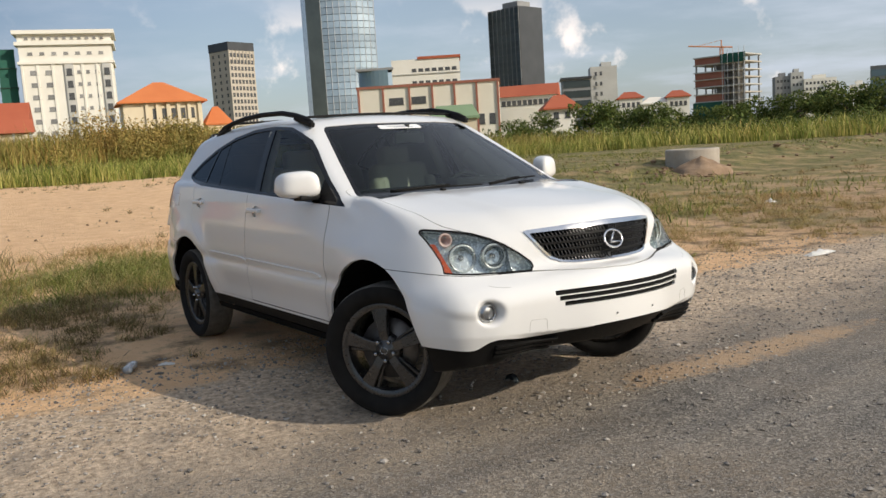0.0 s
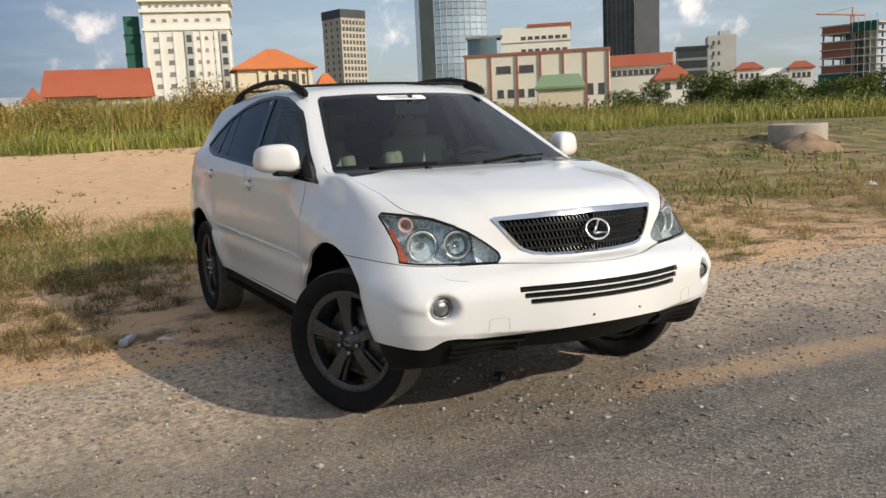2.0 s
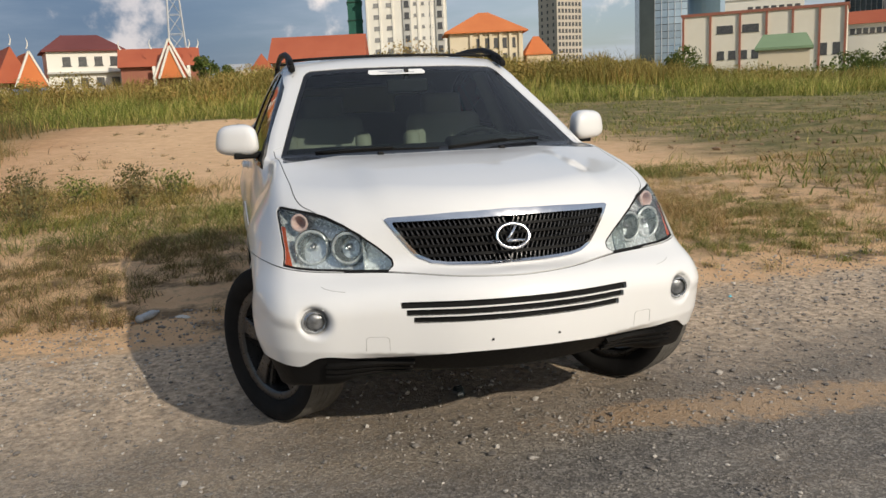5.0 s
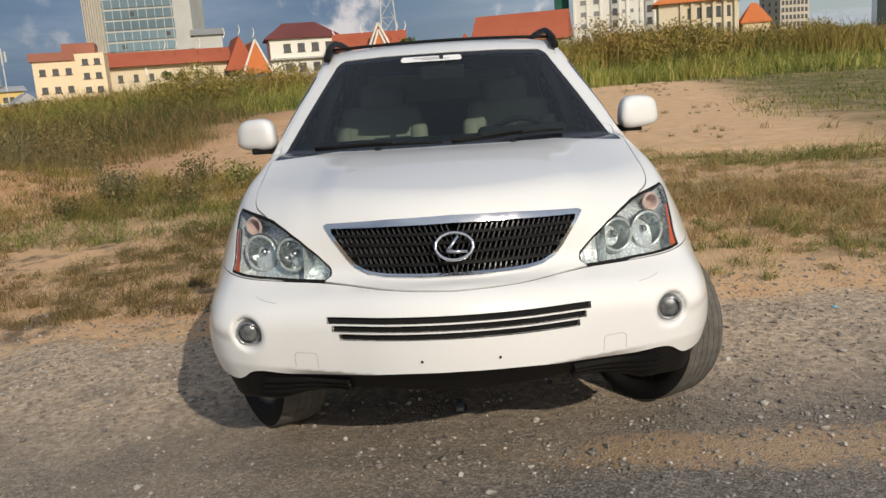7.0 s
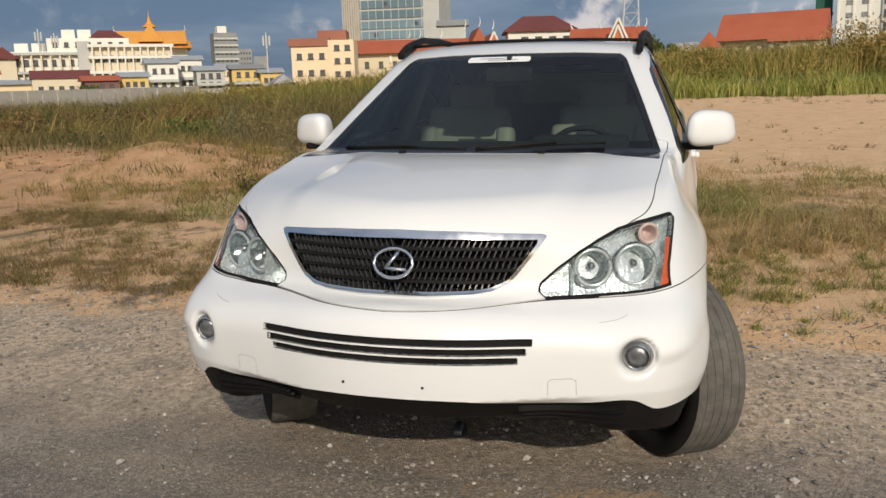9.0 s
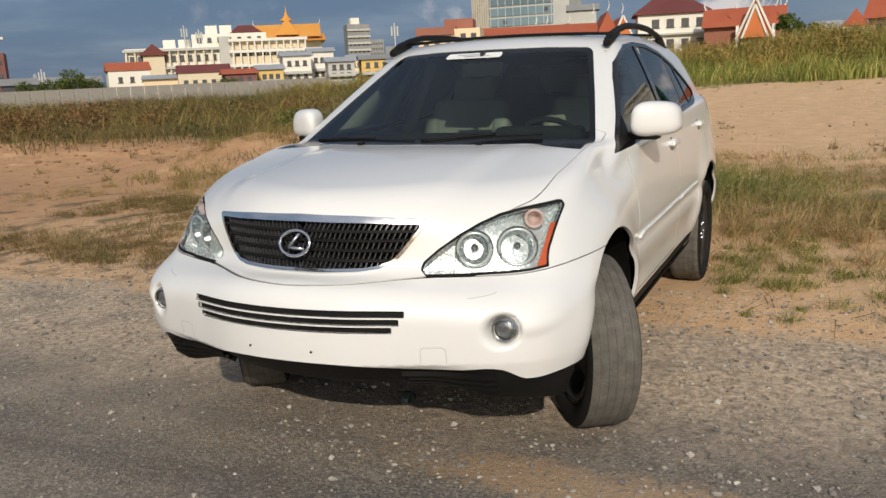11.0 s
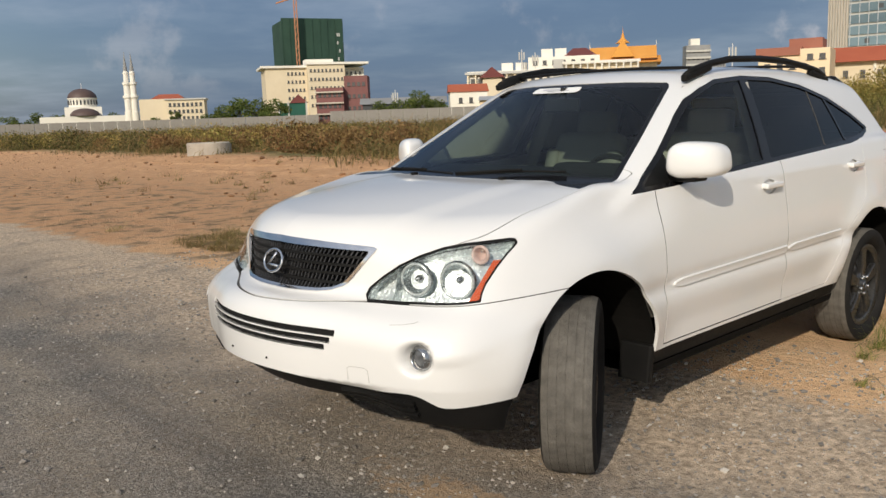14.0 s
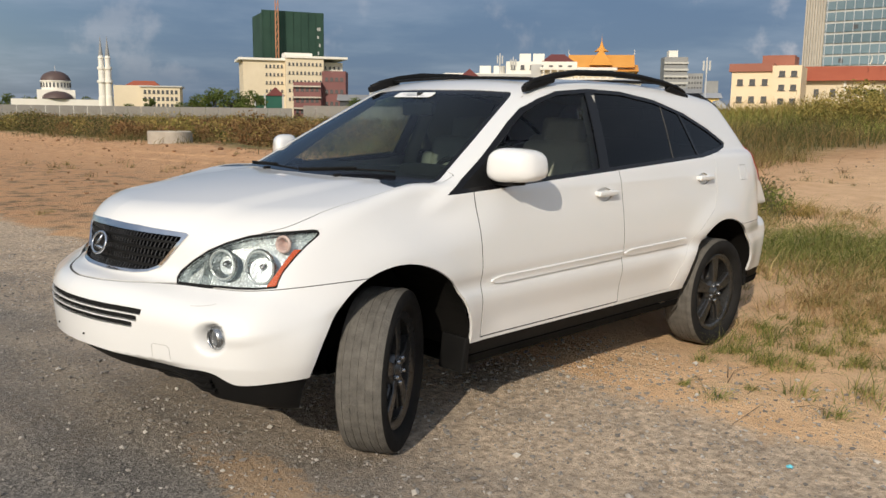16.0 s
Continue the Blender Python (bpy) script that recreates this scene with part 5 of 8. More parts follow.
for a, b in (((-0.56, 1.066), (-0.02, 1.080)), ((0.02, 1.072), (0.50, 1.102))):
    for r, off, name in ((0.005, 0.010, "wiper_blade"), (0.006, 0.018, "wiper_arm")):
        k = 1.0 if name == "wiper_blade" else 0.62
        pts = [on_screen(a[0] + (b[0] - a[0]) * t, a[1] + (b[1] - a[1]) * t + 0.012 * math.sin(t * 3.1), off) for t in np.linspace(0, k, 9)]
        v, f = tube(pts, r * K, 6)
        part(name, mesh_of(name, v, f, M["black_plastic"], True), None, screen_ob, "black wiper")
# sticker at the top of the windscreen
st = lambda p: np.minimum(0.013 - np.abs(p[:, 2] - 1.457), np.minimum(0.10 - p[:, 1], p[:, 0] + 1.25))
left_half, _ = split_skin(screen, st)
right_half, _ = split_skin(screen, lambda p: np.minimum(0.013 - np.abs(p[:, 2] - 1.457), np.minimum(0.20 - p[:, 1], p[:, 0] + 1.25)))
panel("sticker", left_half, M["paper"], screen_ob, side=1, off=0.0012, lip=0, label="white paper sticker")
panel("sticker", right_half, M["paper"], screen_ob, side=-1, off=0.0012, lip=0, label="white paper sticker")
for y0, y1, zc in ((-0.14, -0.02, 1.460), (-0.10, 0.04, 1.453)):
    v = [on_screen(y, zc + d, 0.003) for d in (-0.0018, 0.0018) for y in np.linspace(y0, y1, 9)]
    part("print_bar", mesh_of("print_bar", v, [(i, i + 1, i + 10, i + 9) for i in range(8)], M["print"]), None, screen_ob)

# wheels: tyre, rim with five spokes, cap, nuts, disc
R, RIM = 0.334 * K, 0.243 * K


def make_wheel(side):
    half = 0.095 * K
    rim_prof = [(RIM * 0.86, half * 0.62), (RIM * 0.97, half * 0.80), (RIM, half * 0.72), (RIM * 0.98, half * 0.5), (RIM * 0.90, half * 0.2), (RIM * 0.88, -half * 0.8), (RIM * 0.99, -half * 0.85), (RIM * 0.86, -half * 0.8), (RIM * 0.84, half * 0.2), (RIM * 0.86, half * 0.62)]
    v, f = lathe([(r, y * side) for r, y in rim_prof], 60)
    wheel = part("wheel", mesh_of("wheel", v, f, M["rim"], True), None, car, "dark grey five-spoke alloy wheel with a dusty tyre")
    wall = [(RIM * 0.97, 0.70), (RIM * 1.02, 0.86), (RIM * 1.10, 1.0), (R * 0.86, 1.06), (R * 0.93, 1.02), (R * 0.975, 0.93)]
    tread = [(R * 0.975, 0.93)]
    for g in (0.62, 0.30, -0.02, -0.34, -0.66):
        tread += [(R * 0.997, g + 0.10), (R * 0.997, g + 0.014), (R * 0.991, g + 0.010), (R * 0.991, g - 0.010), (R * 0.997, g - 0.014)]
    tread += [(R * 0.985, -0.85), (R * 0.975, -0.93)]
    back = [(R * 0.975, -0.93), (R * 0.93, -1.02), (R * 0.86, -1.06), (RIM * 1.10, -1.0), (RIM * 0.97, -0.7)]
    for name, prof, mat in (("tyre", wall, "tyre"), ("tyre_tread", tread, "tread"), ("tyre_wall", back, "tyre")):
        v, f = lathe([(r, y * half * side) for r, y in prof], 84 if name != "tyre_tread" else 168)
        if name == "tyre_tread":
            # cross grooves cut the ribs into blocks, staggered from rib to rib
            n_ = len(prof)
            cut = lambda i, k: 0.9984 if 0 < k < n_ - 2 and (i + k // 5 * 2) % (3 if k // 5 in (0, 4, 5) else 5) == 0 else 1.0
            v = [(x_ * cut(q // n_, q % n_), y_, z_ * cut(q // n_, q % n_)) for q, (x_, y_, z_) in enumerate(v)]
        part(name, mesh_of(name, v, f, M[mat], name != "tyre_tread"), None, wheel, "black dusty tyre" if name == "tyre" else "")
    for i in range(5):
        a = 2 * math.pi * i / 5 + 0.35
        for w, d, lift, side_step in ((1.0, 0.034, 0.0, 0.0), (0.26, 0.026, -0.012, 1.0)):
            vs = []
            for r, hw, y in ((0.035, 0.026, 0.62), (0.10, 0.025, 0.72), (0.17, 0.033, 0.68), (0.236, 0.042, 0.62)):
                for u in (-1, 1):
                    for dep in (0, -1):
                        o_ = u * hw * w + side_step * (0.012 + 0.20 * r)
                        vs.append(((r * math.cos(a) - o_ * math.sin(a)) * K, (half * y + (dep * d - side_step * 0.016) * K) * side, (r * math.sin(a) + o_ * math.cos(a)) * K))
            fs = []
            for k in range(3):
                b0, b1 = 4 * k, 4 * k + 4
                fs += [(b0, b0 + 2, b1 + 2, b1), (b0 + 1, b1 + 1, b1 + 3, b0 + 3), (b0, b1, b1 + 1, b0 + 1), (b0 + 2, b0 + 3, b1 + 3, b1 + 2)]
            fs += [(12, 14, 15, 13), (0, 1, 3, 2)]
            bm = bmesh.new()
            me = mesh_of("spoke", vs, fs, M["rim"])
            bm.from_mesh(me)
            bmesh.ops.recalc_face_normals(bm, faces=bm.faces)
            bmesh.ops.bevel(bm, geom=list(bm.edges), offset=0.004 * K, segments=1, affect="EDGES", clamp_overlap=True)
            part("spoke" if w == 1 else "spoke_flange", bm, M["rim"], wheel)
        b = a + math.pi / 5
        v, f = lathe([(0.0, 0.020), (0.008, 0.020), (0.011, 0.016), (0.011, 0.0)], 8)
        nut = part("lug_nut", mesh_of("lug_nut", v, f, M["lamp_ring"], True), None, wheel, "bright steel lug nut")
        nut.matrix_local = Matrix.Translation((0.052 * K * math.cos(b), half * 0.66 * side, 0.052 * K * math.sin(b))) @ Matrix.Rotation(0 if side > 0 else math.pi, 4, "Z")
    v, f = lathe([(0.0, half * 0.80 * side), (0.026 * K, half * 0.78 * side), (0.032 * K, half * 0.68 * side), (0.075 * K, half * 0.60 * side), (0.08 * K, half * 0.2 * side), (0.0, half * 0.1 * side)], 32)
    hub = part("hub_cap", mesh_of("hub_cap", v, f, M["rim"], True), None, wheel, "round hub cap")
    ringpts_ = [(0.021 * K * math.cos(a), half * 0.80 * side, 0.016 * K * math.sin(a)) for a in np.linspace(0, 2 * math.pi, 24, endpoint=False)]
    v, f = tube(ringpts_, 0.0022 * K, 6, True)
    part("cap_ring", mesh_of("cap_ring", v, f, M["lamp_ring"], True), None, hub, "thin oval ring on the cap")
    v, f = lathe([(0.0, half * 0.05 * side), (0.155 * K, half * 0.05 * side), (0.155 * K, -half * 0.1 * side), (0.0, -half * 0.1 * side)], 40)
    part("brake_disc", mesh_of("brake_disc", v, f, M["disc"], True), None, wheel, "steel brake disc")
    return wheel


for x, side, steer, drop in ((0.0, 1, 33, 0.0), (0.0, -1, 32, 0.0), (-2.70, 1, 0, -0.042), (-2.70, -1, 0, 0.0)):
    w = make_wheel(side)
    w.matrix_local = Matrix.Translation(((x - (0.035 if steer else 0.0)) * K, side * 0.768 * K, (0.330 + 0.0105 * side * 0.765 + drop) * K)) @ Matrix.Rotation(radians(steer), 4, "Z") @ Matrix.Rotation(radians(2 * side), 4, "Y")
    # dark wheel housing behind each opening
    prof = [((0.447 if x > -1 else 0.452) * math.cos(a) - (0.03 if x > -1 else 0.0), (0.466 if x > -1 else 0.452) * math.sin(a)) for a in np.linspace(0.10, math.pi - 0.02, 26)]
    wide = []
    for u, q in prof:
        lo_, hi_ = 0.5, 1.0
        for _ in range(24):
            mid_ = (lo_ + hi_) / 2
            lo_, hi_ = (mid_, hi_) if float(car_form(np.float64(x + u), np.float64(mid_), np.float64(max(0.335 + q, 0.40)))) < 0 else (lo_, mid_)
        wide.append(min(lo_ - 0.012, 0.845))
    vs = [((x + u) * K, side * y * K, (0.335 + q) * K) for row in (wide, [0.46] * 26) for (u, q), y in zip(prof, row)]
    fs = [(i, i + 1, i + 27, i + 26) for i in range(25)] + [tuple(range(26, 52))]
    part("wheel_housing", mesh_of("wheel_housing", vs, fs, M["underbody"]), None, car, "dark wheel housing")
    if x > -1:
        bm = bmesh.new()
        block(bm, (0.035 * K, 0.15 * K, 0.16 * K), ((x - 0.455) * K, side * 0.765 * K, 0.325 * K), (0, -8, 0), 0.010 * K)
        part("mud_flap", bm, M["black_plastic"], car, "black mud flap")
        continue
    bm = bmesh.new()
    block(bm, (0.02 * K, 0.13 * K, 0.075 * K), ((x - 0.448) * K, side * 0.755 * K, 0.312 * K), (0, 0, 0), 0.008 * K)
    part("mud_flap", bm, M["black_plastic"], car, "black mud flap")

# cabin: floor, dashboard, wheel, seats
bm = bmesh.new()
block(bm, (1.68 * K, 1.42 * K, 0.06 * K), (-1.40 * K, 0, 0.42 * K))
part("cabin_floor", bm, M["carpet"], car, "dark carpeted cabin floor")
bm = bmesh.new()
block(bm, (0.46 * K, 1.40 * K, 0.34 * K), (-0.63 * K, 0, 0.90 * K), (0, 6, 0), 0.06 * K, 4)
block(bm, (0.14 * K, 0.42 * K, 0.10 * K), (-0.72 * K, 0.36 * K, 1.07 * K), (0, 0, 0), 0.04 * K, 4)
for f in bm.faces:
    f.smooth = True
part("dashboard", bm, M["dash"], car, "dark dashboard with instrument hood")
ringpts = [(-0.90 * K + 0.07 * K * math.sin(a), (0.36 + 0.18 * math.cos(a)) * K, (0.98 + 0.165 * math.sin(a)) * K) for a in np.linspace(0, 2 * math.pi, 40, endpoint=False)]
v, f = tube(ringpts, 0.014 * K, 8, True)
sw = part("steering_wheel", mesh_of("steering_wheel", v, f, M["dash"], True), None, car, "dark steering wheel")
bm = bmesh.new()
block(bm, (0.05 * K, 0.34 * K, 0.06 * K), (-0.89 * K, 0.36 * K, 0.97 * K), (0, 20, 0), 0.015 * K)
block(bm, (0.05 * K, 0.06 * K, 0.16 * K), (-0.91 * K, 0.36 * K, 0.91 * K), (0, 20, 0), 0.015 * K)
block(bm, (0.30 * K, 0.07 * K, 0.07 * K), (-0.78 * K, 0.36 * K, 0.93 * K), (0, -15, 0), 0.02 * K)
part("wheel_hub", bm, M["dash"], sw)


def make_seat(x, y, width, rear=False):
    bm = bmesh.new()
    block(bm, (0.52 * K, width * K, 0.17 * K), ((x + 0.02) * K, y * K, 0.62 * K), (0, -6, 0), 0.06 * K, 4)
    for f in bm.faces:
        f.smooth = True
    seat = part("rear_seat" if rear else "front_seat", bm, M["leather"], car, "beige leather car seat")
    bm = bmesh.new()
    block(bm, (0.15 * K, width * 0.98 * K, 0.62 * K), ((x - 0.30) * K, y * K, 0.92 * K), (0, -16, 0), 0.06 * K, 4, 0.9)
    if not rear:
        for d in (-1, 1):
            block(bm, (0.12 * K, 0.10 * K, 0.5 * K), ((x - 0.25) * K, (y + d * width * 0.42) * K, 0.88 * K), (0, -16, 0), 0.045 * K, 3)
    for f in bm.faces:
        f.smooth = True
    part("backrest", bm, M["leather"], seat)
    for dy in ((0,) if not rear else (-0.38, 0.38)):
        bm = bmesh.new()
        block(bm, (0.10 * K, 0.25 * K, 0.18 * K), ((x - 0.42) * K, (y + dy) * K, 1.255 * K), (0, -10, 0), 0.045 * K, 4)
        for d in (-0.06, 0.06):
            block(bm, (0.012 * K, 0.012 * K, 0.14 * K), ((x - 0.40) * K, (y + dy + d) * K, 1.165 * K))
        for f in bm.faces:
            f.smooth = True
        part("headrest", bm, M["leather"], seat)


make_seat(-1.30, 0.37, 0.52)
make_seat(-1.30, -0.37, 0.52)
make_seat(-2.22, 0.0, 1.30, True)
bm = bmesh.new()
block(bm, (0.9 * K, 0.20 * K, 0.28 * K), (-1.15 * K, 0, 0.62 * K), (0, 0, 0), 0.04 * K, 3)
part("centre_console", bm, M["grey_trim"], car, "grey centre console")
for s in (1, -1):
    bm = bmesh.new()
    block(bm, (2.2 * K, 0.05 * K, 0.55 * K), (-1.6 * K, s * 0.74 * K, 0.76 * K), (0, 0, 0), 0.02 * K)
    part("door_lining", bm, M["grey_trim"], car, "grey door lining")
    # trim of the front and middle pillars on the inside
    v, f = tube([(-0.52 * K, s * 0.72 * K, 1.06 * K), (-0.80 * K, s * 0.655 * K, 1.25 * K), (-1.10 * K, s * 0.575 * K, 1.43 * K)], 0.032 * K, 8)
    part("pillar_trim", mesh_of("pillar_trim", v, f, M["grey_trim"], True), None, car)
    v, f = tube([(-1.55 * K, s * 0.755 * K, 1.02 * K), (-1.585 * K, s * 0.66 * K, 1.28 * K), (-1.61 * K, s * 0.59 * K, 1.46 * K)], 0.04 * K, 8)
    part("pillar_trim", mesh_of("pillar_trim", v, f, M["grey_trim"], True), None, car)
lining, _ = split_skin(body, lambda p: np.minimum(p[:, 2] - 1.46, 0.6 - p[:, 1]))
panel("headliner", lining, M["headliner"], car, off=-0.03, lip=0, label="pale roof lining")
bm = bmesh.new()
block(bm, (0.03 * K, 0.22 * K, 0.07 * K), (-0.93 * K, 0, 1.385 * K), (0, 0, 0), 0.02 * K, 3)
block(bm, (0.03 * K, 0.02 * K, 0.08 * K), (-0.945 * K, 0, 1.43 * K))
part("inner_mirror", bm, M["dash"], car, "dark interior mirror")
# ================= the town behind the field =================
wall_mats = {}


def wall_paint(name, dark, light, rough=0.85):
    if name not in wall_mats:
        wall_mats[name] = surface(name, dark, light, 0.12, rough, fine=9, bump=0.05, depth=0.05)
    return wall_mats[name]


WHITE = wall_paint("weathered_white_wall", (0.72, 0.68, 0.59), (0.82, 0.79, 0.71))
CREAM = wall_paint("cream_wall", (0.62, 0.52, 0.36), (0.74, 0.64, 0.47))
BEIGE = wall_paint("beige_concrete", (0.42, 0.37, 0.30), (0.54, 0.48, 0.40))
HALL_CREAM = wall_paint("pale_cream_wall", (0.72, 0.66, 0.53), (0.82, 0.77, 0.65))
PEACH = wall_paint("peach_wall", (0.76, 0.58, 0.37), (0.84, 0.67, 0.46))
YELLOW = wall_paint("yellow_wall", (0.62, 0.42, 0.13), (0.72, 0.52, 0.20))
GREY = wall_paint("grey_concrete", (0.20, 0.20, 0.20), (0.32, 0.32, 0.31))
PALE = wall_paint("pale_concrete", (0.42, 0.41, 0.38), (0.56, 0.55, 0.51))
MAROON = wall_paint("maroon_wall", (0.16, 0.065, 0.06), (0.24, 0.11, 0.10))
DARK = wall_paint("dark_cladding", (0.035, 0.038, 0.042), (0.06, 0.064, 0.07), 0.4)
BROWN = wall_paint("red_brown_paint", (0.28, 0.10, 0.065), (0.36, 0.15, 0.10))
ORANGE_ROOF = wall_paint("orange_roof_tiles", (0.52, 0.14, 0.04), (0.66, 0.22, 0.07))
RED_ROOF = wall_paint("red_roof_tiles", (0.34, 0.075, 0.035), (0.46, 0.13, 0.06))
DARK_ROOF = wall_paint("dark_red_roof_tiles", (0.12, 0.03, 0.028), (0.19, 0.055, 0.05))
GOLD_ROOF = wall_paint("golden_roof", (0.62, 0.26, 0.04), (0.75, 0.36, 0.08))
GREEN_ROOF = wall_paint("green_tin_roof", (0.16, 0.24, 0.13), (0.24, 0.33, 0.19))
BLUE_ROOF = wall_paint("blue_tin_roof", (0.06, 0.16, 0.30), (0.12, 0.25, 0.40))
TIN = wall_paint("grey_tin_roof", (0.30, 0.31, 0.32), (0.45, 0.46, 0.47), 0.5)
NET = wall_paint("green_scaffold_net", (0.008, 0.06, 0.04), (0.025, 0.12, 0.085))
NET_DARK = wall_paint("dark_green_net", (0.012, 0.04, 0.028), (0.03, 0.075, 0.05))
STEEL = wall_paint("painted_steel", (0.45, 0.45, 0.46), (0.60, 0.60, 0.61), 0.5)
CRANE = wall_paint("orange_crane_paint", (0.40, 0.16, 0.07), (0.52, 0.24, 0.12), 0.6)
HOLE = surface("dark_window", (0.04, 0.042, 0.045), (0.12, 0.12, 0.12), 2.0, 0.25, bump=0)
PALE_PANE = surface("pale_grey_window", (0.22, 0.22, 0.21), (0.40, 0.39, 0.37), 2.0, 0.4, bump=0, spread=0.4)
# pale blue base colour stands in for sky mirrored in the panes
SKY_TONE_GLASS = surface("sky_tone_curtain_glass", (0.30, 0.42, 0.54), (0.58, 0.68, 0.76), 0.06, 0.2, 0.3, fine=6, bump=0, spread=0.35)
TEAL_GLASS = surface("teal_curtain_glass", (0.16, 0.24, 0.28), (0.30, 0.40, 0.44), 0.05, 0.2, 0.3, fine=6, bump=0, spread=0.3)
DARK_GLASS = surface("dark_curtain_glass", (0.035, 0.045, 0.048), (0.08, 0.10, 0.10), 0.05, 0.15, 0.25, fine=5, bump=0, spread=0.3)


def site(az, dist, turn=0.0):
    """A plot: local x to the right as seen from its stretch of the road, y away from it."""
    a = radians(az)
    ex, ey = np.interp(az, [20, 38, 55, 70, 95], [0, 1.1, 2.4, 3.6, 4.5]), np.interp(az, [20, 38, 55, 70, 95], [0, 0.9, 1.9, 3.2, 4.9])
    return Matrix.Translation((ex - dist * math.sin(a), ey + dist * math.cos(a), 0)) @ Matrix.Rotation(a + radians(turn), 4, "Z")


def building(name, label, az, dist, turn=0.0, category="building", group=""):
    ob = new(name)
    ob.matrix_world = site(az, dist, turn)
    return tagged(ob, label, category, group)


def box_part(name, owner, x0, x1, y0, y1, z0, z1, mat, label=""):
    bm = bmesh.new()
    block(bm, (x1 - x0, y1 - y0, z1 - z0), ((x0 + x1) / 2, (y0 + y1) / 2, (z0 + z1) / 2))
    return part(name, bm, mat, owner, label)


def window_mesh(w, h, mat, deep=0.12):
    key = ("window", round(w, 2), round(h, 2), mat.name)
    if key not in wall_mats:
        bm = bmesh.new()
        block(bm, (w, deep, h))
        block(bm, (w + 0.3, deep + 0.15, 0.12), (0, 0, -h / 2 - 0.06))
        me = bpy.data.meshes.new("window")
        bm.to_mesh(me)
        bm.free()
        me.materials.append(mat)
        wall_mats[key] = me
    return wall_mats[key]


def windows(owner, x0, x1, z0, z1, across, up, w, h, mat=None, y=0.0, side=False, skip=()):
    """A grid of window objects on the face at y (or on the side face at x = y)."""
    me = window_mesh(w, h, mat or HOLE)
    for i in range(across):
        for k in range(up):
            if (i, k) in skip:
                continue
            x, z = x0 + (x1 - x0) * (i + 0.5) / across, z0 + (z1 - z0) * (k + 0.5) / up
            o = part("window", me, None, owner)
            o.matrix_local = Matrix.Translation((y, x, z)) @ Matrix.Rotation(math.pi / 2, 4, "Z") if side else Matrix.Translation((x, y, z))


def hip_roof(name, owner, x0, x1, y0, y1, z0, z1, mat, over=0.6, ridge=0.35, label=""):
    """A hipped roof with eaves; ridge: its length as a share of the width."""
    x0, x1, y0, y1 = x0 - over, x1 + over, y0 - over, y1 + over
    cx, cy, r = (x0 + x1) / 2, (y0 + y1) / 2, (x1 - x0) * ridge / 2
    v = [(x0, y0, z0), (x1, y0, z0), (x1, y1, z0), (x0, y1, z0), (cx - r, cy, z1), (cx + r, cy, z1)]
    v += [(x, y, z0 - 0.3) for x, y, _ in v[:4]]
    f = [(0, 1, 5, 4), (1, 2, 5), (2, 3, 4, 5), (3, 0, 4), (6, 7, 1, 0), (7, 8, 2, 1), (8, 9, 3, 2), (9, 6, 0, 3), (9, 8, 7, 6)]
    return part(name, mesh_of(name, v, f, mat), None, owner, label)


def gable_roof(name, owner, x0, x1, y0, y1, z0, z1, mat, along="x", over=0.5, label=""):
    """A gabled roof, its ridge along x or y."""
    x0, x1, y0, y1 = x0 - over, x1 + over, y0 - over, y1 + over
    if along == "x":
        v = [(x0, y0, z0), (x1, y0, z0), (x1, y1, z0), (x0, y1, z0), (x0, (y0 + y1) / 2, z1), (x1, (y0 + y1) / 2, z1)]
        f = [(0, 1, 5, 4), (2, 3, 4, 5), (1, 2, 5), (3, 0, 4), (3, 2, 1, 0)]
    else:
        v = [(x0, y0, z0), (x1, y0, z0), (x1, y1, z0), (x0, y1, z0), ((x0 + x1) / 2, y0, z1), ((x0 + x1) / 2, y1, z1)]
        f = [(1, 2, 5, 4), (3, 0, 4, 5), (0, 1, 4), (2, 3, 5), (3, 2, 1, 0)]
    return part(name, mesh_of(name, v, f, mat), None, owner, label)


def bar(name, owner, a, b, r, mat, sides=5):
    v, f = tube([a, b], r, sides)
    return part(name, mesh_of(name, v, f, mat), None, owner)


def finial(owner, x, y, z, lean, size=1.6):
    """The curved horn at a temple gable's end."""
    pts = [(x + lean * size * q, y, z + size * h) for q, h in ((0, 0), (0.25, 0.25), (0.35, 0.6), (0.15, 1.0))]
    v, f = tube(pts, lambda t: 0.16 * (1 - 0.8 * t), 5)
    part("roof_finial", mesh_of("roof_finial", v, f, WHITE), None, owner)


# white hotel and its netted neighbour
b = building("hotel", "tall white plaster hotel block with cornices", 22.95, 245, -4)
box_part("wall", b, -11.2, 11.2, 0, 14, 0, 34.6, WHITE)
for z, o, t in ((28.6, 0.5, 0.7), (33.4, 0.8, 0.9), (36.2, 1.1, 1.0)):
    box_part("cornice", b, -11.2 - o, 11.2 + o, -o, 14 + o, z, z + t, WHITE)
box_part("parapet", b, -11.3, 11.3, 0.2, 13.8, 34.5, 36.3, WHITE)
windows(b, -9.8, -2.6, 6, 28, 2, 7, 2.0, 1.1, PALE_PANE)
windows(b, 1.6, 8.2, 6, 28, 3, 7, 0.8, 0.8, PALE_PANE)
for x in (0.4, 9.6):
    box_part("balcony_bay", b, x - 1.1, x + 1.1, -0.5, 0, 5, 28.4, PALE)
    windows(b, x - 0.8, x + 0.8, 6, 28, 1, 7, 1.3, 1.7, y=-0.55)
windows(b, -10, 10, 29.6, 33, 7, 1, 1.1, 0.7, PALE_PANE)
windows(b, -10, 10, 34.4, 36, 11, 1, 0.7, 0.5, PALE_PANE)
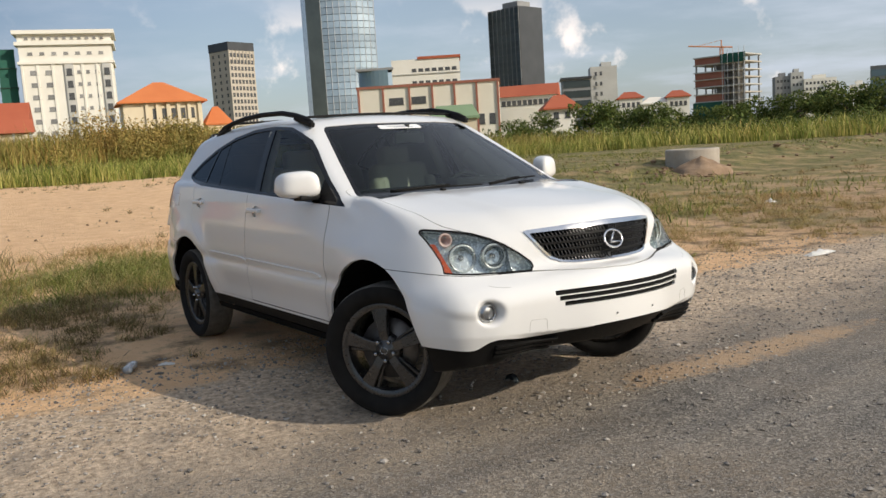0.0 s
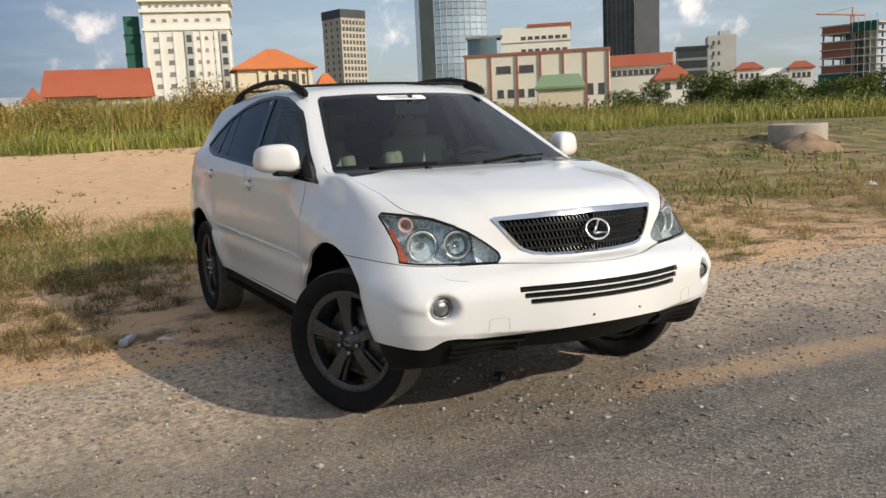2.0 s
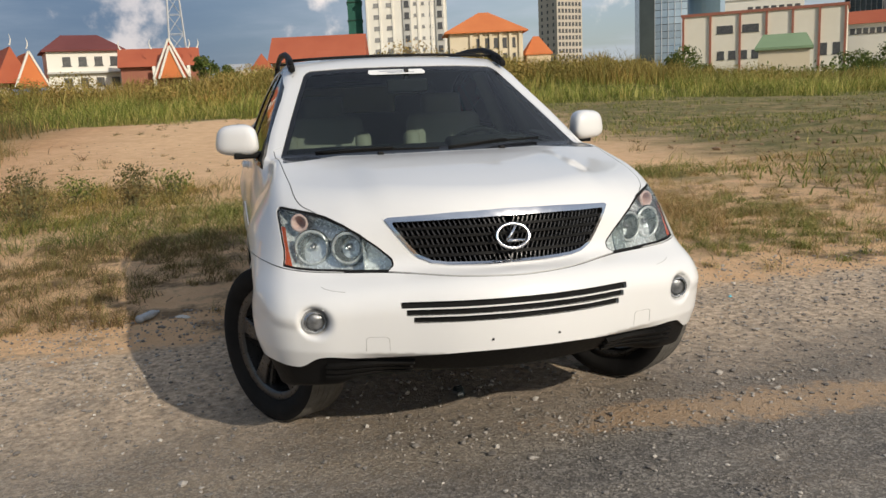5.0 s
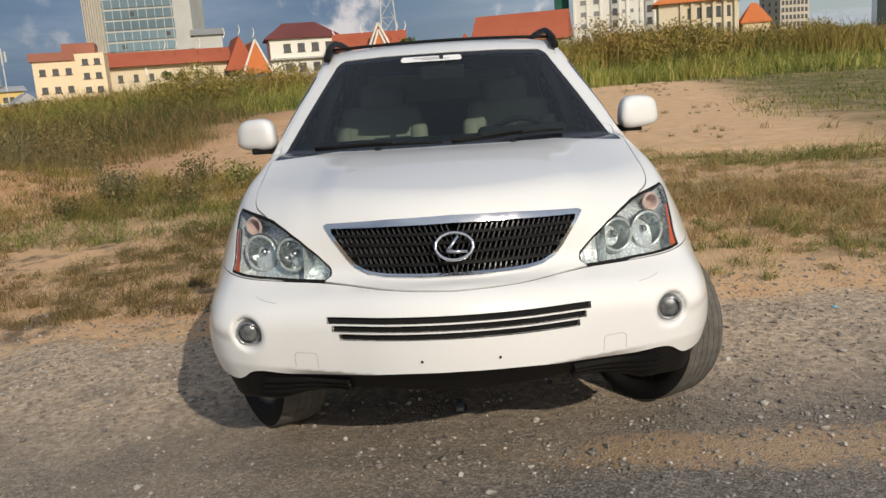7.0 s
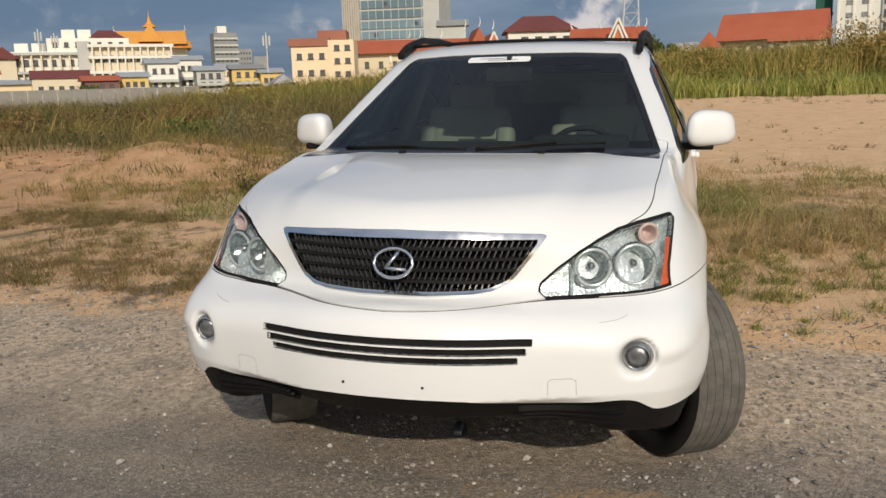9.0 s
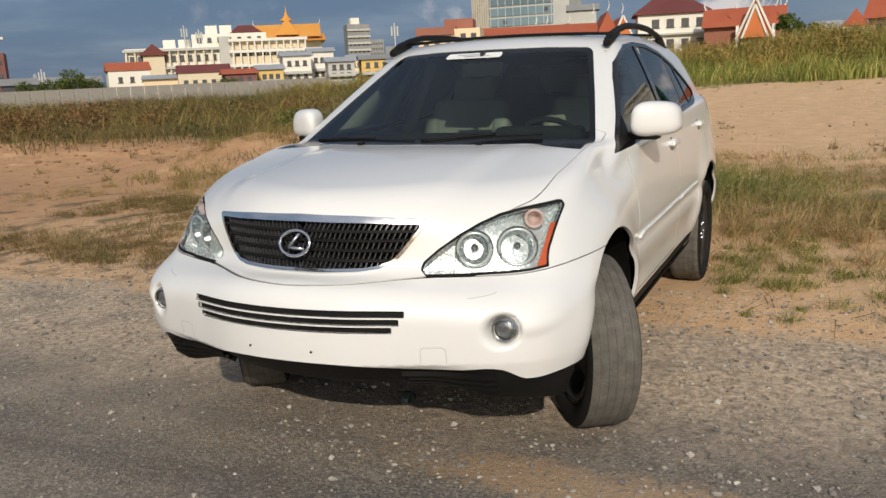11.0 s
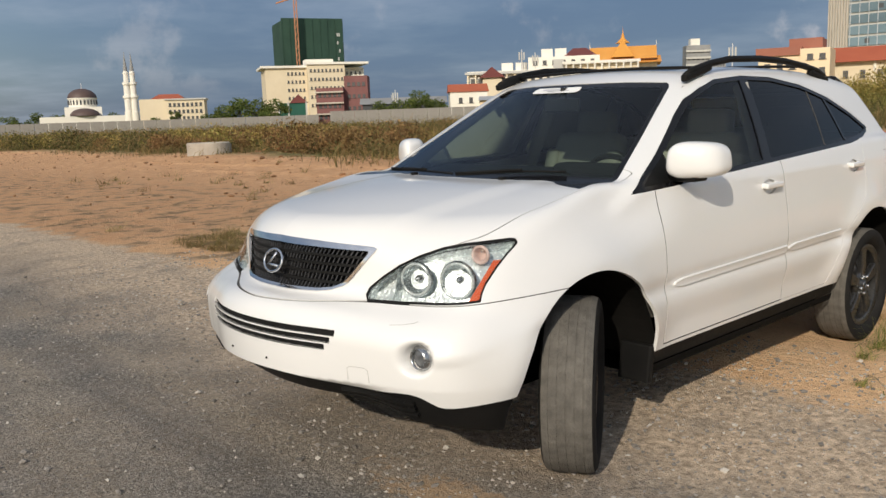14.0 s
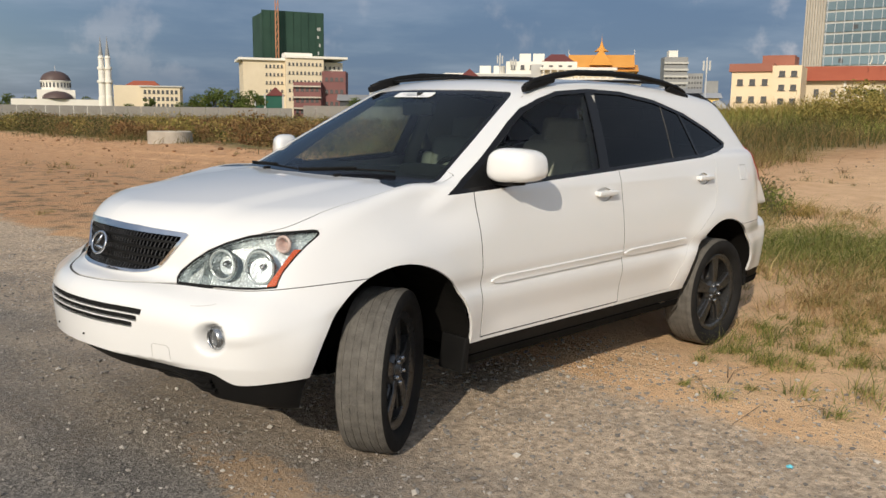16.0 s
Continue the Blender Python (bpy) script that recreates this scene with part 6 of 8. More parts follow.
for x in np.linspace(-10.8, 10.8, 7):
    box_part("pilaster", b, x - 0.25, x + 0.25, -0.25, 0, 0, 28.6, WHITE)
b = building("scaffold_tower", "building shell wrapped in green scaffold netting", 26.35, 250)
box_part("net", b, -1.9, 2.2, 0, 9, 0, 33, NET)
for z in range(3, 33, 5):
    box_part("scaffold_deck", b, -2.1, 2.4, -0.3, 9, z, z + 0.25, NET_DARK)
# orange-roofed hall
b = building("hall", "cream hall with a broad orange hipped roof", 17.55, 200, 6)
box_part("wall", b, -8.4, 8.4, 0, 12, 0, 15, CREAM)
hip_roof("roof", b, -8.4, 8.4, 0, 12, 14.9, 19.6, ORANGE_ROOF, 1.2, 0.12, "orange tiled hipped roof")
for x in np.linspace(-3.5, 7.8, 6):
    box_part("column", b, x - 0.35, x + 0.35, -0.5, 0, 6, 14.8, CREAM)
windows(b, -2.8, 7.2, 7, 14, 5, 2, 1.0, 2.2)
hip_roof("side_roof", b, 9.4, 15.0, 1, 9, 9.5, 13.6, ORANGE_ROOF, 0.4, 0.2)
box_part("annex", b, 9.4, 15.0, 1, 9, 0, 9.6, PEACH)
# beige office tower
b = building("office_tower", "beige office tower with a dark crown", 12.4, 430, 38)
box_part("wall", b, -7.6, 7.6, 0, 15.2, 0, 53, BEIGE)
box_part("crown", b, -7.8, 7.8, -0.2, 15.4, 53, 57, DARK, "dark crown storey")
windows(b, -7.2, 7.2, 8, 52.4, 7, 14, 1.35, 1.8)
windows(b, 0.6, 14.6, 8, 52.4, 3, 14, 1.1, 1.4, side=True, y=-7.62)
for x in np.linspace(-7.4, 7.4, 8):
    box_part("fin", b, x - 0.22, x + 0.22, -0.35, 0, 47, 53, BEIGE)
# glass skyscraper: curved front of glass bands, mirrored sky put into their colour
b = building("glass_tower", "blue mirror-glass skyscraper with a dark side", 5.75, 600, 8)
n_cols, floors = 9, 34
box_part("core", b, -23, 23, 1.2, 36, 0, 170, DARK)
box_part("dark_side", b, -24.4, -14.5, -2.5, 30, 0, 171, DARK_GLASS, "dark glass side")
for k in range(floors):
    z = 12 + k * 4.6
    vs_, fs_ = [], []
    for i in range(n_cols + 1):
        x = -14.3 + 37.5 * i / n_cols
        y = -5.0 + 6.0 * ((x - 2) / 21) ** 2
        vs_ += [(x, y, z), (x, y, z + 4.25), (x, y + 1.5, z), (x, y + 1.5, z + 4.25)]
    for i in range(n_cols):
        a_, b_ = 4 * i, 4 * i + 4
        fs_ += [(a_, b_, b_ + 1, a_ + 1), (a_ + 1, b_ + 1, b_ + 3, a_ + 3), (a_, a_ + 2, b_ + 2, b_)]
    part("glass_band", mesh_of("glass_band", vs_, fs_, SKY_TONE_GLASS), None, b)
for i in range(n_cols + 1):
    x = -14.3 + 37.5 * i / n_cols
    y = -5.0 + 6.0 * ((x - 2) / 21) ** 2
    box_part("mullion", b, x - 0.15, x + 0.15, y - 0.25, y + 0.6, 10, 169, STEEL)
# office block with a rounded glass nose
b = building("office_block", "white office block with a rounded grey glass end", 1.6, 300, -3)
box_part("wall", b, -5.6, 18.2, 0, 16, 0, 31.6, WHITE)
vs_, fs_ = [], []
for i in range(13):
    a = math.pi * (0.5 + 0.55 * i / 12)
    for z in (0, 28.6):
        vs_.append((-7 + 11.2 * math.cos(a), 7 - 8 * math.sin(a), z))
for i in range(12):
    fs_.append((2 * i, 2 * i + 1, 2 * i + 3, 2 * i + 2))
part("glass_nose", mesh_of("glass_nose", vs_ + [(-5, 9, 28.6)], fs_ + [tuple(range(1, 26, 2)) + (26,)], TEAL_GLASS), None, b, "rounded grey glass end")
box_part("canopy", b, -18, -5, -0.5, 10, 28.6, 29.4, GREY)
windows(b, 1.0, 17.4, 13, 30, 7, 4, 1.6, 1.0)
box_part("roof_cap", b, 3.5, 18.6, -0.4, 14, 31.5, 32.4, RED_ROOF)
for z in (17, 22, 26.4):
    box_part("ledge", b, -5.6, 18.4, -0.35, 0, z, z + 0.3, PALE)
# long cream hall with red-brown pilasters
b = building("exhibition_hall", "long cream hall with red-brown pilasters", 0.35, 200, -5)
box_part("wall", b, -16.6, 16.6, 0, 14, 0, 15.6, HALL_CREAM)
box_part("parapet", b, -16.9, 16.9, -0.3, 14.2, 15.4, 16.0, BROWN)
for x in (-16.4, -10.6, -4.4, 1.0, 6.2, 11.4, 16.3):
    box_part("pilaster", b, x - 0.22, x + 0.22, -0.35, 0, 0, 15.5, BROWN)
windows(b, -10.2, 0.4, 10.0, 14.4, 2, 1, 3.4, 1.6)
windows(b, -9.6, 0.0, 5.4, 8.0, 4, 1, 1.5, 1.8)
windows(b, 11.0, 16.0, 5.2, 8.6, 2, 1, 1.4, 2.4)
box_part("stair", b, -17.4, -16.6, -1.0, 10, 0, 9, PALE)
b = building("hut", "small cream hut with a green tin roof", -1.35, 110, 0, "hut")
box_part("wall", b, -2.8, 2.8, 0, 5, 0, 4.9, CREAM)
hip_roof("roof", b, -2.8, 2.8, 0, 5, 4.9, 6.5, GREEN_ROOF, 0.4, 0.75, "green tin roof")
# dark glass tower
b = building("glass_tower", "dark glass office tower with a roof box", -4.95, 600, -42)
box_part("wall", b, -14.5, 14.5, 0, 24, 0, 92, DARK)
for k in range(19):
    z = 8 + k * 4.4
    box_part("glass_band", b, -14.0, 14.0, -0.3, 0, z, z + 3.9, DARK_GLASS)
    box_part("glass_band", b, -14.8, -14.5, 0.4, 23.6, z, z + 4.0, DARK_GLASS)
for x in np.linspace(-14, 14, 8):
    box_part("mullion", b, x - 0.2, x + 0.2, -0.6, -0.2, 6, 92, GREY)
box_part("roof_box", b, -5, 9, 5, 18, 92, 96.5, GREY)
# low red-roofed rows
b = building("row_house", "long white building with a red roof and window strip", -6.3, 220, -6)
box_part("wall", b, -7.4, 7.0, 0, 9, 0, 12.6, WHITE)
gable_roof("roof", b, -7.4, 7.0, 0, 9, 12.5, 15.6, RED_ROOF, "x", 0.7)
windows(b, -7, 6.6, 9.6, 12.2, 10, 1, 1.0, 1.2)
b = building("house", "white house with a red hipped roof", -8.5, 150, 8, "house")
box_part("wall", b, -2.5, 2.5, 0, 6, 0, 6.6, WHITE)
hip_roof("roof", b, -2.5, 2.5, 0, 6, 6.6, 8.9, RED_ROOF, 0.8, 0.3)
windows(b, -2, 2, 4.4, 6.2, 2, 1, 0.9, 1.0)
b = building("office_block", "grey office block with dark glass and a white tower", -10.4, 350, 4)
box_part("wall", b, -11, 0.5, 0, 14, 0, 24.5, GREY)
box_part("tower", b, 0.5, 11, 1, 15, 0, 28.8, PALE)
box_part("tower_top", b, 5, 9, 3, 12, 28.8, 30.5, PALE)
for k in range(5):
    box_part("glass_band", b, -10.6, 0.2, -0.2, 0.0, 5 + k * 4, 7.8 + k * 4, DARK_GLASS)
windows(b, 1.5, 5.5, 8, 28, 2, 5, 0.9, 1.4)
box_part("roof_deck", b, -11.6, 0.8, -1.0, 14, 24.4, 25.2, DARK)
for az, w, h, roof in ((-13.0, 6.5, 11.5, RED_ROOF), (-14.6, 7.5, 9.5, WHITE), (-16.0, 6.0, 11.0, RED_ROOF)):
    b = building("house", "white town house row with red roofs", az, 250, 5, "house")
    box_part("wall", b, -w / 2, w / 2, 0, 8, 0, h, WHITE)
    hip_roof("roof", b, -w / 2, w / 2, 0, 8, h, h + 1.8, roof, 0.5, 0.4)
    windows(b, -w / 2 + 0.5, w / 2 - 0.5, h - 3.4, h - 0.6, 4, 1, 0.8, 1.2)
# building under construction, with crane
b = building("unfinished_tower", "concrete tower under construction with green netting", -18.5, 400, -25)
box_part("core", b, -4, 6, 6, 14, 0, 33, GREY)
for k in range(10):
    z = 3 + k * 3.3
    box_part("slab", b, -12, 12, 0, 18, z, z + 0.5, PALE if k % 2 else BEIGE)
    if k in (3, 5, 6, 8):
        box_part("brick_infill", b, -11.5, 2.0, 0.6, 1.0, z + 0.5, z + 3.3, BROWN)
    for x in np.linspace(-11, 11, 6):
        for y in (1, 17):
            box_part("column", b, x - 0.3, x + 0.3, y - 0.3, y + 0.3, z - 2.8, z, GREY)
box_part("net", b, -12.3, 1.5, -0.4, -0.1, 0, 13, NET)
box_part("net", b, 1.0, 12.3, -0.4, -0.1, 29.5, 33.5, NET)
for x in np.linspace(2, 12, 5):
    bar("scaffold_pole", b, (x, -0.8, 0), (x, -0.8, 36), 0.12, STEEL)
b = building("tower_crane", "tower crane on the unfinished building", -18.7, 408, 20, "crane")
for x, y in ((-0.6, -0.6), (0.6, -0.6), (0.6, 0.6), (-0.6, 0.6)):
    bar("mast_leg", b, (x, y, 0), (x, y, 37.5), 0.16, CRANE)
for k in range(12):
    bar("mast_brace", b, (-0.6, -0.6, 2 + k * 3), (0.6, -0.6, 5 + k * 3), 0.1, CRANE)
bar("jib", b, (-15, 0, 38.5), (5, 0, 37), 0.35, CRANE)
bar("tie", b, (0, 0, 40.5), (-11, 0, 38.3), 0.1, CRANE)
bar("mast_head", b, (0, 0, 36.5), (0, 0, 40.5), 0.3, CRANE)
# far white blocks
for az, w, h, m in ((-22.3, 10, 33, GREY), (-23.1, 8, 35, PALE), (-24.4, 20, 30, WHITE), (-25.1, 8, 27, WHITE), (-26.6, 9, 24, WHITE)):
    b = building("apartment_block", "distant pale apartment block", az, 620, 10)
    box_part("wall", b, -w / 2, w / 2, 0, 12, 0, h, m)
    windows(b, -w / 2 + 0.6, w / 2 - 0.6, 10, h - 1, max(3, int(w / 2.4)), 5, 1.3, 1.6)
    box_part("roof_box", b, -w / 5, w / 5, 3, 8, h, h + 2.4, m)
b = building("office_block", "grey-blue office block beyond the trees", -28.4, 400, -8)
box_part("wall", b, -9, 9, 0, 12, 0, 23, GREY)
for k in range(4):
    box_part("glass_band", b, -8.6, 8.6, -0.2, 0, 6 + 4.2 * k, 8.8 + 4.2 * k, TEAL_GLASS)
# long red roof hall and low houses
b = building("temple_hall", "long hall with a steep red tiled roof", 28.85, 140, -8)
box_part("wall", b, -7.2, 7.2, 1, 9, 0, 8.0, CREAM)
gable_roof("roof", b, -7.4, 7.4, 0, 10, 7.4, 11.7, RED_ROOF, "x", 0.4, "steep red tiled roof")
windows(b, -6.5, 2.0, 4.5, 7.2, 5, 1, 1.0, 1.4, y=0.95)
b = building("pavilion", "open pavilion with a red roof on posts", 27.0, 125, 0)
gable_roof("roof", b, -3.2, 3.0, 0, 5, 6.4, 8.3, RED_ROOF, "x", 0.5)
for x in (-3, -1, 1, 3):
    for y in (0.2, 4.8):
        box_part("post", b, x - 0.15, x + 0.15, y - 0.15, y + 0.15, 0, 6.5, PALE)
b = building("house", "cream garden wall and low red-roofed house", 33.4, 140, 0, "house")
box_part("wall", b, -4.6, 3.9, 0, 6, 0, 6.4, CREAM)
gable_roof("roof", b, 0.6, 3.9, 1, 6, 6.3, 9.0, RED_ROOF, "y", 0.4)
gable_roof("side_roof", b, -3.4, 0.4, 1, 6, 6.4, 7.6, TIN, "x", 0.3)
# temple gate with layered gables
b = building("temple", "red temple building with white-edged steep gables", 38.1, 150, 0)
box_part("wall", b, -8.6, 3.8, 1.5, 9, 0, 8.2, BROWN)
gable_roof("roof", b, -8.6, 3.8, 0.8, 9.6, 8.0, 11.2, RED_ROOF, "x", 0.4)
for x, w, h in ((-0.6, 5.4, 12.2), (-0.6, 3.6, 11.0)):
    gable_roof("gable", b, x - w / 2, x + w / 2, -1.6 if w < 4 else -0.6, 8, 6.0, h, ORANGE_ROOF if w < 4 else RED_ROOF, "y", 0.2)
    for s in (-1, 1):
        bar("gable_edge", b, (x + s * (w / 2 + 0.2), -1.9 if w < 4 else -0.9, 5.9), (x, -1.9 if w < 4 else -0.9, h + 0.1), 0.22, WHITE)
for x in (-8.2, -3.4, 2.4, 3.8):
    finial(b, x, 0, 10.8, 0.6 if x > 0 else -0.6, 1.5)
for x in (-3.3, 2.2):
    box_part("pillar", b, x - 0.25, x + 0.25, -0.6, -0.1, 0, 8, WHITE)
# lattice mast
b = building("radio_mast", "white lattice radio mast", 37.9, 250, 0, "mast")
legs = [(-3.0, -3.0), (3.0, -3.0), (3.0, 3.0), (-3.0, 3.0)]
for x, y in legs:
    bar("mast_leg", b, (x, y, 0), (x * 0.25, y * 0.25, 48), 0.22, STEEL, 4)
for k in range(9):
    z0, z1 = k * 5.2, k * 5.2 + 5.2
    s0, s1 = 1 - 0.75 * z0 / 48, 1 - 0.75 * z1 / 48
    for i in range(4):
        (xa, ya), (xb, yb) = legs[i], legs[(i + 1) % 4]
        bar("mast_brace", b, (xa * s0, ya * s0, z0), (xb * s1, yb * s1, z1), 0.10, STEEL, 4)
        bar("mast_brace", b, (xa * s1, ya * s1, z1), (xb * s1, yb * s1, z1), 0.08, STEEL, 4)
# white villa with a dark red roof
b = building("villa", "white three-storey villa with a dark red hipped roof", 43.4, 160, 6, "house")
box_part("wall", b, -6.4, 6.2, 0, 10, 0, 11.6, WHITE)
hip_roof("roof", b, -6.4, 5.6, 0, 10, 11.6, 14.4, DARK_ROOF, 0.7, 0.45, "dark red tiled roof")
windows(b, -4.6, 5.6, 4.4, 11.4, 4, 2, 1.3, 1.5)
for z in (7.6, 11.0):
    box_part("balcony", b, -6.6, 6.4, -0.9, 0, z - 3.4, z - 3.1, PALE)
# long temple hall
b = building("temple_hall", "long cream hall with a red tiled roof and horned ends", 51.8, 160, 4)
box_part("wall", b, -11.8, 10.4, 1, 10, 0, 8.8, CREAM)
gable_roof("roof", b, -11.8, 9.4, 0, 11, 8.2, 10.9, RED_ROOF, "x", 0.3, "red tiled roof")
windows(b, -11.2, 9.6, 4.8, 7.6, 8, 1, 0.8, 1.2, y=0.95)
gable_roof("gable", b, 8.2, 13.6, -1, 10, 6.4, 12.4, RED_ROOF, "y", 0.2)
gable_roof("front_gable", b, 11.0, 16.0, -2, 9, 5.6, 11.4, ORANGE_ROOF, "y", 0.2)
for x, h in ((13.5, 11.5),):
    for s in (-1, 1):
        bar("gable_edge", b, (x + s * 2.7, -2.2, 5.5), (x, -2.2, h), 0.22, WHITE)
for x, z in ((-2, 10.9), (0, 10.9), (4, 10.9), (8.2, 12.2), (10.9, 12.6), (13.4, 12.0)):
    finial(b, x, 1 if x < 8 else -1, z, 0.5, 1.7)
for x in (-5.5, 2.8):
    box_part("chimney", b, x - 0.2, x + 0.2, 0.6, 1, 6.5, 8.2, WHITE)
# peach block
b = building("guest_house", "peach guest house with red-brown roof storey", 58.45, 150, -6)
box_part("wall", b, -5.4, 1.0, 0, 9, 0, 9.4, PEACH)
box_part("wing", b, 1.0, 5.4, -0.6, 9, 0, 10.2, PEACH)
box_part("roof_storey", b, -5.8, 1.2, -0.4, 9, 9.3, 10.6, BROWN)
box_part("upper_roof", b, -1.0, 4.0, 2, 9, 10.4, 12.0, BROWN)
windows(b, -5.0, 0.8, 3.4, 9.0, 3, 2, 0.9, 1.0)
windows(b, 1.6, 5.2, 3.4, 10.0, 2, 3, 0.9, 0.9, y=-0.62)
# tall office tower with glass bands
b = building("office_tower", "tall pale office tower with teal glass bands", 53.95, 350, -14)
box_part("wall", b, -20.0, 20.0, 0, 26, 0, 76, PALE)
for k in range(17):
    box_part("glass_band", b, -12.5, 13.5, -0.5, 0, 10 + k * 4.0, 13.1 + k * 4.0, TEAL_GLASS)
    for i in range(6):
        if (i * 7 + k * 5) % 11 == 0:
            box_part("open_pane", b, -11 + i * 4.2, -9.4 + i * 4.2, -0.7, -0.5, 10.8 + k * 4, 12.4 + k * 4, HOLE)
for x in np.linspace(-19.6, -13.0, 8):
    box_part("fin", b, x - 0.22, x + 0.22, -0.8, 0, 4, 76, BEIGE)
for x in np.linspace(-12, 13, 9):
    box_part("mullion", b, x - 0.1, x + 0.1, -0.75, -0.4, 8, 76, STEEL)
for az, m, d in ((51.6, BLUE_ROOF, 118), (50.3, BLUE_ROOF, 116), (61.2, TIN, 135)):
    b = building("shed", "low shed with a tin roof among bushes", az, d, 10, "shed", "sheds in the bushes")
    box_part("wall", b, -1.5, 1.5, 0, 4, 0, 3.0, PALE)
    gable_roof("roof", b, -1.6, 1.6, -0.3, 4.2, 2.9, 4.3, m, "y", 0.3)
b = building("house", "small white-walled house with a dark tin roof", 49.8, 330, 0, "house")
box_part("wall", b, -5, 5, 0, 8, 0, 25, PALE)
gable_roof("roof", b, -5, 5, 0, 8, 25, 27.5, GREY, "x", 1.2)
# the white complex
b = building("school", "long white school building with open galleries", 72.6, 180, 2)
box_part("wall", b, -22.5, 8, 2, 14, 0, 10.6, WHITE)
box_part("wing", b, -2, 13, 0, 12, 0, 11.4, CREAM)
box_part("upper_storey", b, -9.5, 5.5, 4, 14, 10.5, 13.2, WHITE)
for z in (3.4, 6.2, 9.0, 11.2):
    box_part("gallery_ledge", b, -2.4, 13.4, -1.3, 0, z, z + 0.55, WHITE)
windows(b, -1.4, 12.6, 1.4, 10.6, 11, 3, 0.85, 1.2)
windows(b, -22, -3, 6.8, 10.2, 12, 1, 0.9, 1.2, y=1.95)
windows(b, -22, -3, 3.4, 6.4, 12, 1, 0.9, 1.2, y=1.95)
windows(b, -9, 5, 11, 13, 7, 1, 0.8, 0.9, y=3.95)
hip_roof("roof", b, -1.5, 4.5, 5, 11, 13.2, 15.0, DARK_ROOF, 0.5, 0.4)
for z in (6.4, 9.9):
    box_part("gallery_ledge", b, -22.8, -2.5, 0.9, 2, z, z + 0.5, PALE)
for x in np.arange(-22.2, -2.4, 1.65):
    box_part("gallery_pier", b, x - 0.16, x + 0.16, 1.1, 1.5, 3.0, 10.4, CREAM)
for x in np.arange(-1.6, 13.2, 1.45):
    box_part("gallery_pier", b, x - 0.14, x + 0.14, -1.2, -0.9, 0.5, 11.2, WHITE)
box_part("gable_block", b, -19.0, -15.0, 0.6, 10, 0, 9.2, CREAM)
gable_roof("gable_roof", b, -19.4, -14.6, 0.2, 10, 9.2, 11.4, DARK_ROOF, "y", 0.3)
box_part("stair_tower", b, -4.2, -2.0, 0.5, 6, 0, 12.4, PALE)
for x, z in ((-14, 10.6), (-11, 10.6), (-5.5, 13.2), (-2.6, 13.2)):
    box_part("stair_head", b, x - 1.2, x + 1.2, 5, 8, z, z + 1.7, WHITE)
b = building("house", "white house with a red-edged gable", 79.6, 165, 4, "house")
box_part("wall", b, -4.0, 3.2, 0, 8, 0, 6.0, WHITE)
gable_roof("roof", b, -4.0, 3.2, 0, 8, 6.0, 7.6, RED_ROOF, "x", 0.3)
windows(b, -3, 3, 3.2, 5.6, 3, 1, 0.7, 1.0)
b = building("row_house", "cream annexe with a red pitched roof", 75.5, 160, 0)
box_part("wall", b, -3.5, 5.5, 0, 6, 0, 5.0, CREAM)
gable_roof("roof", b, -3.5, 5.5, 0, 6, 5.0, 6.5, DARK_ROOF, "x", 0.3)
box_part("porch", b, -9.5, -3.6, 1, 6, 0, 4.2, PEACH)
gable_roof("porch_roof", b, -9.5, -3.6, 0.6, 6, 4.2, 5.0, TIN, "x", 0.3)
windows(b, -3, 5, 1.8, 4.6, 5, 1, 0.8, 1.1)
for az, w, h, m, r, d in ((69.0, 5, 7.2, WHITE, TIN, 158), (67.3, 4.4, 8.0, WHITE, TIN, 165), (66.0, 4.6, 5.6, PALE, TIN, 150), (63.6, 5.2, 5.8, YELLOW, GREY, 152), (62.0, 3.6, 5.0, YELLOW, TIN, 150), (70.8, 4.2, 4.8, YELLOW, TIN, 150), (72.8, 5.0, 4.2, MAROON, RED_ROOF, 145), (64.8, 4.0, 6.6, PEACH, TIN, 170)):
    b = building("house", "small town house with a tin roof and balconies", az, d, 6, "house", "row of small town houses")
    box_part("wall", b, -w / 2, w / 2, 0, 6, 0, h, m)
    gable_roof("roof", b, -w / 2, w / 2, 0, 6, h, h + 0.9, r, "x", 0.5)
    windows(b, -w / 2 + 0.4, w / 2 - 0.4, 2.6, h - 0.2, 3, 2 if h > 5.5 else 1, 0.7, 0.9)
    box_part("balcony", b, -w / 2, w / 2, -0.9, 0, h * 0.55, h * 0.55 + 0.5, PALE)
# golden-roofed pagoda
b = building("pagoda", "pagoda with tiered orange roofs and a golden spire", 69.5, 260, 0)
box_part("wall", b, -10, 10, 2, 14, 0, 16.4, WHITE)
gable_roof("lower_roof", b, -10.5, 10.5, -1, 17, 15.2, 17.6, GOLD_ROOF, "x", 0.6)
gable_roof("roof", b, -9.5, 9.5, 0, 16, 16.4, 20.6, GOLD_ROOF, "x", 0.4, "orange tiled roof")
gable_roof("cross_roof", b, -3.0, 3.0, -1, 17, 17.0, 22.0, GOLD_ROOF, "y", 0.3)
v_, f_ = lathe([(0.0, 5.2), (0.12, 3.2), (0.5, 1.8), (0.8, 1.2), (1.5, 0.6), (2.2, 0.0)], 12)
sp = part("spire", mesh_of("spire", v_, f_, GOLD_ROOF, True), None, b, "golden stepped spire")
sp.matrix_local = Matrix.Translation((0, 8, 21.6)) @ Matrix.Rotation(radians(90), 4, "X")
for x in (-9.6, 9.6):
    finial(b, x, 8, 20.4, 0.6 if x > 0 else -0.6, 1.8)
b = building("apartment_tower", "grey apartment tower with balconies", 64.8, 400, 12)
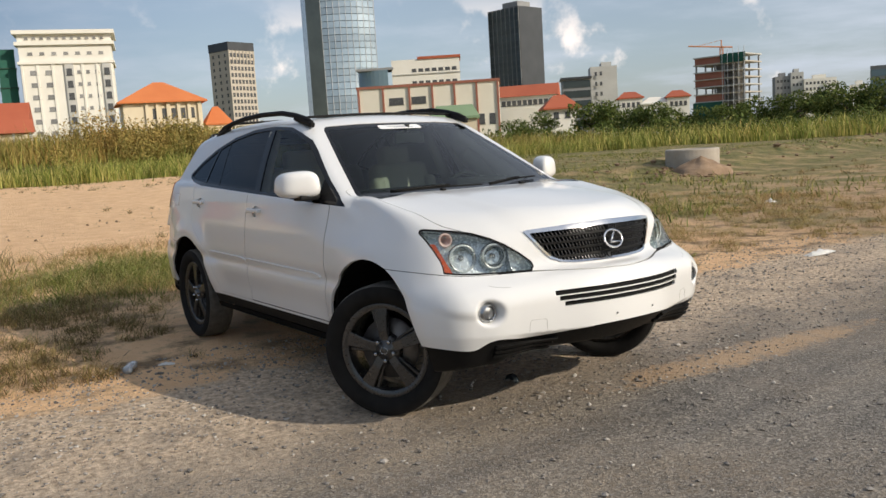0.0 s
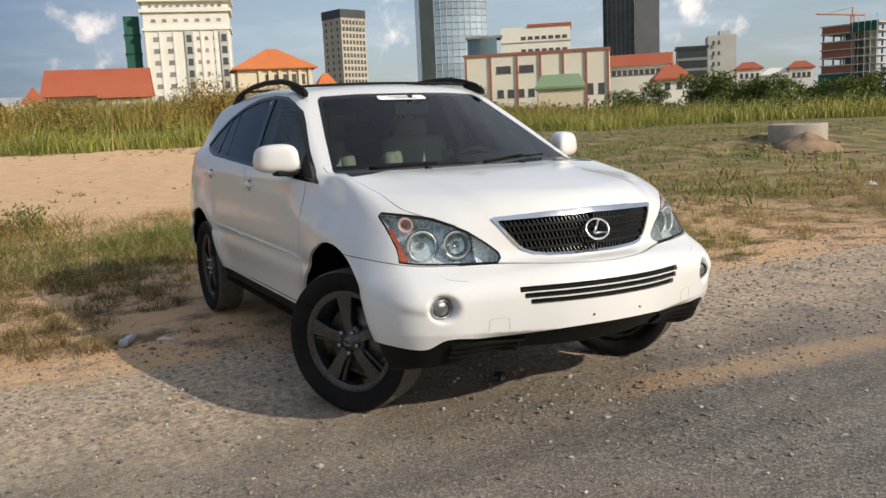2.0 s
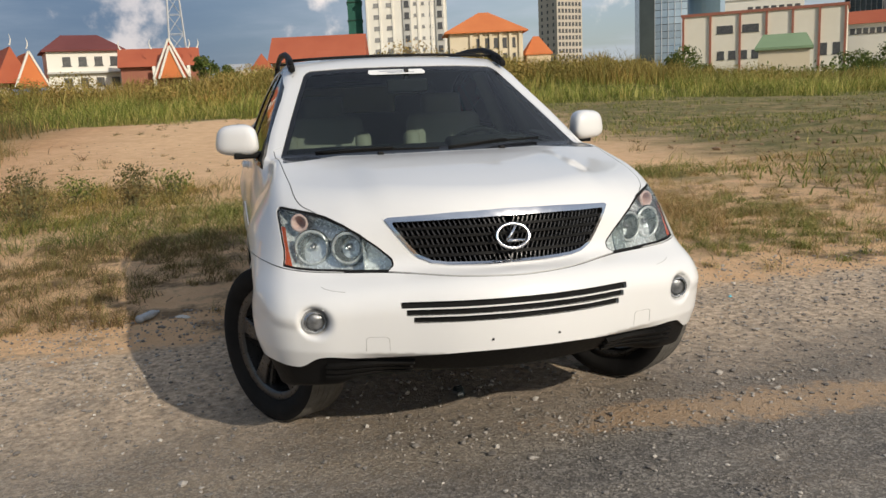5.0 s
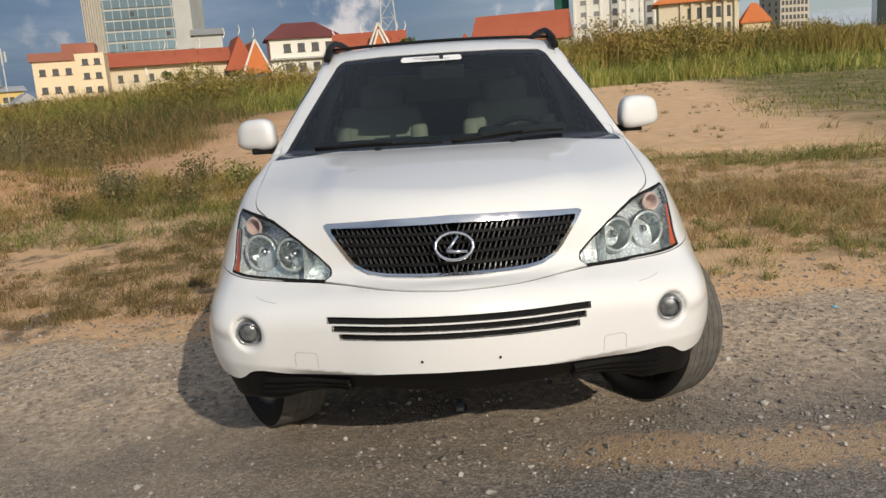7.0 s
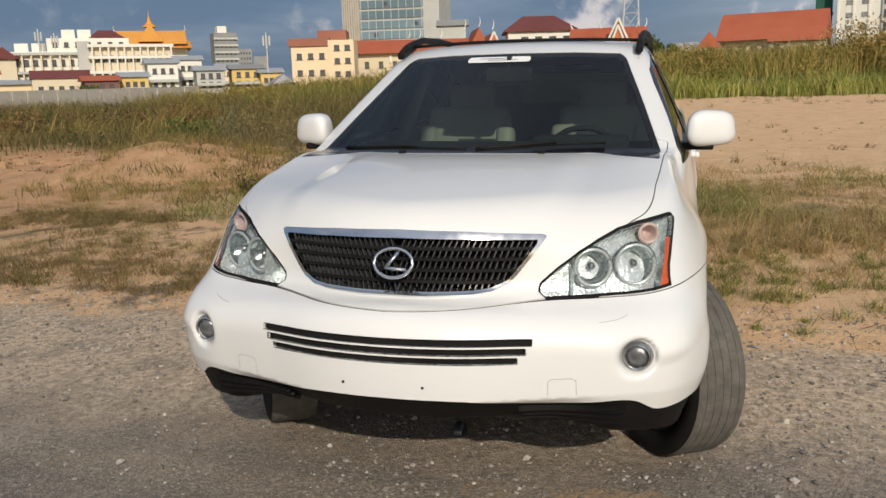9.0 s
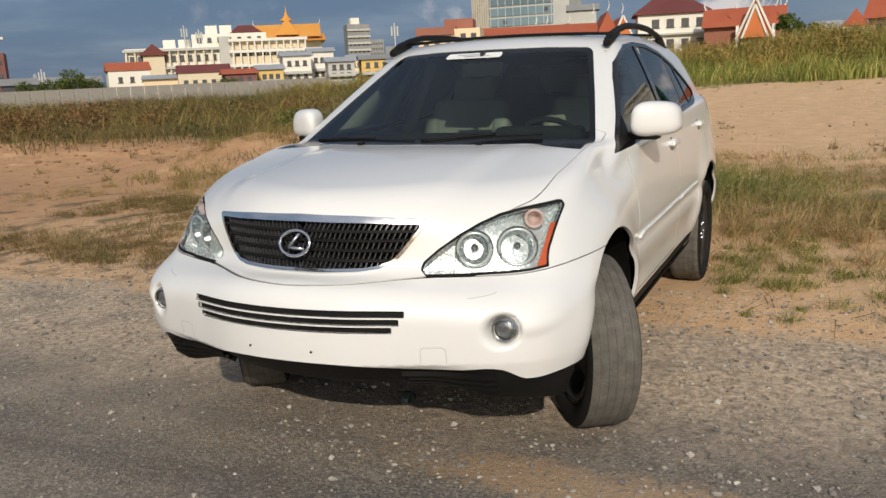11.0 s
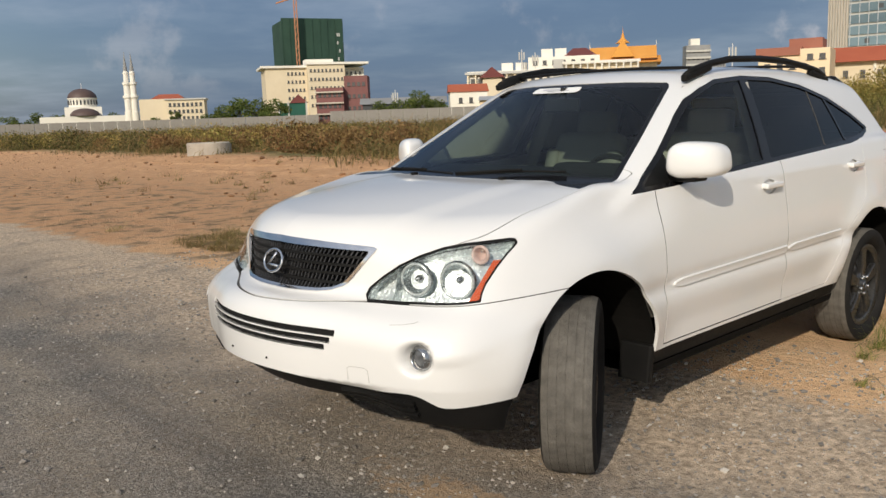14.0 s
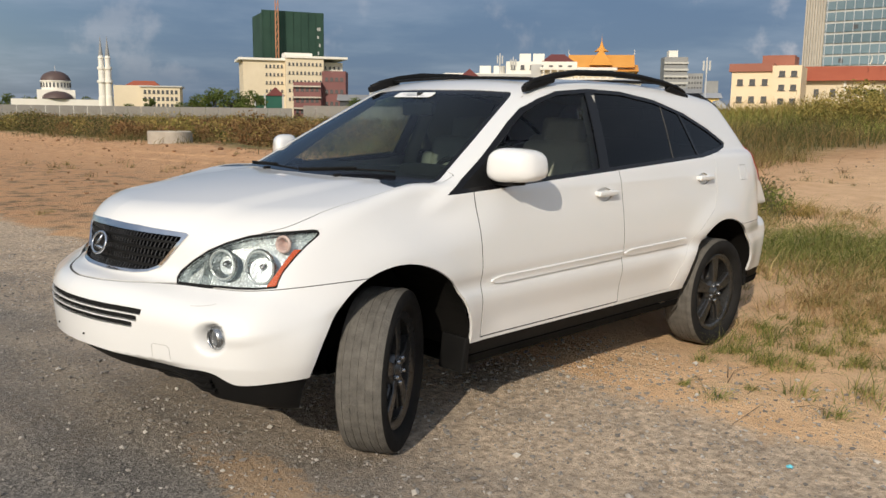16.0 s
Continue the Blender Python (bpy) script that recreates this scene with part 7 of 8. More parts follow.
box_part("wall", b, -5.2, 5.2, 0, 9, 0, 29, GREY)
for k in range(8):
    box_part("balcony", b, -5.4, 5.4, -0.8, 0, 5 + 3 * k, 5.9 + 3 * k, PALE)
box_part("roof_box", b, -3, 1, 2, 7, 29, 32, WHITE)
windows(b, -5, 5, 6, 28, 5, 7, 1.1, 1.3)
b = building("apartment_block", "hazy blue-grey apartment blocks far off", 63.2, 600, 0)
box_part("wall", b, -10, 0, 0, 10, 0, 32, GREY)
box_part("wing", b, 1, 10, 0, 10, 0, 27, GREY)
windows(b, -9.6, -0.4, 10, 31, 5, 6, 1.0, 1.4)
for az, h, d in ((76.1, 14.8, 182), (75.2, 14.2, 184), (74.6, 13.6, 186), (62.2, 11.7, 150), (84.8, 7.6, 190), (85.0, 13.0, 400)):
    b = building("aerial", "roof-top phone aerial on a pole", az, d, 0, "mast", "phone aerials")
    bar("pole", b, (0, 0, 0), (0, 0, h), 0.11, STEEL)
    for k, x in enumerate((-0.5, 0.5, 0.0)):
        box_part("panel_antenna", b, x - 0.14, x + 0.14, -0.35, -0.1, h - 2.2 - 0.5 * (k == 2), h - 0.6, PALE)
# cream hotel with netted tower
b = building("hotel", "large cream hotel with a flat overhanging roof", 90.0, 280, 8)
box_part("wall", b, -16.2, -3, 2, 18, 0, 18.6, CREAM)
box_part("wing", b, -3, 9, -1, 16, 0, 19.4, CREAM)
box_part("right_wing", b, 9, 16, 3, 18, 0, 18.4, WHITE)
box_part("roof_slab", b, -17.6, -2.6, 1, 19, 18.5, 19.2, WHITE)
box_part("roof_slab", b, -3.2, 16.8, -1.6, 19, 19.3, 20.0, WHITE)
box_part("roof_box", b, -3, 6, 3, 10, 20, 21.2, WHITE)
windows(b, -9.5, -3.4, 5, 18, 5, 5, 0.55, 0.9, y=1.95)
windows(b, -2.6, 8.6, 5, 18.8, 9, 5, 0.55, 0.9, y=-1.05)
windows(b, 9.6, 15.4, 5, 18, 4, 5, 0.55, 0.9, y=2.95)
b = building("netted_tower", "tower under construction wrapped in dark green netting", 90.1, 330, 14)
box_part("core", b, -11.4, 11.4, 0.4, 17.4, 0, 38.6, GREY)
box_part("net", b, -11.8, 11.8, 0, 0.3, 8, 39.6, NET_DARK)
box_part("net", b, 11.5, 11.8, 0.3, 17, 8, 39.6, NET_DARK)
box_part("net", b, -11.8, -11.5, 0.3, 17, 8, 38.6, NET_DARK)
for x in np.linspace(-11.5, 11.5, 9):
    bar("scaffold_pole", b, (x, -0.15, 8), (x, -0.15, 39.2), 0.10, NET_DARK, 4)
for x, z in ((9.5, 33), (10.2, 33), (9.5, 30), (10.2, 27), (9.6, 24)):
    box_part("gap", b, x - 0.25, x + 0.25, -0.1, 0, z, z + 1.2, PALE)
b = building("tower_crane", "orange tower crane mast on the netted tower", 91.15, 325, 0, "crane")
for x in (-0.5, 0.5):
    bar("mast_leg", b, (x, 0, 10), (x, 0, 52), 0.2, CRANE)
    bar("mast_leg", b, (x, 1, 0), (x, 1, 52), 0.2, CRANE)
for k in range(16):
    bar("mast_brace", b, (-0.5, 0, 10 + 2.5 * k), (0.5, 0, 12.5 + 2.5 * k), 0.12, CRANE)
bar("jib", b, (-7, 0, 44.5), (5, 0, 48), 0.3, CRANE)
b = building("apartment_block", "maroon apartment blocks with open galleries", 88.3, 240, -6)
box_part("wall", b, -7.6, 0, 0, 10, 0, 10.4, MAROON)
box_part("wing", b, 0, 6.6, 3, 12, 0, 13.6, MAROON)
for k in range(3):
    box_part("gallery_ledge", b, -7.8, 0.1, -1, 0, 3 + 3 * k, 3.4 + 3 * k, BEIGE)
windows(b, -7.2, -0.4, 1, 10, 5, 3, 0.8, 1.2)
windows(b, 0.6, 6.2, 3, 13, 4, 3, 0.8, 1.0, y=2.95)
b = building("hut", "green-clad hut with a pale frame", 91.7, 225, 0, "hut")
box_part("wall", b, -3.6, 3.4, 0, 5, 0, 6.2, NET)
for x in (-3.7, -1.2, 3.4):
    box_part("post", b, x - 0.2, x + 0.2, -0.3, 0, 0, 6.6, PALE)
gable_roof("roof", b, -0.6, 3.6, 0, 5, 6.2, 8.4, DARK_ROOF, "y", 0.3)
b = building("apartment_block", "dark low shop row with tin awnings", 84.0, 230, 0)
box_part("wall", b, -12, 10, 0, 8, 0, 5.4, DARK)
gable_roof("roof", b, -12, 10, 0, 8, 5.3, 7.0, GREY, "x", 0.8)
windows(b, -11, 9, 1, 5, 8, 1, 1.2, 1.6, PALE)
# mosque with dome and two minarets
b = building("mosque", "white domed mosque with a brown dome", 104.6, 300, 0)
box_part("wall", b, -5.6, 5.6, 0, 12, 0, 8.4, WHITE)
box_part("forecourt_wall", b, -13, 14.8, -3, -1, 0, 5.4, WHITE)
v_, f_ = lathe([(4.3, 0), (4.3, 2.6), (4.6, 2.8), (4.6, 3.1)], 28)
o = part("drum", mesh_of("drum", v_, f_, WHITE), None, b)
o.matrix_local = Matrix.Translation((0, 6, 8.3)) @ Matrix.Rotation(radians(90), 4, "X")
v_, f_ = lathe([(4.5 * math.cos(a), 3.1 * math.sin(a)) for a in np.linspace(0, math.pi / 2, 9)], 28)
o = part("dome", mesh_of("dome", v_, f_, wall_paint("brown_dome", (0.07, 0.045, 0.04), (0.12, 0.075, 0.065), 0.6), True), None, b, "brown lead dome")
o.matrix_local = Matrix.Translation((0, 6, 11.4)) @ Matrix.Rotation(radians(90), 4, "X")
v_, f_ = lathe([(4.6 * math.cos(a), 2.4 * math.sin(a)) for a in np.linspace(0, math.pi / 2, 7)], 24)
o = part("half_dome", mesh_of("half_dome", v_, f_, wall_mats["brown_dome"], True), None, b)
o.matrix_local = Matrix.Translation((0.4, 0, 5.6)) @ Matrix.Rotation(radians(90), 4, "X")
bar("dome_tip", b, (0, 6, 14.2), (0, 6, 16.2), 0.12, STEEL)
for i in range(12):
    a = math.pi * (1.0 + (i + 0.5) / 12)
    box_part("drum_window", b, 4.35 * math.cos(a) - 0.25, 4.35 * math.cos(a) + 0.25, 6 + 4.35 * math.sin(a) - 0.1, 6 + 4.35 * math.sin(a) + 0.1, 9.2, 10.7, HOLE)
for az in (101.60, 101.98):
    b = building("minaret", "slender white minaret with three balconies", az, 280, 0, "minaret")
    prof = [(1.25, 0), (1.2, 6), (1.0, 6.2), (1.0, 10), (1.35, 10.4), (1.35, 11.0), (0.9, 11.1), (0.9, 14.0), (1.2, 14.4), (1.2, 15.0), (0.75, 15.1), (0.75, 17.4), (0.9, 17.6), (0.6, 18.4), (0.12, 22.6), (0.0, 24.0)]
    v_, f_ = lathe([(r, z) for r, z in prof], 14)
    o = part("shaft", mesh_of("shaft", v_, f_, WHITE), None, b)
    o.matrix_local = Matrix.Rotation(radians(90), 4, "X")
    v_, f_ = lathe([(0.62, 18.4), (0.14, 22.7), (0.02, 24.2)], 12)
    o = part("cap", mesh_of("cap", v_, f_, GREY, True), None, b, "grey pointed cap")
    o.matrix_local = Matrix.Rotation(radians(90), 4, "X") @ Matrix.Diagonal((1.06, 1, 1.06, 1))
b = building("apartment_block", "yellow apartment building with a red and a flat roof", 99.4, 260, -6)
box_part("wall", b, -9, -1.5, 1, 12, 0, 9.2, CREAM)
box_part("wing", b, -1.5, 9.2, 0, 12, 0, 8.8, CREAM)
hip_roof("roof", b, -6, 3, 4, 14, 9.2, 10.8, RED_ROOF, 0.3, 0.6)
box_part("roof_slab", b, -1.9, 9.8, -0.5, 12.4, 8.8, 9.2, PALE)
windows(b, -1.0, 8.8, 2.6, 8.4, 8, 3, 0.7, 1.0)
# concrete boundary wall behind the scrub, in panels
wall_concrete = surface("stained_wall_concrete", (0.17, 0.155, 0.135), (0.34, 0.315, 0.28), 0.5, 0.9, bump=0.3, depth=0.02)
for az0, az1, d, h in ((64.5, 86.5, 92, 2.42), (87.5, 109.0, 100, 2.15)):
    wall = new("wall_boundary")
    tagged(wall, "pale concrete boundary wall behind the scrub", "wall", kind="structure")
    n_p = 26
    for i in range(n_p):
        a0, a1 = radians(az0 + (az1 - az0) * i / n_p), radians(az0 + (az1 - az0) * (i + 1) / n_p)
        p0, p1 = Vector((-d * math.sin(a0), d * math.cos(a0), 0)), Vector((-d * math.sin(a1), d * math.cos(a1), 0))
        bm = bmesh.new()
        block(bm, ((p1 - p0).length - 0.04, 0.18, h), (0, 0, h / 2))
        o = part("panel", bm, wall_concrete, wall)
        o.matrix_local = Matrix.Translation((p0 + p1) / 2) @ Matrix.Rotation(math.atan2(p1.y - p0.y, p1.x - p0.x), 4, "Z")
# ================= trees, bushes and loose things in the field =================
bark = surface("grey_bark", (0.06, 0.045, 0.035), (0.14, 0.11, 0.085), 4, 0.95, bump=0.6, depth=0.03)
foliage = leaf_material("tree_leaves", [(0.0, (0.045, 0.066, 0.018)), (0.4, (0.095, 0.125, 0.033)), (0.8, (0.16, 0.185, 0.05)), (1.0, (0.24, 0.225, 0.075))])
palm_leaf = leaf_material("palm_leaves", [(0.0, (0.03, 0.04, 0.014)), (0.6, (0.06, 0.075, 0.024)), (1.0, (0.13, 0.12, 0.05))])


def leaf_cloud(centres, radii, count, size):
    """Small leaf shapes in uneven clumps."""
    c = np.asarray(centres, float)
    r = np.asarray(radii, float)
    pick = rng.choice(len(c), count, p=r**2 / (r**2).sum())
    d = rng.normal(0, 1, (count, 3))
    d /= np.linalg.norm(d, axis=1)[:, None]
    pos = c[pick] + d * (r[pick] * rng.uniform(0.45, 1.05, count))[:, None] * np.array([1, 1, 0.75])
    a = rng.normal(0, 1, (count, 3))
    a /= np.linalg.norm(a, axis=1)[:, None]
    b_ = np.cross(a, rng.normal(0, 1, (count, 3)))
    b_ /= np.linalg.norm(b_, axis=1)[:, None]
    s = size * rng.uniform(0.6, 1.4, count)[:, None]
    v = np.stack([pos - a * s, pos + b_ * s * 0.45, pos + a * s, pos - b_ * s * 0.45], 1).reshape(-1, 3)
    return v, np.arange(count * 4).reshape(-1, 4)


def make_tree(label, height, spread, seed, leaves=1500, leaf=0.28, trunk=0.4, category="tree"):
    g = np.random.default_rng(seed)
    t = new("tree")
    tagged(t, label, category, group="trees at the edge of the town")
    top = Vector((g.normal(0, 0.03) * height, g.normal(0, 0.03) * height, height * 0.62))
    v, f = tube([(0, 0, -0.2), tuple(top * 0.5), tuple(top)], lambda q: (0.028 - 0.017 * q) * height * trunk * 2, 7)
    part("trunk", mesh_of("trunk", v, f, bark, True), None, t)
    cs, rs = [tuple(top + Vector((0, 0, height * 0.14)))], [spread * 0.30]
    for k in range(8):
        a = k * 2.4 + g.uniform(-0.4, 0.4)
        r = spread * g.uniform(0.22, 0.42)
        z = height * g.uniform(0.36, 0.90)
        end = Vector((math.cos(a) * r, math.sin(a) * r, z))
        start = top * g.uniform(0.45, 0.9)
        v, f = tube([tuple(start), tuple((start + end) / 2 + Vector((0, 0, 0.03 * height))), tuple(end)], lambda q: (0.011 - 0.008 * q) * height, 5)
        part("limb", mesh_of("limb", v, f, bark, True), None, t)
        cs.append(tuple(end))
        rs.append(spread * g.uniform(0.13, 0.24))
    v, f = leaf_cloud(cs, rs, leaves, leaf)
    part("crown", mesh_of("crown", v, f, foliage), None, t)
    return t


def put(proto, az, dist, scale, turn):
    m = site(az, dist, turn) @ Matrix.Scale(scale, 4)
    o = copy_thing(proto, m)
    o.matrix_basis = m
    return o


protos = [make_tree("broad green tree with an uneven crown", 8.0, 8.0, 11), make_tree("dense dark green tree", 7.0, 8.5, 12, 1700), make_tree("tall slender green tree", 9.0, 5.0, 13, 1300), make_tree("low spreading green bush", 3.0, 5.0, 14, 1100, 0.20)]
places = [(18.3, 150, 0.95, 1), (24.2, 150, 0.62, 3), (21.8, 150, 0.66, 2), (16.2, 150, 0.62, 0), (13.4, 140, 0.66, 2), (9.3, 150, 0.62, 2), (10.2, 150, 0.6, 2), (4.3, 120, 0.78, 0), (5.0, 118, 0.62, 1), (8.2, 300, 0.9, 0),
          (-7.0, 130, 0.72, 0), (-5.6, 100, 0.55, 1), (-10.6, 130, 0.92, 1), (-11.6, 130, 0.84, 0), (-12.6, 115, 0.66, 1), (-9.8, 110, 0.5, 3), (-13.6, 115, 0.70, 1), (-14.8, 112, 0.66, 0), (-15.6, 115, 0.64, 1), (-16.5, 110, 0.58, 3),
          (-17.4, 112, 0.6, 1), (-18.6, 110, 0.55, 0), (-19.8, 112, 0.62, 1), (-20.8, 115, 0.66, 0), (-22.0, 115, 0.72, 1), (-23.2, 112, 0.68, 0), (-24.2, 115, 0.74, 1), (-25.2, 115, 0.78, 0), (-26.4, 110, 0.74, 1), (-27.6, 112, 0.78, 0), (-29.0, 112, 0.8, 1), (-30.5, 110, 0.8, 0),
          (36.1, 135, 1.0, 2), (34.9, 138, 0.85, 2), (32.0, 120, 0.75, 0), (27.9, 118, 0.66, 1), (31.2, 118, 0.5, 3), (40.4, 190, 1.35, 0), (41.2, 185, 1.2, 0), (52.0, 116, 0.62, 2), (54.0, 105, 0.5, 3), (56.0, 104, 0.5, 3), (58.5, 104, 0.45, 3), (49.0, 100, 0.5, 3), (47.5, 96, 0.55, 3), (45.5, 98, 0.7, 3), (43.5, 98, 0.7, 3),
          (73.9, 135, 0.5, 1), (68.5, 130, 0.42, 3), (70.2, 130, 0.4, 3), (82.0, 170, 0.72, 1), (83.2, 165, 0.85, 0), (84.6, 160, 0.7, 1), (86.0, 165, 0.62, 0), (81.0, 160, 0.55, 3), (94.0, 200, 0.98, 1), (95.2, 205, 0.95, 0), (96.3, 210, 0.85, 1), (93.0, 195, 0.85, 0), (97.4, 200, 0.5, 0), (99.2, 210, 0.55, 2), (100.4, 210, 0.5, 1),
          (102.9, 330, 0.9, 0), (106.2, 330, 0.95, 1), (107.3, 340, 1.0, 0), (108.6, 340, 0.95, 1), (110, 340, 1.0, 0), (105.4, 330, 0.6, 3)]
for i, (az, d, s, kind) in enumerate(places):
    put(protos[kind], az, d, s, (i * 67) % 360)
for o in protos:
    for q in (*o.children_recursive, o):
        bpy.data.objects.remove(q)
# bush hedge below the town, joined growth
cs, rs = [], []
for az in np.arange(-31, 62, 0.55):
    d = 98 + 10 * math.sin(az * 1.7)
    if 22 < az < 27 or 28.5 < az < 31 or 33 < az < 40:
        d += 12
    h = 1.0 + 0.9 * abs(math.sin(az * 2.3)) + 0.5 * math.sin(az * 5.1)
    p_ = Vector((-d * math.sin(radians(az)), d * math.cos(radians(az)), max(h, 0.5) * 0.7))
    cs.append(tuple(p_))
    rs.append(1.3 + 0.5 * abs(math.sin(az * 3.1)))
v_, f_ = leaf_cloud(cs, rs, 26000, 0.22)
hedge = new("hedge", mesh_of("hedge", v_, f_, foliage))
tagged(hedge, "dense green bushes along the far side of the field", "bushes", kind="stuff")
# shrubs in the ochre bank and in the scrub
q = scatter(620, -66, -52, -42, 45, lambda u, v: (0.35 + 0.65 * ease(v, -8, 2)) * np.clip(0.45 + 1.6 * waves(u * 0.16, v * 0.13, 83), 0.04, 1))
q[:, 2] += np.clip(1.15 + 1.3 * waves(q[:, 0] * 0.2, q[:, 1] * 0.15, 84), 0.3, 2.3)
v_, f_ = leaf_cloud(q, rng.lognormal(-0.15, 0.4, len(q)), 52000, 0.10)
stuff("bank_shrubs", "olive and ochre shrubs on the grassy bank", "shrubs", v_, f_, reed_dry)
q = scatter(900, -40, -12.6, -70, -10, lambda u, v: np.clip(0.35 + 1.2 * waves(u * 0.15, v * 0.12, 61), 0, 1))
v_, f_ = leaf_cloud(q + [0, 0, 0.2], rng.uniform(0.3, 0.8, len(q)), 42000, 0.055)
stuff("scrub_bushes", "low olive bushes in the scrub", "bushes", v_, f_, scrub)
russet = leaf_material("russet_leaves", [(0.0, (0.10, 0.055, 0.025)), (0.5, (0.24, 0.13, 0.06)), (1.0, (0.38, 0.24, 0.11))])
q = scatter(420, -46, -13.5, -75, -11, lambda u, v: np.clip(-0.05 + 1.7 * waves(u * 0.11, v * 0.09, 87), 0, 1))
v_, f_ = leaf_cloud(q + [0, 0, 0.35], rng.uniform(0.35, 0.9, len(q)), 30000, 0.05)
stuff("scrub_bushes", "red-brown drying bushes in the scrub", "bushes", v_, f_, russet)
q = scatter(300, -48, -13.5, -75, -11, lambda u, v: np.clip(-0.05 + 1.7 * waves(u * 0.12, v * 0.09, 89), 0, 1))
v_, f_ = leaf_cloud(q + [0, 0, 0.3], rng.uniform(0.35, 0.8, len(q)), 22000, 0.055)
stuff("scrub_bushes", "fresh green bushes in the scrub", "bushes", v_, f_, foliage)
for seed, mat, label in ((101, scrub, "tall olive bushes in the scrub"), (103, russet, "tall russet bushes in the scrub"), (105, reed_dry, "tall straw-coloured bushes in the scrub")):
    q = scatter(520, -50, -15, -80, -20, lambda u, v: np.clip(0.10 + 1.6 * waves(u * 0.12, v * 0.09, seed), 0, 1))
    v_, f_ = leaf_cloud(q + [0, 0, 0.55], rng.uniform(0.5, 1.15, len(q)), 34000, 0.065)
    stuff("scrub_bushes", label, "bushes", v_, f_, mat)
p = scatter(1200, -60, -20, -80, -14, lambda u, v: np.clip(-0.1 + 1.8 * waves(u * 0.09, v * 0.07, 91), 0, 1))
v_, f_ = blades(p, 16, rng.uniform(1.0, 1.9, len(p)), 0.014, 1.0, 0.35, 3)
stuff("dry_tall_grass", "tall golden grass plumes in the scrub", "grass", v_, f_, reed_dry)

# twiggy weeds and small bushes at the edge of the sand heap
twig = leaf_material("grey_twigs", [(0.0, (0.10, 0.085, 0.055)), (0.5, (0.21, 0.18, 0.11)), (1.0, (0.34, 0.29, 0.17))])


def make_bush(u, v, size, leaves, material, label):
    root = np.array([[0.0, 0.0, 0.0]])
    a_, b_ = blades(np.repeat(root, 10, 0), 9, size, 0.006, 0.9, size * 0.16, 4)
    bush = new("bush")
    part("stalk", mesh_of("stalk", a_, b_, twig), None, bush)
    c_, d_ = leaf_cloud([(0.25 * size * math.cos(k * 2.1), 0.3 * size * math.sin(k * 2.1), size * (0.3 + 0.08 * k)) for k in range(6)], [size * 0.36] * 6, leaves, 0.028)
    part("foliage", mesh_of("foliage", c_, d_, material), None, bush)
    bush.matrix_world = ROAD @ Matrix.Translation((u, v, float(ground_height(u, v))))
    return tagged(bush, label, "bush", group="weeds by the sand heap")


for u, v, size, leaves, mat, label in ((-9.2, -5.0, 0.62, 420, twig, "grey twiggy dead bush on the sand"), (-8.2, -4.6, 0.45, 420, scrub, "small olive bush on the sand"), (-8.0, -3.6, 0.55, 380, dry_dark, "brown dry bush on the sand"),
                                       (-10.6, -4.2, 0.60, 420, scrub, "olive bush behind the dead bush"), (-9.6, -3.2, 0.55, 420, fresh, "yellow-green weed bush on the sand"), (-7.4, -5.0, 0.32, 300, scrub, "little green bush beside the sand heap"),
                                       (-12.5, -6.8, 0.9, 500, dry_dark, "tall brown dry weed bush"), (-14.0, -8.0, 1.1, 600, dry_dark, "dark brown dry weed bush"), (-15.5, -9.6, 1.2, 650, twig, "grey-brown dry weed bush"), (-8.9, -2.4, 0.45, 350, dry_dark, "low brown weed bush"),
                                       (-9.9, -1.9, 0.50, 350, fresh, "low green weed bush"), (-11.2, -2.6, 0.55, 380, scrub, "olive weed bush on the sand")):
    make_bush(u, v, size, leaves, mat, label)

# concrete well rings
ring_mat = surface("weathered_concrete", (0.30, 0.26, 0.21), (0.50, 0.45, 0.38), 2.0, 0.9, bump=0.5, depth=0.02)


def make_ring(label, u, v, r, h, sink):
    prof = [(r, 0.0), (r, h - 0.03), (r - 0.03, h), (r - 0.13, h), (r - 0.15, h - 0.03), (r - 0.15, 0.0)]
    vs_, fs_ = lathe(prof, 44, True)
    o = new("well_ring", mesh_of("well_ring", vs_, fs_, ring_mat))
    z = float(ground_height(u, v)) - sink
    o.matrix_world = ROAD @ Matrix.Translation((u, v, z)) @ Matrix.Rotation(radians(90), 4, "X")
    return tagged(o, label, "concrete ring")


make_ring("weathered concrete well ring half buried in earth", -13.0, 18.2, 0.80, 0.78, 0.20)
make_ring("pale concrete well ring in the scrub", -13.7, -27.8, 0.85, 0.62, 0.08)
vs_, fs_ = [(0.0, 0.0, 0.50)], []
for k in range(1, 9):
    for i in range(28):
        a, r = 2 * math.pi * i / 28, k / 8
        lump = 1 + 0.30 * float(waves(np.array(2.2 * r * math.cos(a)), np.array(2.2 * r * math.sin(a)), 93))
        vs_.append((0.80 * r * math.cos(a) * lump, 0.95 * r * math.sin(a) * lump, max(0.50 * (1 - r) ** 0.8 * lump, 0.0) - (0.12 if k == 8 else 0.0)))
fs_ += [(0, 1 + i, 1 + (i + 1) % 28) for i in range(28)]
fs_ += [(1 + (k - 1) * 28 + i, 1 + k * 28 + i, 1 + k * 28 + (i + 1) % 28, 1 + (k - 1) * 28 + (i + 1) % 28) for k in range(1, 8) for i in range(28)]
heap = new("earth_mound", mesh_of("earth_mound", vs_, fs_, clod, True))
heap.matrix_world = ROAD @ Matrix.Translation((-12.25, 17.65, float(ground_height(-12.25, 17.65))))
tagged(heap, "broken brown earth heaped against the well ring", "mound of earth")
q = scatter(160, -13.2, -10.9, 16.2, 18.5)
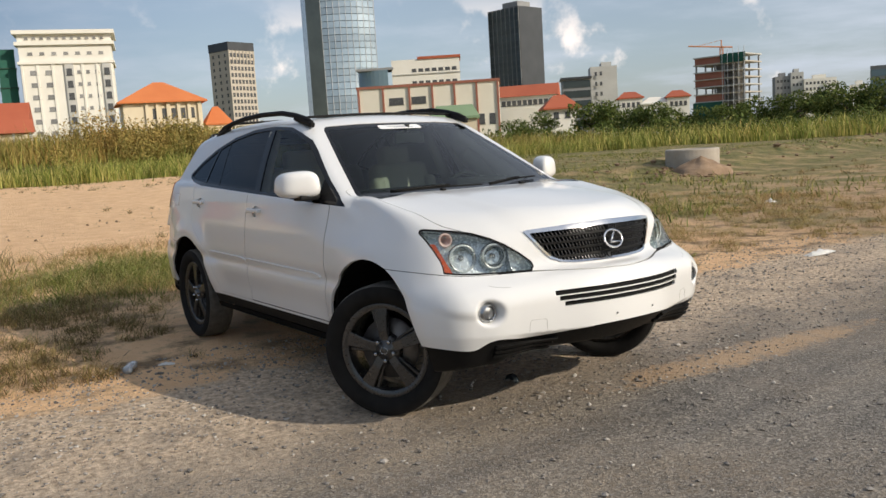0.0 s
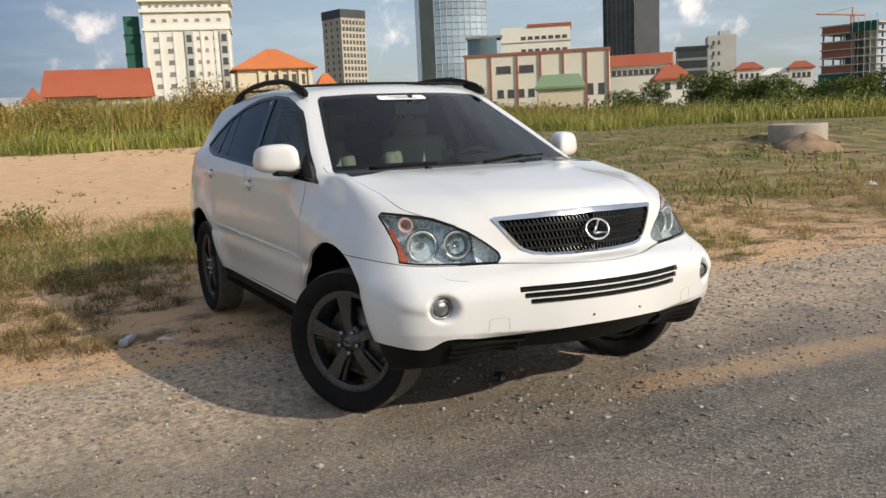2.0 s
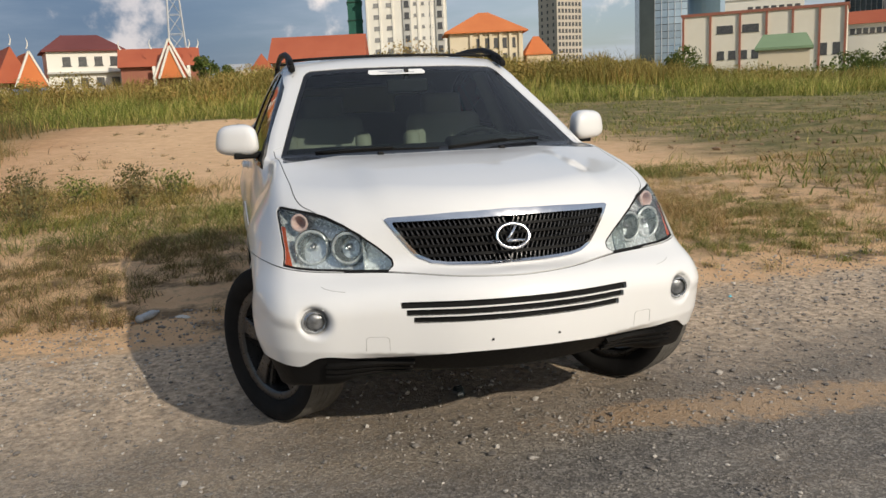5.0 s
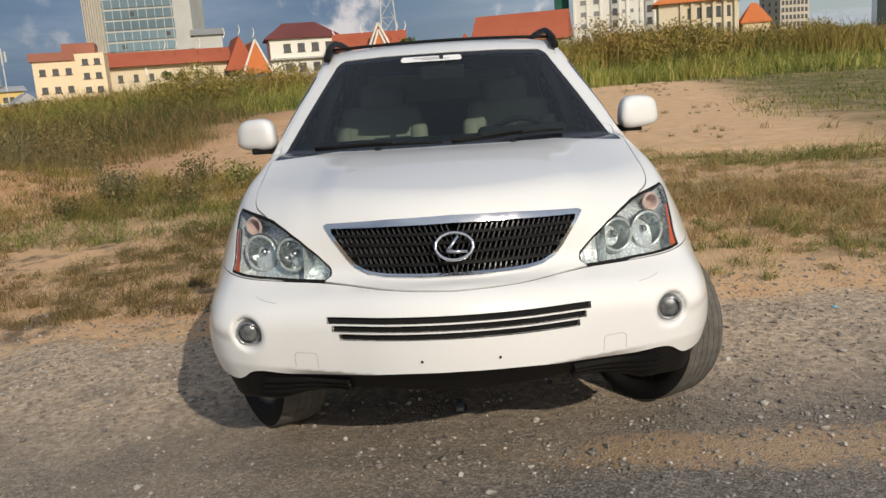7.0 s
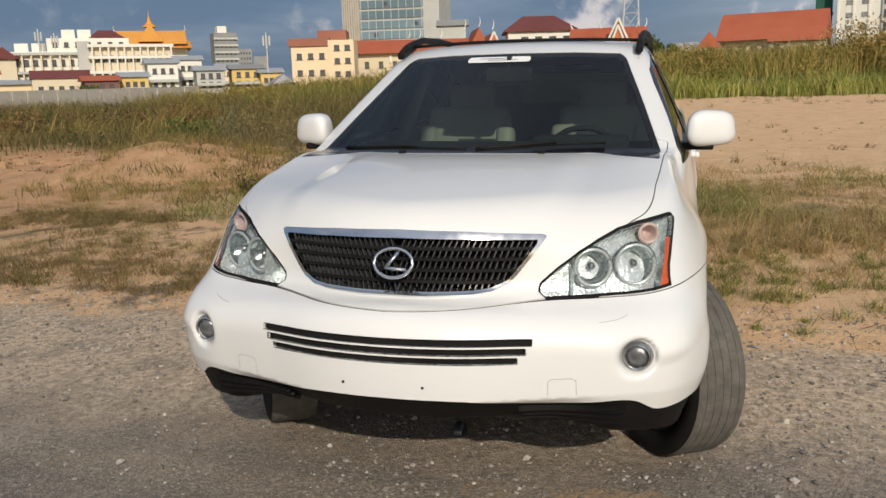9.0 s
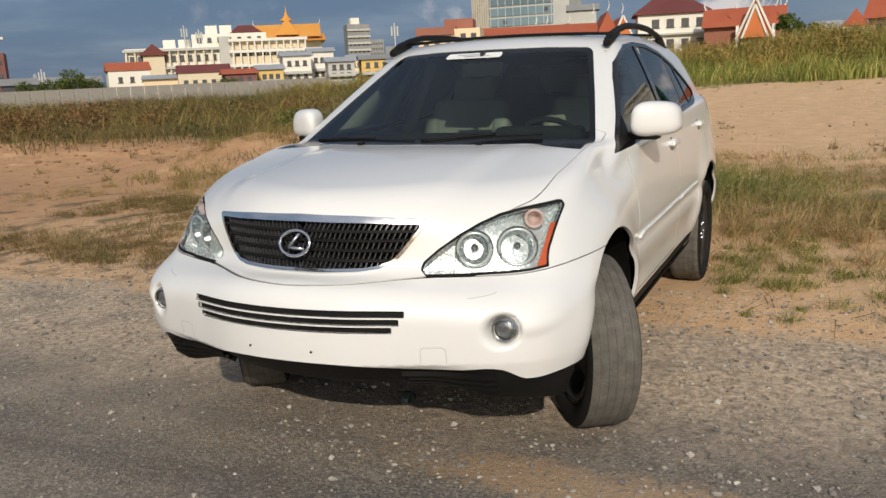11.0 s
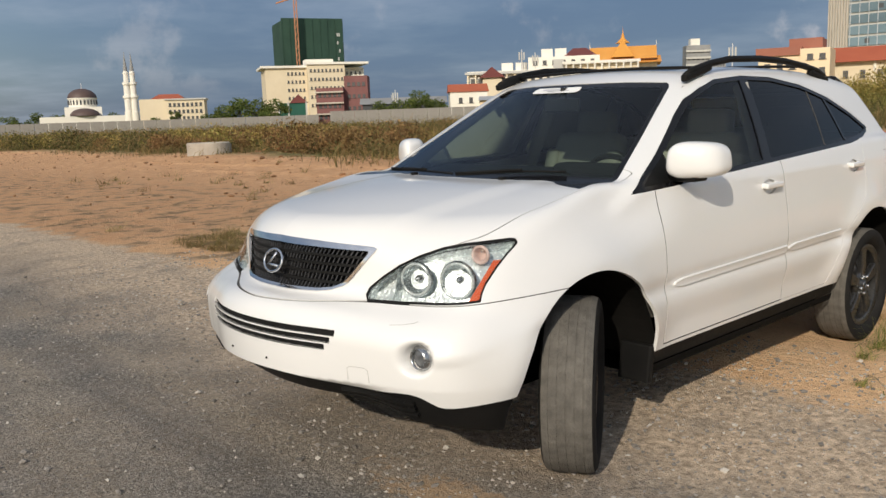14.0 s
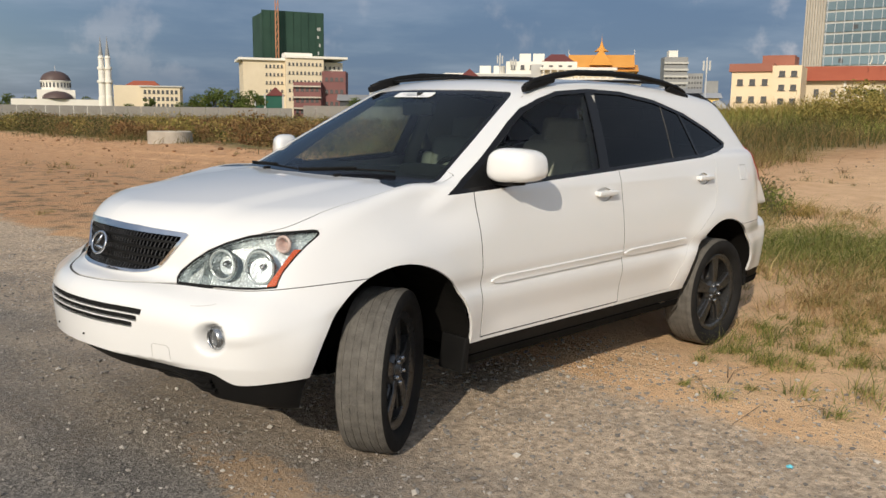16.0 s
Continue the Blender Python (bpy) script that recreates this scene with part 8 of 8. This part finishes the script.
v_, f_ = pebbles(q, np.minimum(rng.lognormal(-3.2, 0.5, len(q)), 0.10))
stuff("earth_clods", "brown earth clods round the heap", "rubble", v_, f_, clod)

# crushed plastic bottle, paper scraps, plastic sheet
clear = surface("cloudy_plastic", (0.38, 0.41, 0.43), (0.55, 0.58, 0.60), 20, 0.25, bump=0.6, depth=0.01, coat=0.4)
prof = [(0.0, 0.0), (0.030, 0.004), (0.034, 0.02), (0.031, 0.05), (0.034, 0.08), (0.032, 0.12), (0.034, 0.15), (0.026, 0.185), (0.013, 0.205), (0.013, 0.222), (0.0, 0.224)]
v_, f_ = lathe(prof, 20)
v_ = [(x * (1 + 0.25 * math.sin(y * 60 + x * 40)), y, z * 0.8) for x, y, z in v_]
bottle = new("bottle", mesh_of("bottle", v_, f_, clear, True))
bottle.matrix_world = ROAD @ Matrix.Translation((-2.03, -1.66, float(ground_height(-2.03, -1.66)) + 0.026)) @ Matrix.Rotation(radians(60), 4, "Z")
tagged(bottle, "crushed clear plastic bottle on dry grass", "bottle")
scrap = surface("white_scrap", (0.62, 0.60, 0.56), (0.76, 0.74, 0.70), 14, 0.8, bump=0.5, depth=0.01)


def make_scrap(name, label, u, v, w, d, h, mat, seed):
    n = 9
    g = np.random.default_rng(seed)
    vs_ = []
    for top in (1, 0):
        for i in range(n):
            for j in range(n):
                a, b_ = i / (n - 1) * 2 - 1, j / (n - 1) * 2 - 1
                edge = (1 - a * a) * (1 - b_ * b_)
                z = 0.004 + edge * h * (0.5 + g.random()) if top else 0.0
                k = 1 - 0.25 * abs(b_) + 0.1 * g.normal()
                vs_.append((a * w * k, b_ * d * (1 + 0.1 * g.normal()), z))
    q_ = lambda i, j: i * n + j
    fs_ = [(q_(i, j), q_(i + 1, j), q_(i + 1, j + 1), q_(i, j + 1)) for i in range(n - 1) for j in range(n - 1)]
    fs_ += [tuple(n * n + k for k in f)[::-1] for f in fs_]
    o = new(name, mesh_of(name, vs_, fs_, mat, True))
    o.matrix_world = ROAD @ Matrix.Translation((u, v, float(ground_height(u, v)) + 0.002)) @ Matrix.Rotation(seed, 4, "Z")
    return tagged(o, label, "litter")


make_scrap("paper_scrap", "white paper scrap on bare sand", -2.08, -1.38, 0.06, 0.02, 0.012, scrap, 1)
make_scrap("plastic_sheet", "crumpled white plastic sheet at the road edge", -1.22, 5.25, 0.07, 0.22, 0.035, scrap, 0)
make_scrap("plastic_scrap", "small turquoise plastic scrap on the road edge", -1.1, 2.1, 0.014, 0.010, 0.008, surface("turquoise_plastic", (0.08, 0.45, 0.55), (0.2, 0.6, 0.7), 20, 0.4, bump=0), 2)
make_scrap("paper_scrap", "pale paper scrap among weeds", -5.2, 10.4, 0.10, 0.08, 0.05, scrap, 3)
